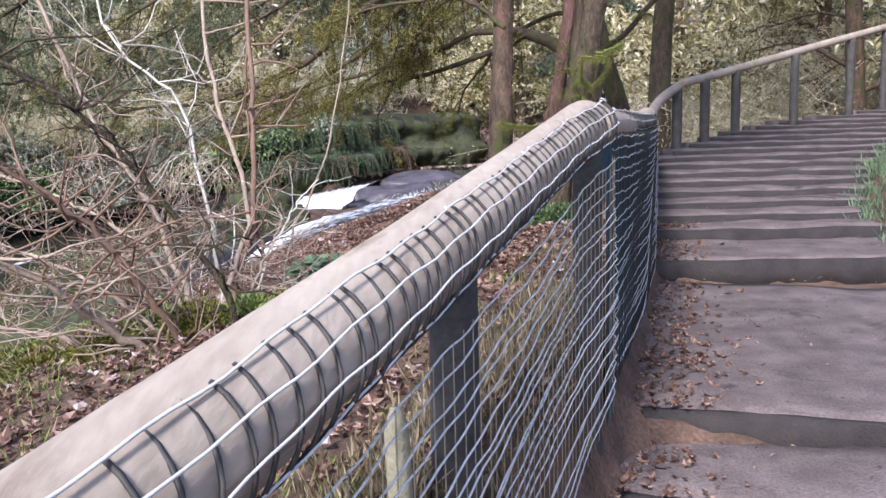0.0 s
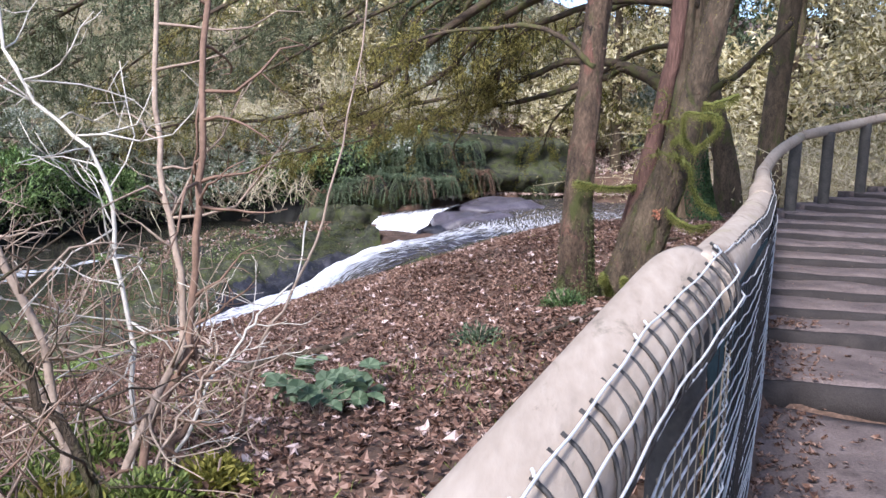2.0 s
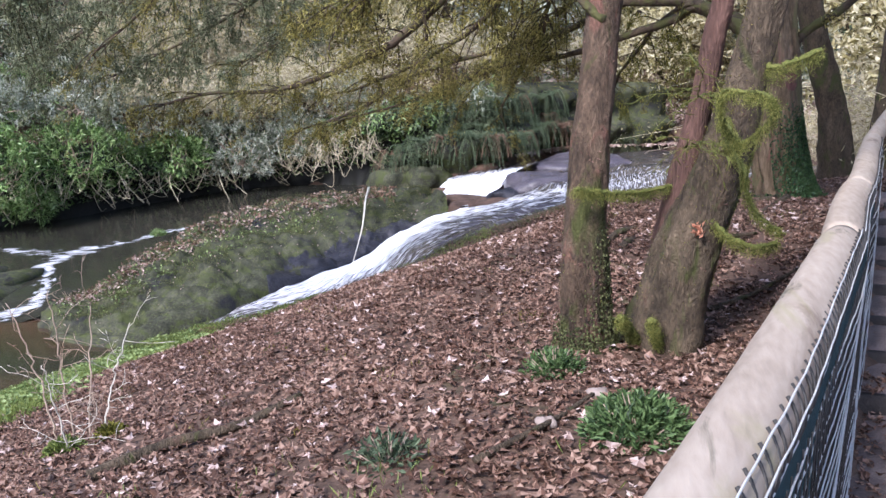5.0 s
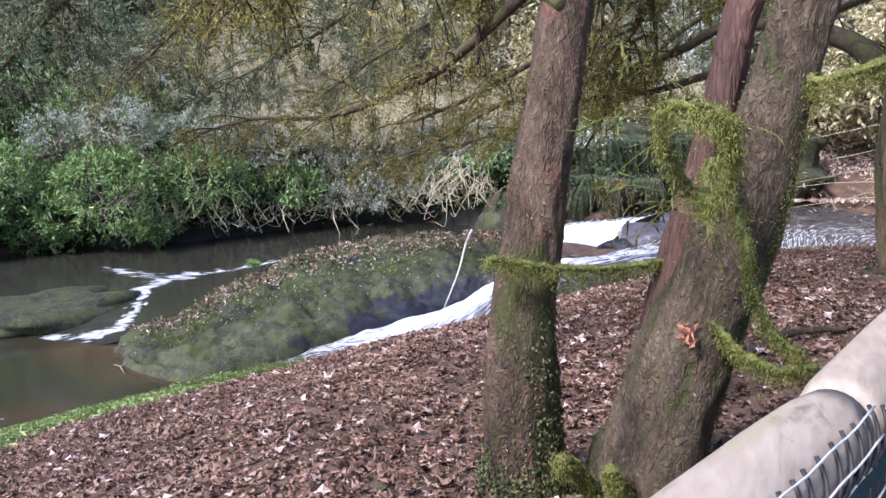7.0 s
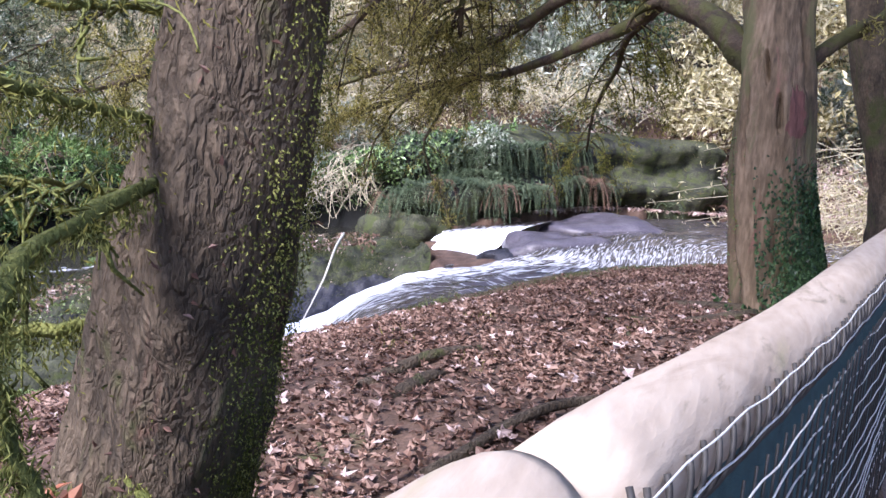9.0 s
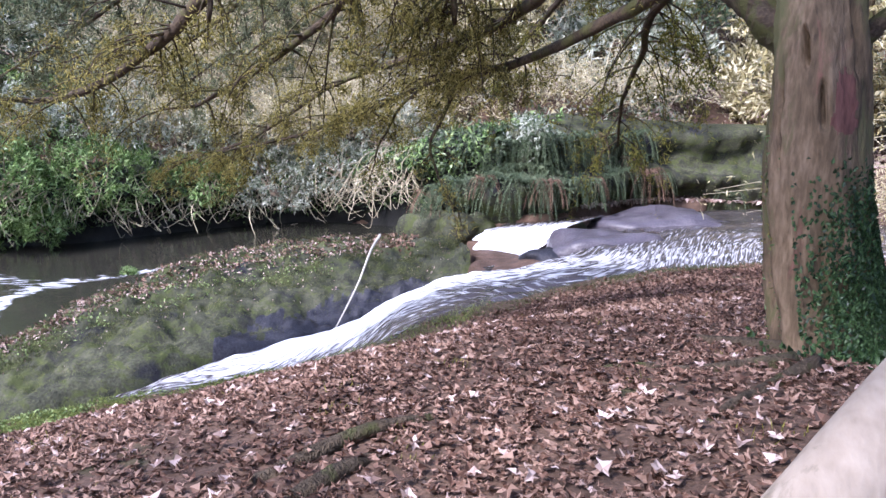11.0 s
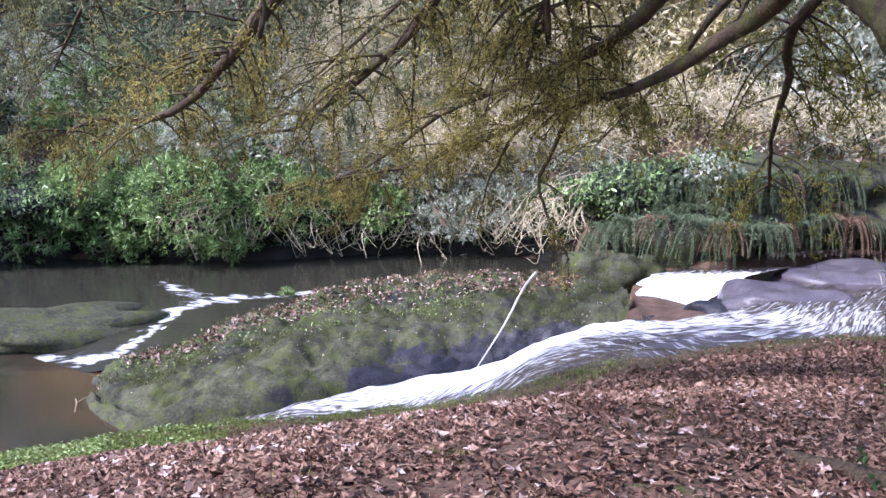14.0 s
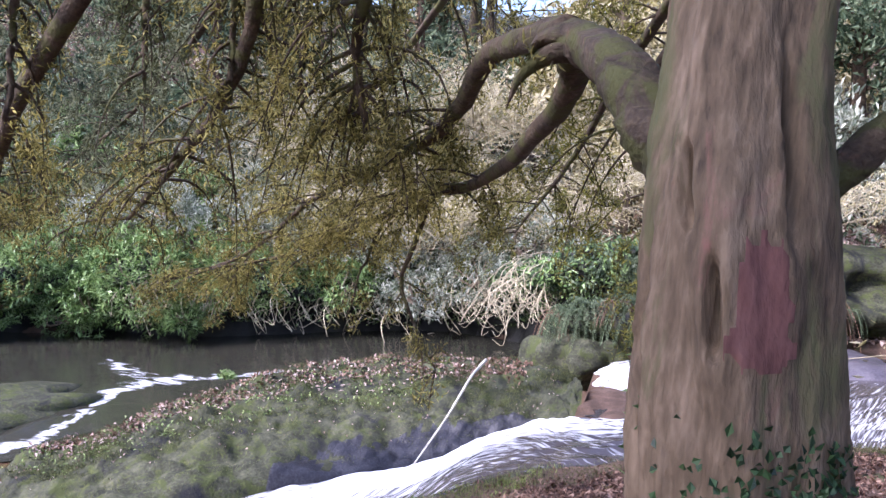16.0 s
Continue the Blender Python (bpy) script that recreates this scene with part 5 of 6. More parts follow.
ok = (side > 0) & (dw > 1.6) & (dw < 48) & ~((x > -1.5) & (dw < 7) & (g.random(n) < 0.85))
x, y = x[ok], y[ok]
n = len(x)
kind_of = ripple(x, y, 2.3, 21) + 0.5 * ripple(x, y, 0.8, 4) + g.normal(size=n) * 0.15
c = np.stack([x, y, ground_height(x, y) + g.uniform(0, 0.65, n) * (0.5 + 0.5 * ripple(x, y, 1.0, 2))], 1)
d = random_dirs(n, g, 0.25)
u = random_dirs(n, g, 0.6)
for low, high, mat, size, label in ((-9, -0.45, DARKGREEN, 0.2, "dark green undergrowth over the far slope"), (-0.45, 0.05, SILVER, 0.17, "pale grey-green undergrowth over the far slope"), (0.05, 9, YELLOW, 0.19, "straw-coloured dry undergrowth over the far slope")):
    k = (kind_of > low) & (kind_of <= high)
    m = int(k.sum())
    soup("undergrowth", leaf_faces(c[k], d[k], u[k], size * g.uniform(0.6, 1.4, m), size * 0.38), 3, mat, label=label, category="undergrowth", kind="stuff")
hangers = Geo()
lip = smooth_line(FAR[4:11], 200)
for k in range(420):
    p = lip[g.integers(20, 165)] + (g.normal() * 0.3, -0.2 + g.normal() * 0.3, 1.9 + g.normal() * 0.3)
    L = g.uniform(0.5, 1.3)
    e = p + np.array([g.normal() * 0.5, -0.5 + g.normal() * 0.3, -0.8]) * L
    hangers.tube(smooth_line([p, (p + e) / 2 + (g.normal() * 0.2, -0.3, 0.15), e, e + (g.normal() * 0.25, -0.1, 0.12)], 10), np.linspace(0.016, 0.006, 10), 3)
hangers.make("hanging_twigs", PALETWIG, label="pale curling twigs hanging over the dark rock bank", category="twigs", kind="stuff")

# ---- boughs of the old yew ----


def needles(points, g, spread, n, size, mat, parent, name="needles"):
    """Sprays of needle tufts about the given points, hanging."""
    p = np.asarray(points)[g.integers(len(points), size=n)] + g.normal(size=(n, 3)) * spread
    child(soup(name, leaf_faces(p, random_dirs(n, g, -0.7), random_dirs(n, g, 0.3), size[0] * g.uniform(0.6, 1.4, n), size[1]), 3, mat, kind="stuff"), parent)


def bough(parent, pts, r0, r1, seed, twigs, length, n_needles, mat=None, droop=0.55, from_part=0.25, wood=None, name="bough", size=(0.05, 0.0115)):
    """A bent limb with hanging side twigs and needle sprays on them."""
    g = np.random.default_rng(seed)
    n = 34
    line = smooth_line(pts, n)
    line += np.cumsum(g.normal(size=(n, 3)), 0) * 0.006
    v, f = tube(line, np.linspace(r0, r1, n), 10, 0.12, seed)
    limb = child(mesh_object(name, v, f, wood or BOUGHBARK), parent)
    sprays = Geo()
    where = []
    for k in range(twigs):
        i = int(n * g.uniform(from_part, 0.99))
        ax = unit(line[min(i + 1, n - 1)] - line[i - 1])
        side = unit(np.cross(ax, (0, 0, 1))) * g.choice((-1, 1))
        d = unit(side * g.uniform(0.3, 1.1) + ax * g.uniform(0.1, 0.9) + np.array([0, 0, g.uniform(-0.5, 0.35)]))
        L = length * g.uniform(0.4, 1.1)
        tw = smooth_line([line[i], line[i] + d * L * 0.45, line[i] + d * L * 0.8 - (0, 0, droop * L * 0.35), line[i] + d * L * 0.95 - (0, 0, droop * L)], 9)
        sprays.tube(tw, np.linspace(max(r1 * 0.8, 0.010 if r0 > 0.02 else 0.0022), 0.0015, 9), 4)
        where += list(tw[2:])
        for _ in range(3):
            q = tw[g.integers(2, 8)]
            e = q + unit(g.normal(size=3) + d * 0.7 - (0, 0, droop)) * L * g.uniform(0.15, 0.4)
            sprays.tube([q, (q + e) / 2 + g.normal(size=3) * 0.015, e], [0.005, 0.004, 0.002], 3)
            where += [(q + e) / 2, e, e * 0.7 + q * 0.3]
    child(sprays.make("twig", wood or BOUGHBARK, kind="stuff"), parent)
    needles(where, g, 0.035, int(1.45 * n_needles), size, mat or YEW, parent)


bough(t3, [(2.24, 14.1, 2.58), (2.06, 14.15, 2.73), (1.86, 14.3, 2.92), (1.59, 14.55, 3.1), (1.34, 14.74, 3.21)], 0.125, 0.082, 1, 2, 0.3, 40, from_part=0.6)
bough(t3, [(1.36, 14.73, 3.2), (0.97, 15.0, 3.23), (0.58, 15.3, 3.23), (0.12, 15.7, 3.04), (-0.44, 16.1, 2.84), (-1.48, 16.7, 2.63), (-2.51, 17.1, 2.36), (-3.76, 17.4, 1.74), (-5.0, 17.5, 1.35)], 0.072, 0.014, 2, 44, 0.8, 7500, from_part=0.4, droop=0.3)
bough(t3, [(1.42, 14.68, 3.16), (1.22, 15.0, 3.04), (0.85, 15.4, 2.93), (0.26, 16.0, 2.75), (-0.35, 16.45, 2.6), (-1.25, 16.93, 2.48), (-2.11, 17.3, 2.2), (-3.2, 17.5, 1.85), (-4.3, 17.4, 1.6)], 0.068, 0.013, 3, 44, 0.8, 7500, from_part=0.4, droop=0.3)
bough(t3, [(-0.9, 16.75, 2.53), (-1.1, 16.85, 2.2), (-1.3, 16.95, 1.85), (-1.22, 17.05, 1.5), (-1.0, 17.1, 1.2)], 0.026, 0.007, 4, 9, 0.35, 350, droop=0.3)
bough(t3, [(-1.4, 16.98, 2.45), (-1.75, 17.1, 2.15), (-2.0, 17.2, 1.75), (-2.1, 17.2, 1.4)], 0.02, 0.006, 14, 8, 0.35, 350, droop=0.3)
bough(t3, [(2.3, 14.3, 4.4), (0.6, 14.3, 4.6), (-0.9, 14.2, 3.8), (-1.92, 14.2, 2.95), (-2.33, 14.3, 2.70), (-3.2, 14.6, 2.39), (-4.1, 14.8, 2.17), (-5.2, 14.95, 2.15), (-6.5, 15.1, 1.84)], 0.08, 0.013, 5, 46, 0.9, 5200, from_part=0.4, droop=0.4)
for k, (x, y, top, low) in enumerate([(-1.1, 15.0, 4.3, 3.0), (-0.7, 15.2, 4.4, 3.1), (-1.2, 16.2, 4.5, 2.95), (-2.05, 15.0, 4.1, 3.1), (-1.7, 14.0, 3.9, 2.7), (-1.5, 15.7, 4.3, 3.2)]):
    bough(t3, [(x + 1.1, y - 0.2, top + 0.2), (x + 0.35, y - 0.1, top - 0.05), (x + 0.02, y, (top + low) / 2 + 0.1), (x, y, low)], 0.04, 0.018, 50 + k, 14, 0.4, 800, mat=MOSSTUFT if k % 2 else YEW, droop=0.9, from_part=0.35, size=(0.05, 0.016))
bough(t3, [(2.35, 14.1, 4.0), (1.2, 14.6, 4.1), (0.2, 15.0, 3.8), (-0.2, 15.14, 3.54), (-0.41, 15.34, 3.22), (-0.5, 15.55, 2.9)], 0.06, 0.022, 6, 24, 0.8, 3500, droop=0.8)
bough(t3, [(2.3, 14.1, 4.6), (0.8, 14.4, 4.4), (-0.5, 14.8, 3.8), (-0.9, 15.0, 3.4), (-1.3, 15.1, 3.0), (-2.3, 15.36, 2.5), (-3.2, 15.7, 2.2)], 0.07, 0.018, 7, 30, 0.9, 3600, droop=0.6)
bough(t3, [(2.5, 14.3, 3.4), (1.9, 15.2, 3.5), (1.12, 15.95, 3.1), (0.79, 16.92, 2.77), (0.44, 17.82, 2.35), (0.3, 18.4, 1.9)], 0.05, 0.012, 8, 26, 0.8, 3500, mat=MOSSYTWIG, droop=0.6)
bough(t3, [(2.5, 14.3, 3.9), (1.6, 16, 4.3), (0.0, 18, 3.7), (-1.4, 19.5, 2.9), (-2.6, 20.5, 2.2)], 0.07, 0.012, 9, 38, 1.0, 5200, mat=MOSSYTWIG, droop=0.5)
bough(t3, [(2.4, 14.2, 5.0), (0.5, 16, 5.4), (-2.0, 17.5, 4.7), (-4.4, 18.3, 3.7), (-6.4, 18.6, 2.6)], 0.08, 0.012, 10, 45, 1.1, 4200, droop=0.5)
bough(t3, [(2.4, 14.0, 5.2), (0.0, 13.6, 5.3), (-2.4, 13.6, 4.6), (-4.6, 13.7, 3.6), (-6.2, 13.8, 2.6)], 0.08, 0.012, 11, 45, 1.1, 4200, droop=0.5)
bough(t3, [(2.6, 14.0, 5.6), (2.2, 11.5, 6.4), (0.6, 9.6, 6.2), (-1.6, 9.0, 5.2)], 0.08, 0.02, 12, 40, 1.1, 5000, droop=0.4)


bough(t3, [(2.3, 14.4, 5.4), (-0.5, 16.0, 5.6), (-3.5, 17.0, 4.6), (-6.0, 17.6, 3.4), (-8.5, 17.8, 2.4)], 0.08, 0.014, 30, 60, 1.3, 8000, mat=YEWGREY, droop=0.45, from_part=0.45, size=(0.08, 0.02))
bough(t3, [(2.3, 14.3, 5.8), (-1.0, 14.6, 5.9), (-4.2, 15.2, 4.8), (-6.8, 15.8, 3.6), (-8.8, 16.4, 2.7)], 0.08, 0.014, 31, 60, 1.3, 8000, mat=YEWGREY, droop=0.45, from_part=0.45, size=(0.08, 0.02))
bough(t3, [(2.3, 14.5, 6.0), (-1.0, 18.0, 5.8), (-4.0, 20.0, 4.6), (-6.5, 21.0, 3.4), (-8.4, 21.4, 2.4)], 0.08, 0.014, 32, 55, 1.3, 7000, mat=YEWGREY, droop=0.45, from_part=0.5, size=(0.08, 0.02))
bough(t3, [(2.3, 14.2, 6.2), (-1.5, 13.4, 5.8), (-4.8, 13.2, 4.4), (-7.0, 13.4, 3.3), (-8.6, 13.8, 2.5)], 0.08, 0.014, 33, 55, 1.3, 6500, mat=YEWGREY, droop=0.45, from_part=0.5, size=(0.08, 0.02))
bough(t3, [(2.30, 14.25, 2.35), (2.46, 14.3, 2.6), (2.7, 14.35, 2.82), (3.05, 14.4, 3.1), (3.7, 14.5, 3.8)], 0.06, 0.04, 34, 5, 0.5, 300, from_part=0.5)


def shade_crown(parent, centre, size, n, seed):
    """Dense needle clumps of a yew's crown, unseen high above the path, added for shade."""
    g = np.random.default_rng(seed)
    clumps = np.array(centre) + random_dirs(160, g) * g.uniform(0.3, 1.0, (160, 1)) * np.array(size)
    c = clumps[g.integers(160, size=n)] + g.normal(size=(n, 3)) * 0.28
    child(soup("crown", leaf_faces(c, random_dirs(n, g, -0.4), random_dirs(n, g, 0.6), g.uniform(0.1, 0.22, n), 0.06), 3, YEW, kind="stuff"), parent)


# out of view over the near bank, to keep it in shade
shade_crown(t1, (0.6, 9.0, 7.2), (2.6, 2.4, 1.8), 5000, 1)
shade_crown(t2, (2.0, 9.4, 7.4), (2.6, 2.4, 1.9), 5000, 2)
# added over the stairs, out of view, only to darken the flight
shade_crown(t4, (5.4, 18.6, 9.5), (3.6, 4.2, 2.0), 7000, 4)
shade_crown(t5, (5.2, 15.0, 9.0), (2.6, 3.0, 1.6), 5000, 5)
shade_crown(t3, (2.4, 13.8, 8.2), (3.0, 3.0, 2.0), 3000, 3)

# ---- fallen leaves, grass and moss on the near bank ----
g = np.random.default_rng(11)


def lobed(centres, dirs, normals, size, g):
    """Curled five-lobed leaves: a fan of triangles each."""
    ring = np.array([(0, 0.18), (34, 0.72), (52, 0.46), (88, 0.92), (112, 0.5), (180, 1.0), (248, 0.5), (272, 0.92), (308, 0.46), (326, 0.72)])
    a = np.radians(180 - ring[:, 0])
    n, k = len(centres), len(ring)
    d = unit(dirs)
    s = unit(np.cross(normals, d))
    d = np.cross(s, normals)
    r = ring[:, 1][None, :] * g.uniform(0.8, 1.15, (n, k)) * size[:, None] * 0.55
    curl = g.normal(size=(n, k)) * size[:, None] * 0.10 + (ring[:, 1][None, :] ** 2) * size[:, None] * g.uniform(-0.12, 0.25, (n, 1))
    rim = centres[:, None, :] + r[:, :, None] * (np.cos(a)[None, :, None] * d[:, None, :] + np.sin(a)[None, :, None] * s[:, None, :]) + curl[:, :, None] * normals[:, None, :]
    mid = np.repeat(centres[:, None, :], k, 1)
    return np.stack([mid, rim, np.roll(rim, -1, 1)], 2).reshape(-1, 3)


def rounded(centres, dirs, normals, size):
    """Broad oval leaves with a toothed edge and a creased middle: a fan of triangles each."""
    k = 14
    a = np.arange(k) * 2 * math.pi / k
    r = np.where(np.arange(k) % 2, 0.46, 0.52)
    s = unit(np.cross(normals, dirs))
    d = np.cross(s, normals)
    rim = centres[:, None, :] + size[:, None, None] * (r * np.cos(a))[None, :, None] * d[:, None, :] + size[:, None, None] * (0.8 * r * np.sin(a))[None, :, None] * s[:, None, :] + size[:, None, None] * (0.16 * np.abs(np.sin(a)) - 0.10 * np.cos(a) ** 2)[None, :, None] * normals[:, None, :]
    mid = np.repeat(centres[:, None, :], k, 1)
    return np.stack([mid, rim, np.roll(rim, -1, 1)], 2).reshape(-1, 3)


def bank_points(n, x0, x1, y0, y1, keep):
    x, y = g.uniform(x0, x1, n), g.uniform(y0, y1, n)
    de, _, side = nearest(SHORE, x, y)
    ok = (side < 0) & (x < fence_x(y) - 0.02) & (g.random(n) < keep(x, y, de))
    x, y = x[ok], y[ok]
    return x, y, ground_height(x, y)


def litter_density(x, y, de):
    thick = np.clip((y - 3.0) / 2, 0.75, 1) * np.clip((de - 0.5 - 0.4 * ripple(x, y, 0.7, 12)) / 1.0, 0.05, 1)
    green = np.clip((np.interp(y, [12, 15, 17, 18.5], [5.2, 4.6, 2.8, 1.0]) + 0.7 * ripple(x, y, 1.2, 2) - de) / 0.8, 0, 1) * np.clip((20.0 - y) / 2, 0, 1)
    return thick * (1 - 0.85 * green) * np.clip(0.9 + 0.4 * ripple(x, y, 0.9, 6) + 0.25 * ripple(x, y, 0.3, 3), 0.45, 1)


x, y, z = bank_points(215000, -9, 4, 2.0, 25, litter_density)
n = len(x)
nearby = y < 17
pale = g.random(n) < 0.04
c = np.stack([x, y, z + g.uniform(0.004, 0.035, n)], 1)
nrm = unit(g.normal(size=(n, 3)) * 0.24 + (0, 0, 1))
big = 0.035 + 0.06 * g.random(n) ** 1.6
dirs = random_dirs(n, g)
soup("fallen_leaves", lobed(c[nearby & ~pale], dirs[nearby & ~pale], nrm[nearby & ~pale], big[nearby & ~pale], g), 3, DRYLEAF, label="thick carpet of dry brown fallen leaves", category="leaves", kind="stuff")
soup("fallen_leaves", lobed(c[nearby & pale] + (0, 0, 0.012), dirs[nearby & pale], nrm[nearby & pale], big[nearby & pale], g), 3, PALELEAF, label="pale tan leaves among the brown ones", category="leaves", kind="stuff")
soup("fallen_leaves", leaf_faces(c[~nearby], dirs[~nearby], nrm[~nearby], big[~nearby], big[~nearby] * 0.7), 3, DRYLEAF, label="dry brown fallen leaves far along the bank", category="leaves", kind="stuff")
# fallen leaves on the far slope upstream, paler
x, y = g.uniform(-3, 14, 20000), g.uniform(30, 44, 20000)
dw, _, side = nearest(FAR, x, y)
ok = side > 0
x, y = x[ok], y[ok]
n = len(x)
soup("fallen_leaves", leaf_faces(np.stack([x, y, ground_height(x, y) + 0.04], 1), random_dirs(n, g), unit(g.normal(size=(n, 3)) * 0.4 + (0, 0, 1)), g.uniform(0.12, 0.25, n), 0.12), 3, PALELEAF, label="pale fallen leaves on the far slope", category="leaves", kind="stuff")
# leaves and grit along the fence and on the steps
m = 1300
y = g.uniform(0.5, 9, m)
x = fence_x(y) + 0.05 + np.abs(g.normal(size=m)) * 0.28
z = path_height(y) + 0.012
soup("fallen_leaves", lobed(np.stack([x, y, z], 1), random_dirs(m, g), unit(g.normal(size=(m, 3)) * 0.3 + (0, 0, 1)), g.uniform(0.025, 0.08, m), g), 3, DRYLEAF, label="leaf scraps gathered at the foot of the fence", category="leaves", kind="stuff")
m = 900
y = g.uniform(2.5, 12, m)
x = fence_x(y) + g.uniform(0.1, 3.2, m)
soup("fallen_leaves", leaf_faces(np.stack([x, y, path_height(y) + 0.016], 1), random_dirs(m, g) * (1, 1, 0.1), unit(g.normal(size=(m, 3)) * 0.2 + (0, 0, 1)), g.uniform(0.012, 0.05, m), 0.014), 3, DRYLEAF, label="specks of leaf on the trodden steps", category="leaves", kind="stuff")


def blades(x, y, z, n_each, h, mat, label, spread=0.06, name="grass"):
    n = len(x) * n_each
    c = np.repeat(np.stack([x, y, z], 1), n_each, 0) + g.normal(size=(n, 3)) * (spread, spread, 0)
    d = unit(g.normal(size=(n, 3)) * (0.5, 0.5, 0.1) + (0, 0, 1))
    L = h * g.uniform(0.5, 1.3, n)
    soup(name, leaf_faces(c + d * L[:, None] * 0.45, d, random_dirs(n, g) * (1, 1, 0.1), L, h * 0.11), 3, mat, label=label, category=name, kind="stuff")


x, y, z = bank_points(105000, -10.5, -2, 4, 24, lambda x, y, de: np.clip((np.interp(y, [12, 15, 17, 18.5], [5.2, 4.6, 2.8, 1.0]) + 0.7 * ripple(x, y, 1.2, 2) - de) / 0.8, 0, 1) * np.clip((21.5 - y) / 2, 0, 1) * (0.65 + 0.35 * ripple(x, y, 0.5, 9)))
blades(x, y, z, 7, 0.075, GRASS, "low green grass and moss along the water's edge", 0.05)
x, y, z = bank_points(60000, -10.5, -2, 4, 22, lambda x, y, de: np.clip((np.interp(y, [12, 15, 17, 18.5], [5.4, 4.4, 2.5, 1.0]) + 0.9 * ripple(x, y, 0.9, 2) - de) / 2.2, 0, 1) * np.clip((20.0 - y) / 2, 0, 1) * np.clip(0.6 + 0.6 * ripple(x, y, 0.4, 9), 0.1, 1))
n = len(x)
soup("ground_cover", leaf_faces(np.stack([x, y, z + g.uniform(0.03, 0.09, n)], 1), random_dirs(n, g) * (1, 1, 0.3), unit(g.normal(size=(n, 3)) * 0.35 + (0, 0, 1)), g.uniform(0.04, 0.09, n), 0.04), 3, COVER, label="bright green low leaves along the water's edge", category="ground cover", kind="stuff")
x, y, z = bank_points(3500, -4, 1.0, 1.0, 7.0, lambda x, y, de: np.clip(0.6 * ripple(x, y, 0.8, 4) + 0.25 + 0.5 * (x < -1.2), 0, 1))
blades(x, y, z, 6, 0.06, GRASS, "sparse green undergrowth among the leaves", 0.06)
x, y, z = bank_points(5000, -6, 3, 7, 20, lambda x, y, de: np.clip(ripple(x, y, 0.5, 13) - 0.3, 0, 1))
blades(x, y, z, 12, 0.05, MOSSYTWIG, "small patches of yellow-green moss", 0.05, name="moss")


x, y, z = bank_points(26000, -9.5, 2, 14, 25, lambda x, y, de: np.clip((1.5 + 0.5 * ripple(x, y, 0.8, 3) - de) / 0.8, 0, 1))
blades(x, y, z, 7, 0.05, MOSSTUFT, "dull moss on the damp edge of the bank", 0.06, name="moss")


def tuft(at, r, n, length, mat, label, name="plant", up=0.6, broad=0.38):
    """A low cushion of leaves on the ground."""
    ob = empty(name, at, label, name)
    d = random_dirs(n, g, up)
    d[:, 2] = np.abs(d[:, 2])
    c = np.array(at) + d * r * g.uniform(0.35, 1.0, n)[:, None] * (1, 1, 0.75)
    child(soup("foliage", leaf_faces(c, unit(d + g.normal(size=(n, 3)) * 0.5), random_dirs(n, g, 0.6), length * g.uniform(0.7, 1.3, n), length * broad), 3, mat, kind="stuff"), ob)
    core = Geo()
    for k in range(14):
        e = np.array(at) + random_dirs(1, g, 1.0)[0] * r * 0.8
        core.tube([np.array(at) - (0, 0, 0.05), e], [0.006, 0.002], 4)
    child(core.make("stem", TWIG, kind="stuff"), ob)
    return ob


def broadleaf(at, r, n, size, label):
    """A sprawling plant: thin stems that carry flat rounded leaves facing up."""
    ob = empty("plant", at, label, "plant")
    stems = Geo()
    a = g.uniform(0, 2 * math.pi, n)
    reach = r * g.uniform(0.25, 1.0, n)
    tips = np.array(at) + np.stack([np.cos(a) * reach, np.sin(a) * reach, g.uniform(0.05, 0.16, n)], 1)
    for p in tips:
        stems.tube([np.array(at) - (0, 0, 0.03), (np.array(at) + p) / 2 + (0, 0, 0.03), p], [0.003, 0.0025, 0.002], 4)
    child(stems.make("stem", TWIG, kind="stuff"), ob)
    child(soup("foliage", rounded(tips, np.stack([np.cos(a), np.sin(a), np.zeros(n)], 1), unit(g.normal(size=(n, 3)) * 0.3 + (0, -0.25, 1)), size * g.uniform(0.6, 1.15, n)), 3, BLUEGREEN, kind="stuff"), ob)
    return ob


tuft(on_ground(0.95, 7.15), 0.26, 2600, 0.045, GROUNDGREEN, "round dark green cushion of ground plants by the fence")
tuft(on_ground(0.5, 8.15), 0.2, 900, 0.04, GROUNDGREEN, "low blue-green plants at the foot of a yew")
tuft(on_ground(-0.1, 7.0), 0.2, 260, 0.05, DARKGREEN, "small dark plant among the leaves")
for k, (x, y, r) in enumerate([(-0.76, 5.46, 0.22), (-0.6, 5.3, 0.16), (-0.77, 5.9, 0.2), (-0.95, 5.6, 0.16), (-0.68, 5.15, 0.16)]):
    broadleaf(on_ground(x, y, 0.02), r * 1.4, 10, 0.115, "sprawling plant with pale green rounded leaves")
for k, (x, y, r) in enumerate([(-1.15, 3.85, 0.2), (-0.92, 3.95, 0.18), (-0.8, 4.2, 0.15), (-1.45, 4.2, 0.22), (-1.6, 3.9, 0.2), (-1.5, 4.7, 0.25), (-2.3, 4.6, 0.3), (-2.6, 8.1, 0.14), (-2.4, 8.3, 0.12)]):
    tuft(on_ground(x, y), r, 700, 0.045, (MOSSYTWIG, GRASS)[k % 2], "cushion of bright moss on a stump", name="moss")
tuft((-11.3, 23.2, -1.62), 0.22, 260, 0.09, RHODO, "small bright green plant on the long boulder")
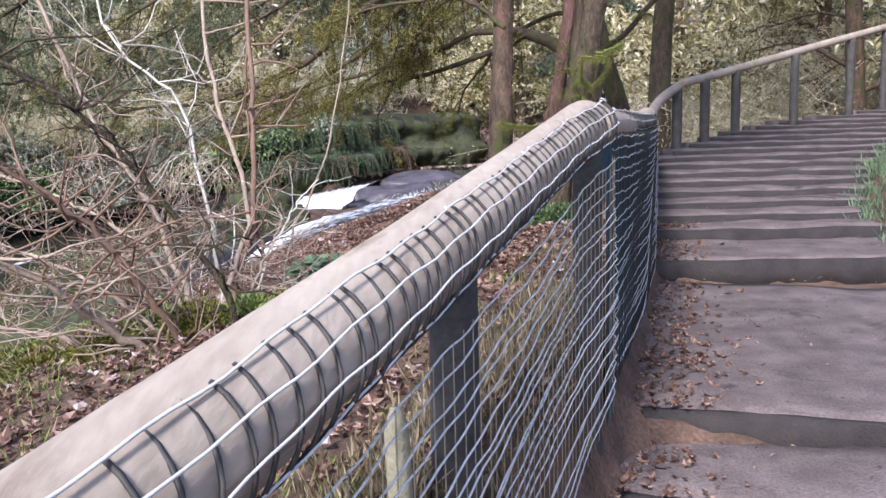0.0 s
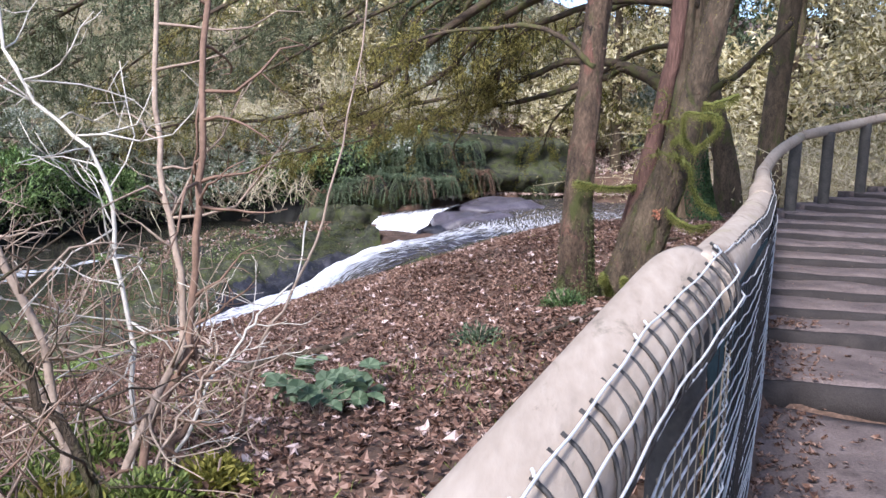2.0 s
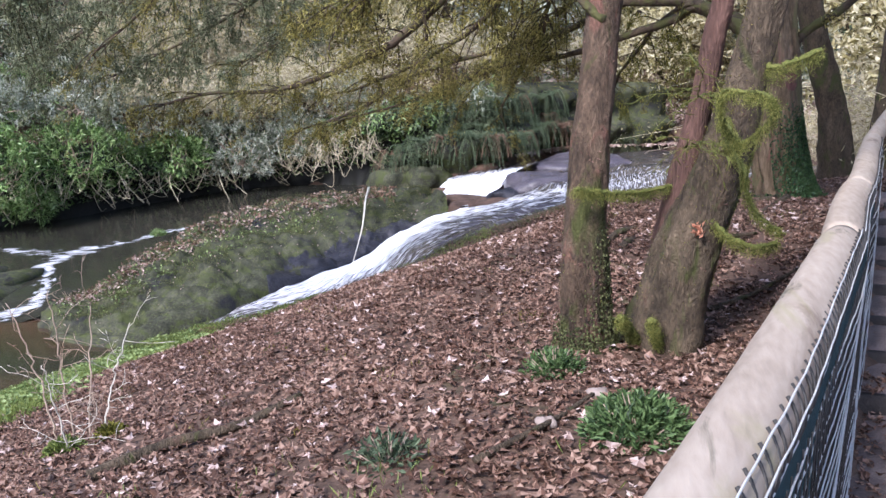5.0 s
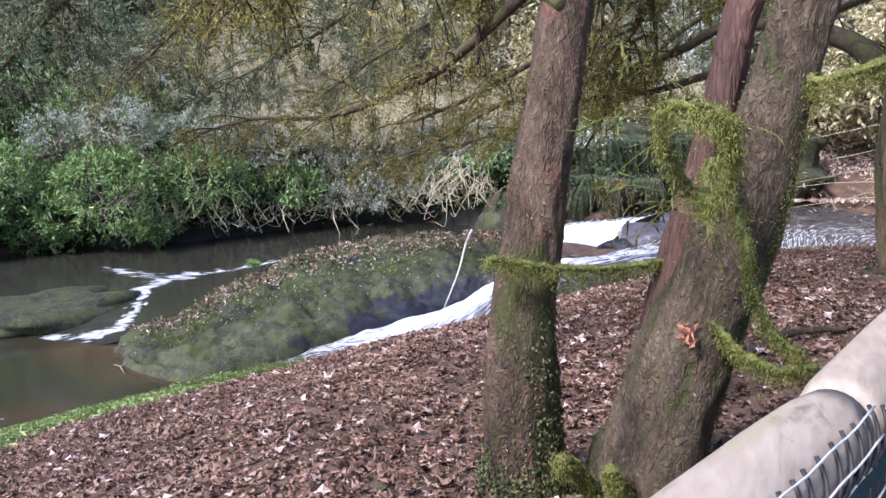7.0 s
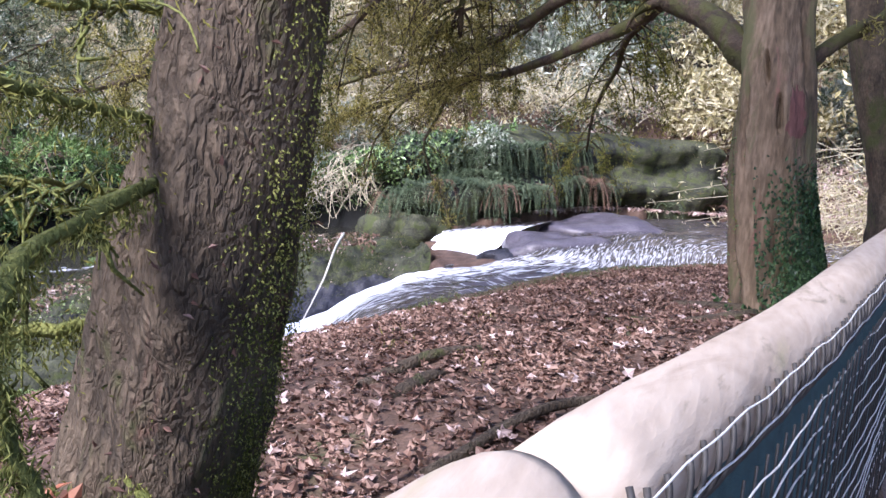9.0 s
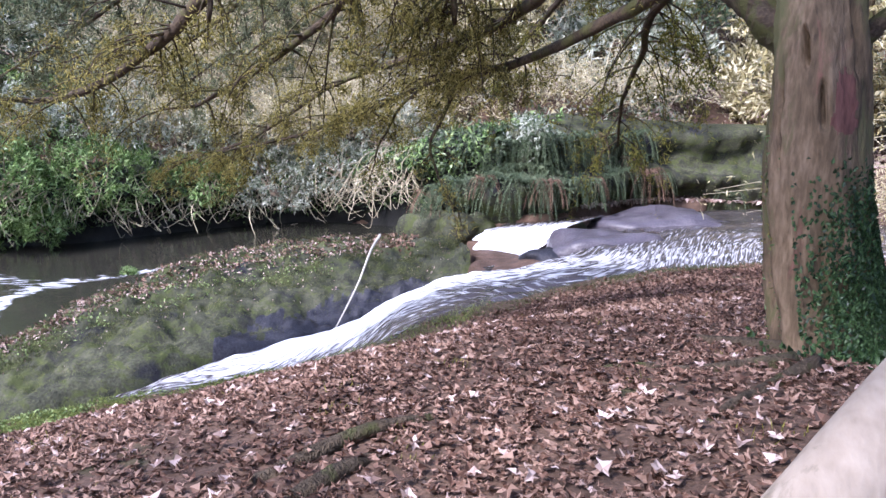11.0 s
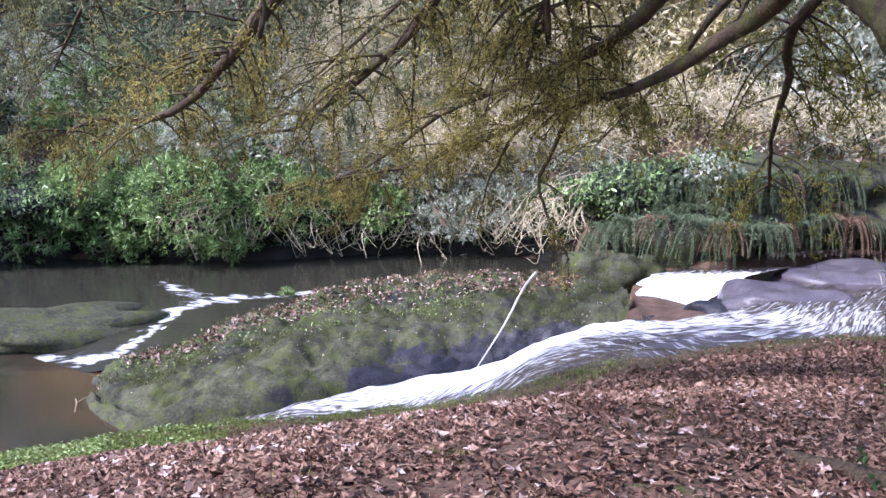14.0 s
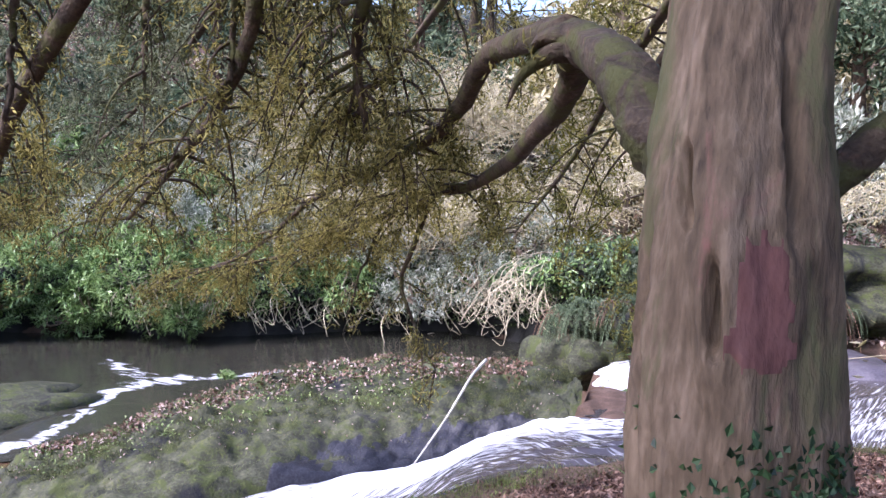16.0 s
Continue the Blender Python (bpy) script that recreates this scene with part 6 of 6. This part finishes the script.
for x, y, s in ((0.75, 7.7, 0.05), (0.55, 7.25, 0.045)):
    boulder("stone", on_ground(x, y, 0.02), (s, s * 0.8, s * 0.6), 30 * x, PALESTONE, "small pale stone lying among dry leaves", int(x * 10), n=16)

# roots and dead wood on the bank
def lying_branch(pts, r0, r1, label, mat=DARKBARK, name="branch", seed=0, sides=9):
    line = smooth_line([on_ground(x, y, dz) for x, y, dz in pts], 24)
    v, f = tube(line, np.linspace(r0, r1, 24), sides, 0.15, seed)
    return mesh_object(name, v, f, mat, label=label, category=name)


lying_branch([(-1.95, 7.45, 0.02), (-1.7, 7.8, 0.04), (-1.35, 8.05, 0.03), (-1.1, 8.4, 0.02)], 0.04, 0.02, "dark dead branch lying on the leaves")
lying_branch([(0.5, 11.5, -0.02), (0.62, 11.75, 0.02), (0.75, 12.0, 0.03), (0.95, 12.35, -0.01)], 0.04, 0.025, "bark-covered root above the leaves", name="root", seed=1)
lying_branch([(0.68, 11.35, -0.03), (0.80, 11.6, 0.02), (0.86, 11.85, -0.02)], 0.04, 0.03, "bark-covered root above the leaves", name="root", seed=2)
lying_branch([(2.35, 13.6, 0.04), (1.9, 13.35, 0.0), (1.6, 13.4, 0.0), (1.2, 13.2, -0.03)], 0.05, 0.012, "bark-covered root running out from the yew", name="root", seed=3)
lying_branch([(2.45, 13.55, 0.04), (2.25, 13.1, 0.0), (2.1, 12.7, 0.0), (2.0, 12.4, -0.03)], 0.05, 0.012, "bark-covered root running out from the yew", name="root", seed=4)
lying_branch([(2.3, 14.0, 0.04), (1.8, 14.15, 0.0), (1.4, 14.3, -0.03)], 0.05, 0.015, "bark-covered root running out from the yew", name="root", seed=5)
lying_branch([(1.3, 9.6, 0.02), (1.7, 9.9, 0.04), (2.1, 10.4, 0.03)], 0.02, 0.01, "thin dead branch beside the fence", seed=6)
lying_branch([(1.2, 10.6, 0.02), (1.5, 11.2, 0.05), (1.9, 11.5, 0.03)], 0.03, 0.015, "thin dead branch beside the fence", seed=7)
lying_branch([(0.3, 6.9, 0.02), (0.6, 7.3, 0.03), (0.8, 7.9, 0.02)], 0.018, 0.008, "thin dead branch among leaves", seed=8)
log = lying_branch([(-26.5, 17.5, 0.5), (-24.5, 18.6, 0.3), (-22.4, 20.0, -0.1), (-20.9, 21.4, -0.25)], 0.5, 0.32, "mossy fallen log at the pool's edge", mat=DARKBARK, name="log", seed=9, sides=16)

# the pale stick that leans on the boulder, and a twig in the pool
v, f = tube(smooth_line([(-6.3, 25.5, -0.52), (-6.2, 24.9, -0.78), (-6.0, 24.0, -1.35), (-5.93, 23.05, -2.05)], 20), np.linspace(0.032, 0.012, 20), 8, 0.2, 3)
mesh_object("stick", v, f, STICK, label="bleached bare stick leaning on the mossy boulder", category="stick")
twig = Geo()
twig.tube([(-10.65, 17.85, -2.77), (-10.35, 17.7, -2.72), (-10.05, 17.5, -2.77)], [0.012, 0.011, 0.006], 6)
twig.tube([(-10.35, 17.7, -2.73), (-10.3, 17.85, -2.64)], [0.007, 0.004], 5)
twig.make("twig", TWIG, label="bleached twig caught at the pool's edge", category="twig")

# fallen leaves and small plants on the long boulder
pts = np.array([v.co[:] for v in rock.data.vertices]).reshape(190, 90, 3)
for lo, hi, a, b, n, mat, size, label in ((0.55, 0.74, 12, 150, 2300, DRYLEAF, 0.10, "strip of red-brown leaves along the boulder's back"), (0.5, 0.74, 10, 140, 1100, PALELEAF, 0.10, "pale leaves along the boulder's back"), (0.2, 0.7, 8, 170, 380, PALELEAF, 0.06, "scattered pale leaves on the mossy boulder"), (0.38, 0.7, 10, 120, 1600, COVER, 0.07, "small green plants along the boulder's back")):
    i, j = g.integers(a, b, n), (g.uniform(lo, hi, n) * 90).astype(int)
    c = pts[i, j] + g.normal(size=(n, 3)) * (0.08, 0.08, 0) + (0, 0, 0.03)
    soup("fallen_leaves", leaf_faces(c, random_dirs(n, g), unit(g.normal(size=(n, 3)) * 0.4 + (0, 0, 1)), size * g.uniform(0.6, 1.3, n), size * 0.6), 3, mat, label=label, category="leaves", kind="stuff")
n = 9000
i, j = g.integers(8, 180, n), (np.clip(g.normal(0.5, 0.16, n), 0.12, 0.74) * 90).astype(int)
c = pts[i, j] + (0, 0, 0.02)
k = ripple(c[:, 0], c[:, 1], 0.8, 17) + 0.6 * ripple(c[:, 0], c[:, 1], 0.25, 5) > -0.1
c = c[k]
blades(c[:, 0], c[:, 1], c[:, 2], 9, 0.06, MOSSTUFT, "dull green moss tufts on the long boulder", 0.09, name="moss")

# dry grass at the outer foot of the fence
m = 900
y = g.uniform(0.6, 3.9, m)
x = fence_x(y) - np.abs(g.normal(size=m)) * 0.16 - 0.05
blades(x, y, ground_height(x, y), 5, 0.09, DRYGRASS, "dry brown grass along the foot of the fence", 0.05)
# rough grass on the slope beside the stairs
m = 2600
y = g.uniform(6, 18, m)
x = stair_right(y) + g.uniform(0.05, 4.0, m)
blades(x, y, ground_height(x, y), 8, 0.16, PALEGREEN, "rough tufted grass on the slope beside the stairs", 0.09)

# ---- bare hazel stems beside the fence ----


def twiggy(parent, pts, r0, r1, seed, twigs, length, mat=None):
    """A bare stem with kinked side twigs that fork again."""
    g = np.random.default_rng(seed)
    n = 22
    r0, r1, twigs = 0.74 * r0, 0.74 * r1, int(1.2 * twigs)
    line = smooth_line(pts, n) + g.normal(size=(n, 3)) * 0.008
    v, f = tube(line, np.linspace(r0, r1, n), 8, 0.08, seed)
    child(mesh_object("stem", v, f, mat or TWIG), parent)
    side = Geo()
    for k in range(twigs):
        i = g.integers(3, n)
        d = unit(g.normal(size=3) * (1.0, 0.7, 0.45) + (0, 0, 0.25))
        L = length * g.uniform(0.4, 1.2)
        p = [line[i]]
        for s in range(5):
            d = unit(d + g.normal(size=3) * 0.28 + (0, 0, 0.05))
            p.append(p[-1] + d * L / 5)
        side.tube(p, np.linspace(r1 * 0.7, 0.0016, 6), 4)
        for j in (2, 3, 4):
            if g.random() < 0.75:
                e = unit(d + g.normal(size=3) * 0.8)
                q = p[j] + e * L * 0.16
                side.tube([p[j], q, q + unit(e + g.normal(size=3) * 0.4) * L * 0.16], [0.0026, 0.002, 0.0012], 3)
    child(side.make("twig", mat or TWIG, kind="stuff"), parent)


hazel = empty("hazel_bush", (-1.15, 4.0, 0.6), "bare many-stemmed hazel bush with mossy foot", "bush")
twiggy(hazel, [(-1.2, 3.85, 0.45), (-1.32, 3.69, 0.65), (-1.49, 3.58, 0.81), (-1.62, 3.4, 1.02), (-2.0, 3.2, 1.3)], 0.034, 0.015, 1, 26, 0.6)
twiggy(hazel, [(-1.0, 3.85, 0.5), (-0.96, 3.74, 0.84), (-1.11, 3.76, 1.09), (-1.29, 3.67, 1.42), (-1.49, 3.57, 1.69), (-1.85, 3.4, 2.0)], 0.026, 0.012, 2, 26, 0.55, DARKBARK)
twiggy(hazel, [(-1.15, 4.0, 0.5), (-1.36, 4.18, 1.0), (-1.47, 4.22, 1.27), (-1.71, 4.25, 1.69), (-1.88, 4.28, 2.07), (-2.05, 4.31, 2.6)], 0.024, 0.011, 3, 26, 0.65)
twiggy(hazel, [(-1.15, 4.1, 0.5), (-1.12, 4.3, 0.85), (-1.04, 4.5, 1.16), (-1.14, 4.62, 1.54), (-1.28, 4.78, 1.98), (-1.36, 4.95, 2.7)], 0.022, 0.013, 4, 20, 0.55)
twiggy(hazel, [(-1.1, 4.1, 0.5), (-1.08, 4.3, 0.85), (-1.02, 4.5, 1.14), (-0.99, 4.53, 1.6), (-1.0, 4.58, 2.05), (-1.03, 4.65, 2.7)], 0.024, 0.015, 5, 20, 0.55, BROWNTWIG)
twiggy(hazel, [(-1.15, 4.3, 0.6), (-1.22, 4.46, 1.0), (-1.3, 4.51, 1.49), (-1.4, 4.54, 1.8), (-1.68, 4.54, 2.06), (-1.86, 4.57, 2.6)], 0.015, 0.008, 6, 24, 0.55, STICK)
twiggy(hazel, [(-0.98, 4.85, 0.55), (-0.9, 4.98, 1.01), (-0.73, 5.04, 1.36), (-0.6, 5.11, 1.85), (-0.51, 5.18, 2.6)], 0.011, 0.005, 7, 8, 0.35)
twiggy(hazel, [(-1.15, 3.8, 0.5), (-1.23, 3.61, 0.83), (-1.37, 3.52, 1.1), (-1.46, 3.42, 1.28), (-1.75, 3.2, 1.55)], 0.026, 0.013, 8, 28, 0.6, BROWNTWIG)
twiggy(hazel, [(-1.2, 4.1, 0.5), (-1.5, 4.3, 1.0), (-1.95, 4.5, 1.25), (-2.5, 4.7, 1.45)], 0.016, 0.008, 9, 34, 0.6)
twiggy(hazel, [(-1.2, 4.0, 0.5), (-1.65, 4.0, 0.9), (-2.2, 4.1, 1.1), (-2.8, 4.3, 1.2)], 0.016, 0.008, 10, 34, 0.6)
twiggy(hazel, [(-1.25, 3.9, 0.45), (-1.8, 3.8, 0.7), (-2.3, 3.8, 0.8), (-2.9, 3.9, 0.85)], 0.016, 0.008, 13, 34, 0.6)
twiggy(hazel, [(-1.05, 4.3, 0.6), (-0.95, 4.5, 0.95), (-0.82, 4.65, 1.2), (-0.70, 4.75, 1.35)], 0.011, 0.005, 11, 12, 0.35, STICK)
twiggy(hazel, [(-1.0, 4.0, 0.6), (-0.95, 4.1, 0.85), (-0.87, 4.2, 1.05), (-0.82, 4.3, 1.2)], 0.011, 0.005, 12, 14, 0.35)
twiggy(hazel, [(-1.15, 4.3, 0.5), (-1.02, 4.45, 0.8), (-0.98, 4.5, 0.95), (-1.0, 4.55, 1.15)], 0.02, 0.012, 14, 14, 0.35, BROWNTWIG)
v, f = tube([(-1.15, 3.9, 0.3), (-1.15, 3.9, 0.6), (-1.12, 3.92, 0.75), (-1.1, 3.93, 0.82)], [0.22, 0.15, 0.10, 0.03], 14, 0.2, 4)
child(mesh_object("stump", v, f, MOSS, label="mossy foot of the stems"), hazel)
small = empty("hazel_bush", (-2.6, 8.2, 0.0), "thin bare saplings at the bank's edge", "bush")
for k, (dx, dy, h) in enumerate([(0, 0, 1.1), (0.12, 0.1, 0.8), (-0.15, 0.05, 1.0), (0.05, -0.1, 0.7), (-0.05, 0.2, 0.9)]):
    p = np.array(on_ground(-2.6 + dx, 8.2 + dy, -0.05))
    twiggy(small, [p, p + (dx * 0.8 - 0.05, dy, h * 0.5), p + (dx * 2 - 0.1, dy * 2, h)], 0.010, 0.004, 30 + k, 9, 0.4, (TWIG, STICK)[k % 2])

brown = empty("dogwood_bush", (-1.7, 4.7, 0.5), "thicket of thin red-brown bare stems", "bush")
g = np.random.default_rng(91)
for k in range(16):
    p = np.array(on_ground(-1.75 + g.normal() * 0.28, 4.75 + g.normal() * 0.3, -0.04))
    h = g.uniform(0.5, 0.95)
    e = p + (g.normal() * 0.2, g.normal() * 0.15, h)
    twiggy(brown, [p, (p + e) / 2 + g.normal(size=3) * 0.05, e], 0.009, 0.004, 120 + k, 7, 0.3, BROWNTWIG)

# ---- mossy dead arms and small limbs of the two slim yews ----


def moss_limb(parent, pts, r, seed, fuzz=1500, mat=None, hang=0.05, name="mossy_limb"):
    """A dead limb sheathed in moss that hangs in tufts."""
    g = np.random.default_rng(seed)
    n, fuzz = 26, int(fuzz * 4)
    line = smooth_line(pts, n) + g.normal(size=(n, 3)) * 0.004
    v, f = tube(line, r * (0.75 + 0.5 * np.abs(np.sin(np.arange(n) * 0.9 + seed))), 9, 0.3, seed)
    child(mesh_object(name, v, f, mat or MOSS), parent)
    i = g.integers(0, n, fuzz)
    d = random_dirs(fuzz, g, -0.5)
    c = line[i] + d * r * 1.0 + g.normal(size=(fuzz, 3)) * (0.012, 0.012, 0.01) - np.abs(g.normal(size=(fuzz, 1))) * (0, 0, hang * 0.5)
    child(soup("moss_fuzz", leaf_faces(c, unit(d * 0.5 + g.normal(size=(fuzz, 3)) * 0.5 - (0, 0, 0.8)), random_dirs(fuzz, g), g.uniform(0.006, 0.020, fuzz), 0.0035), 3, BRIGHTMOSS, kind="stuff"), parent)


# the crooked hoop of moss on the forked yew
moss_limb(t2, [(1.35, 7.7, 2.19), (1.26, 7.79, 2.2), (1.255, 7.85, 2.11), (1.30, 7.95, 2.02), (1.36, 7.96, 1.955), (1.42, 7.8, 2.02), (1.455, 7.6, 2.1), (1.44, 7.53, 2.16), (1.42, 7.54, 2.185), (1.36, 7.66, 2.2)], 0.009, 1, 1500, hang=0.05)
moss_limb(t2, [(1.34, 8.84, 2.0), (1.335, 8.6, 2.03), (1.33, 8.35, 2.05), (1.335, 8.15, 2.0), (1.36, 7.96, 1.96)], 0.007, 2, 800, hang=0.04)
moss_limb(t2, [(1.36, 8.82, 1.92), (1.40, 8.55, 1.86), (1.44, 8.44, 1.78), (1.46, 8.45, 1.68), (1.50, 8.45, 1.58), (1.56, 8.40, 1.52), (1.63, 8.36, 1.475)], 0.009, 3, 1300, hang=0.04)
moss_limb(t2, [(1.30, 8.84, 1.46), (1.42, 8.8, 1.36), (1.55, 8.8, 1.31), (1.68, 8.82, 1.33)], 0.012, 4, 1000)
moss_limb(t2, [(1.107, 9.05, 1.625), (0.95, 8.88, 1.61), (0.8, 8.72, 1.61), (0.66, 8.6, 1.63), (0.55, 8.516, 1.647)], 0.010, 5, 1500, hang=0.05)
moss_limb(t2, [(1.5, 8.85, 2.36), (1.6, 8.8, 2.32), (1.72, 8.8, 2.36), (1.85, 8.9, 2.42)], 0.012, 6, 900, hang=0.08)
moss_limb(t2, [(0.94, 8.9, 0.66), (0.86, 8.75, 0.82), (0.82, 8.65, 0.88)], 0.022, 7, 1500)
moss_limb(t2, [(1.05, 8.85, 0.66), (1.03, 8.75, 0.78), (1.0, 8.7, 0.86)], 0.022, 8, 1500)
g = np.random.default_rng(33)
caught = np.array((1.24, 8.76, 1.40)) + g.normal(size=(22, 3)) * (0.022, 0.01, 0.022)
leaves_object("caught_leaf", caught, random_dirs(22, g), random_dirs(22, g), 0.04, 0.022, ORANGE, t2, label="few orange dead leaves caught on the bark", kind="stuff")
bough(t2, [(1.28, 9.0, 2.2), (1.2, 8.75, 2.15), (1.16, 8.45, 2.2), (1.18, 8.15, 2.3)], 0.006, 0.003, 21, 14, 0.34, 600, wood=MOSS, mat=MOSSYTWIG, droop=0.2, from_part=0.1, size=(0.014, 0.0035))
bough(t2, [(1.28, 8.95, 1.9), (1.22, 8.75, 1.9), (1.2, 8.5, 1.86), (1.22, 8.3, 1.84)], 0.005, 0.003, 22, 12, 0.28, 500, wood=MOSS, mat=MOSSYTWIG, droop=0.3, from_part=0.1, size=(0.014, 0.0035))
bough(t1, [(0.65, 8.9, 2.6), (0.2, 9.0, 2.9), (-0.6, 9.2, 2.9), (-1.4, 9.4, 2.7)], 0.03, 0.008, 24, 22, 0.6, 2000, droop=0.3, from_part=0.3)

# moss on the trunks' shaded sides and ivy on the old yew
def cling(parent, trunk_pts, r, lo, hi, ang0, ang1, n, size, mat, name, seed):
    """Small leaves clinging to one side of a trunk."""
    g = np.random.default_rng(seed)
    line = smooth_line(trunk_pts, 60)
    z = g.uniform(lo, hi, n)
    a = np.radians(np.clip(g.normal((ang0 + ang1) / 2, (ang1 - ang0) / 3.2, n), ang0 - 25, ang1 + 25))
    z = lo + (z - lo) * g.uniform(0.3, 1.0, n)
    cx, cy = np.interp(z, line[:, 2], line[:, 0]), np.interp(z, line[:, 2], line[:, 1])
    rr = np.interp(z, np.linspace(lo, hi, len(r)), r) + g.uniform(0.0, 0.02, n)
    out = np.stack([np.cos(a), np.sin(a), np.zeros(n)], 1)
    c = np.stack([cx, cy, z], 1) + out * rr[:, None]
    child(soup(name, leaf_faces(c, unit(g.normal(size=(n, 3)) * 0.5 - (0, 0, 0.8)), unit(out + g.normal(size=(n, 3)) * 0.35), size * g.uniform(0.6, 1.3, n), size * 0.7), 3, mat, kind="stuff"), parent)


T3LINE = [(2.66, 14.26, 0.3), (2.60, 14.25, 0.75), (2.46, 14.21, 1.2), (2.34, 14.14, 1.9), (2.30, 14.11, 2.5), (2.25, 14.2, 3.2)]
cling(t3, T3LINE, [0.44, 0.34, 0.30, 0.28], 0.75, 2.05, -85, 20, 7500, 0.032, IVY, "ivy", 1)
cling(t3, T3LINE, [0.50, 0.42], 0.65, 1.05, -150, 60, 1800, 0.05, IVY, "ivy", 2)
T1LINE = [(0.63, 8.93, 0.35), (0.615, 8.9, 0.62), (0.60, 8.85, 0.95), (0.59, 8.81, 1.3), (0.595, 8.87, 1.8), (0.635, 8.97, 2.4)]
cling(t1, T1LINE, [0.175, 0.15, 0.136, 0.127], 0.55, 1.5, -60, 40, 1500, 0.02, MOSSTUFT, "moss", 3)
cling(t1, T1LINE, [0.20, 0.17], 0.55, 0.85, -180, 60, 1500, 0.022, MOSSTUFT, "moss", 4)
T2LINE = [(1.02, 9.06, 0.35), (1.08, 9.04, 0.62), (1.13, 9.02, 0.95), (1.23, 8.99, 1.35), (1.37, 8.93, 1.8), (1.49, 8.89, 2.4), (1.61, 8.88, 3.0)]
cling(t2, T2LINE, [0.19, 0.162, 0.132, 0.098], 1.0, 2.6, -40, 30, 12000, 0.006, BRIGHTMOSS, "moss", 5)
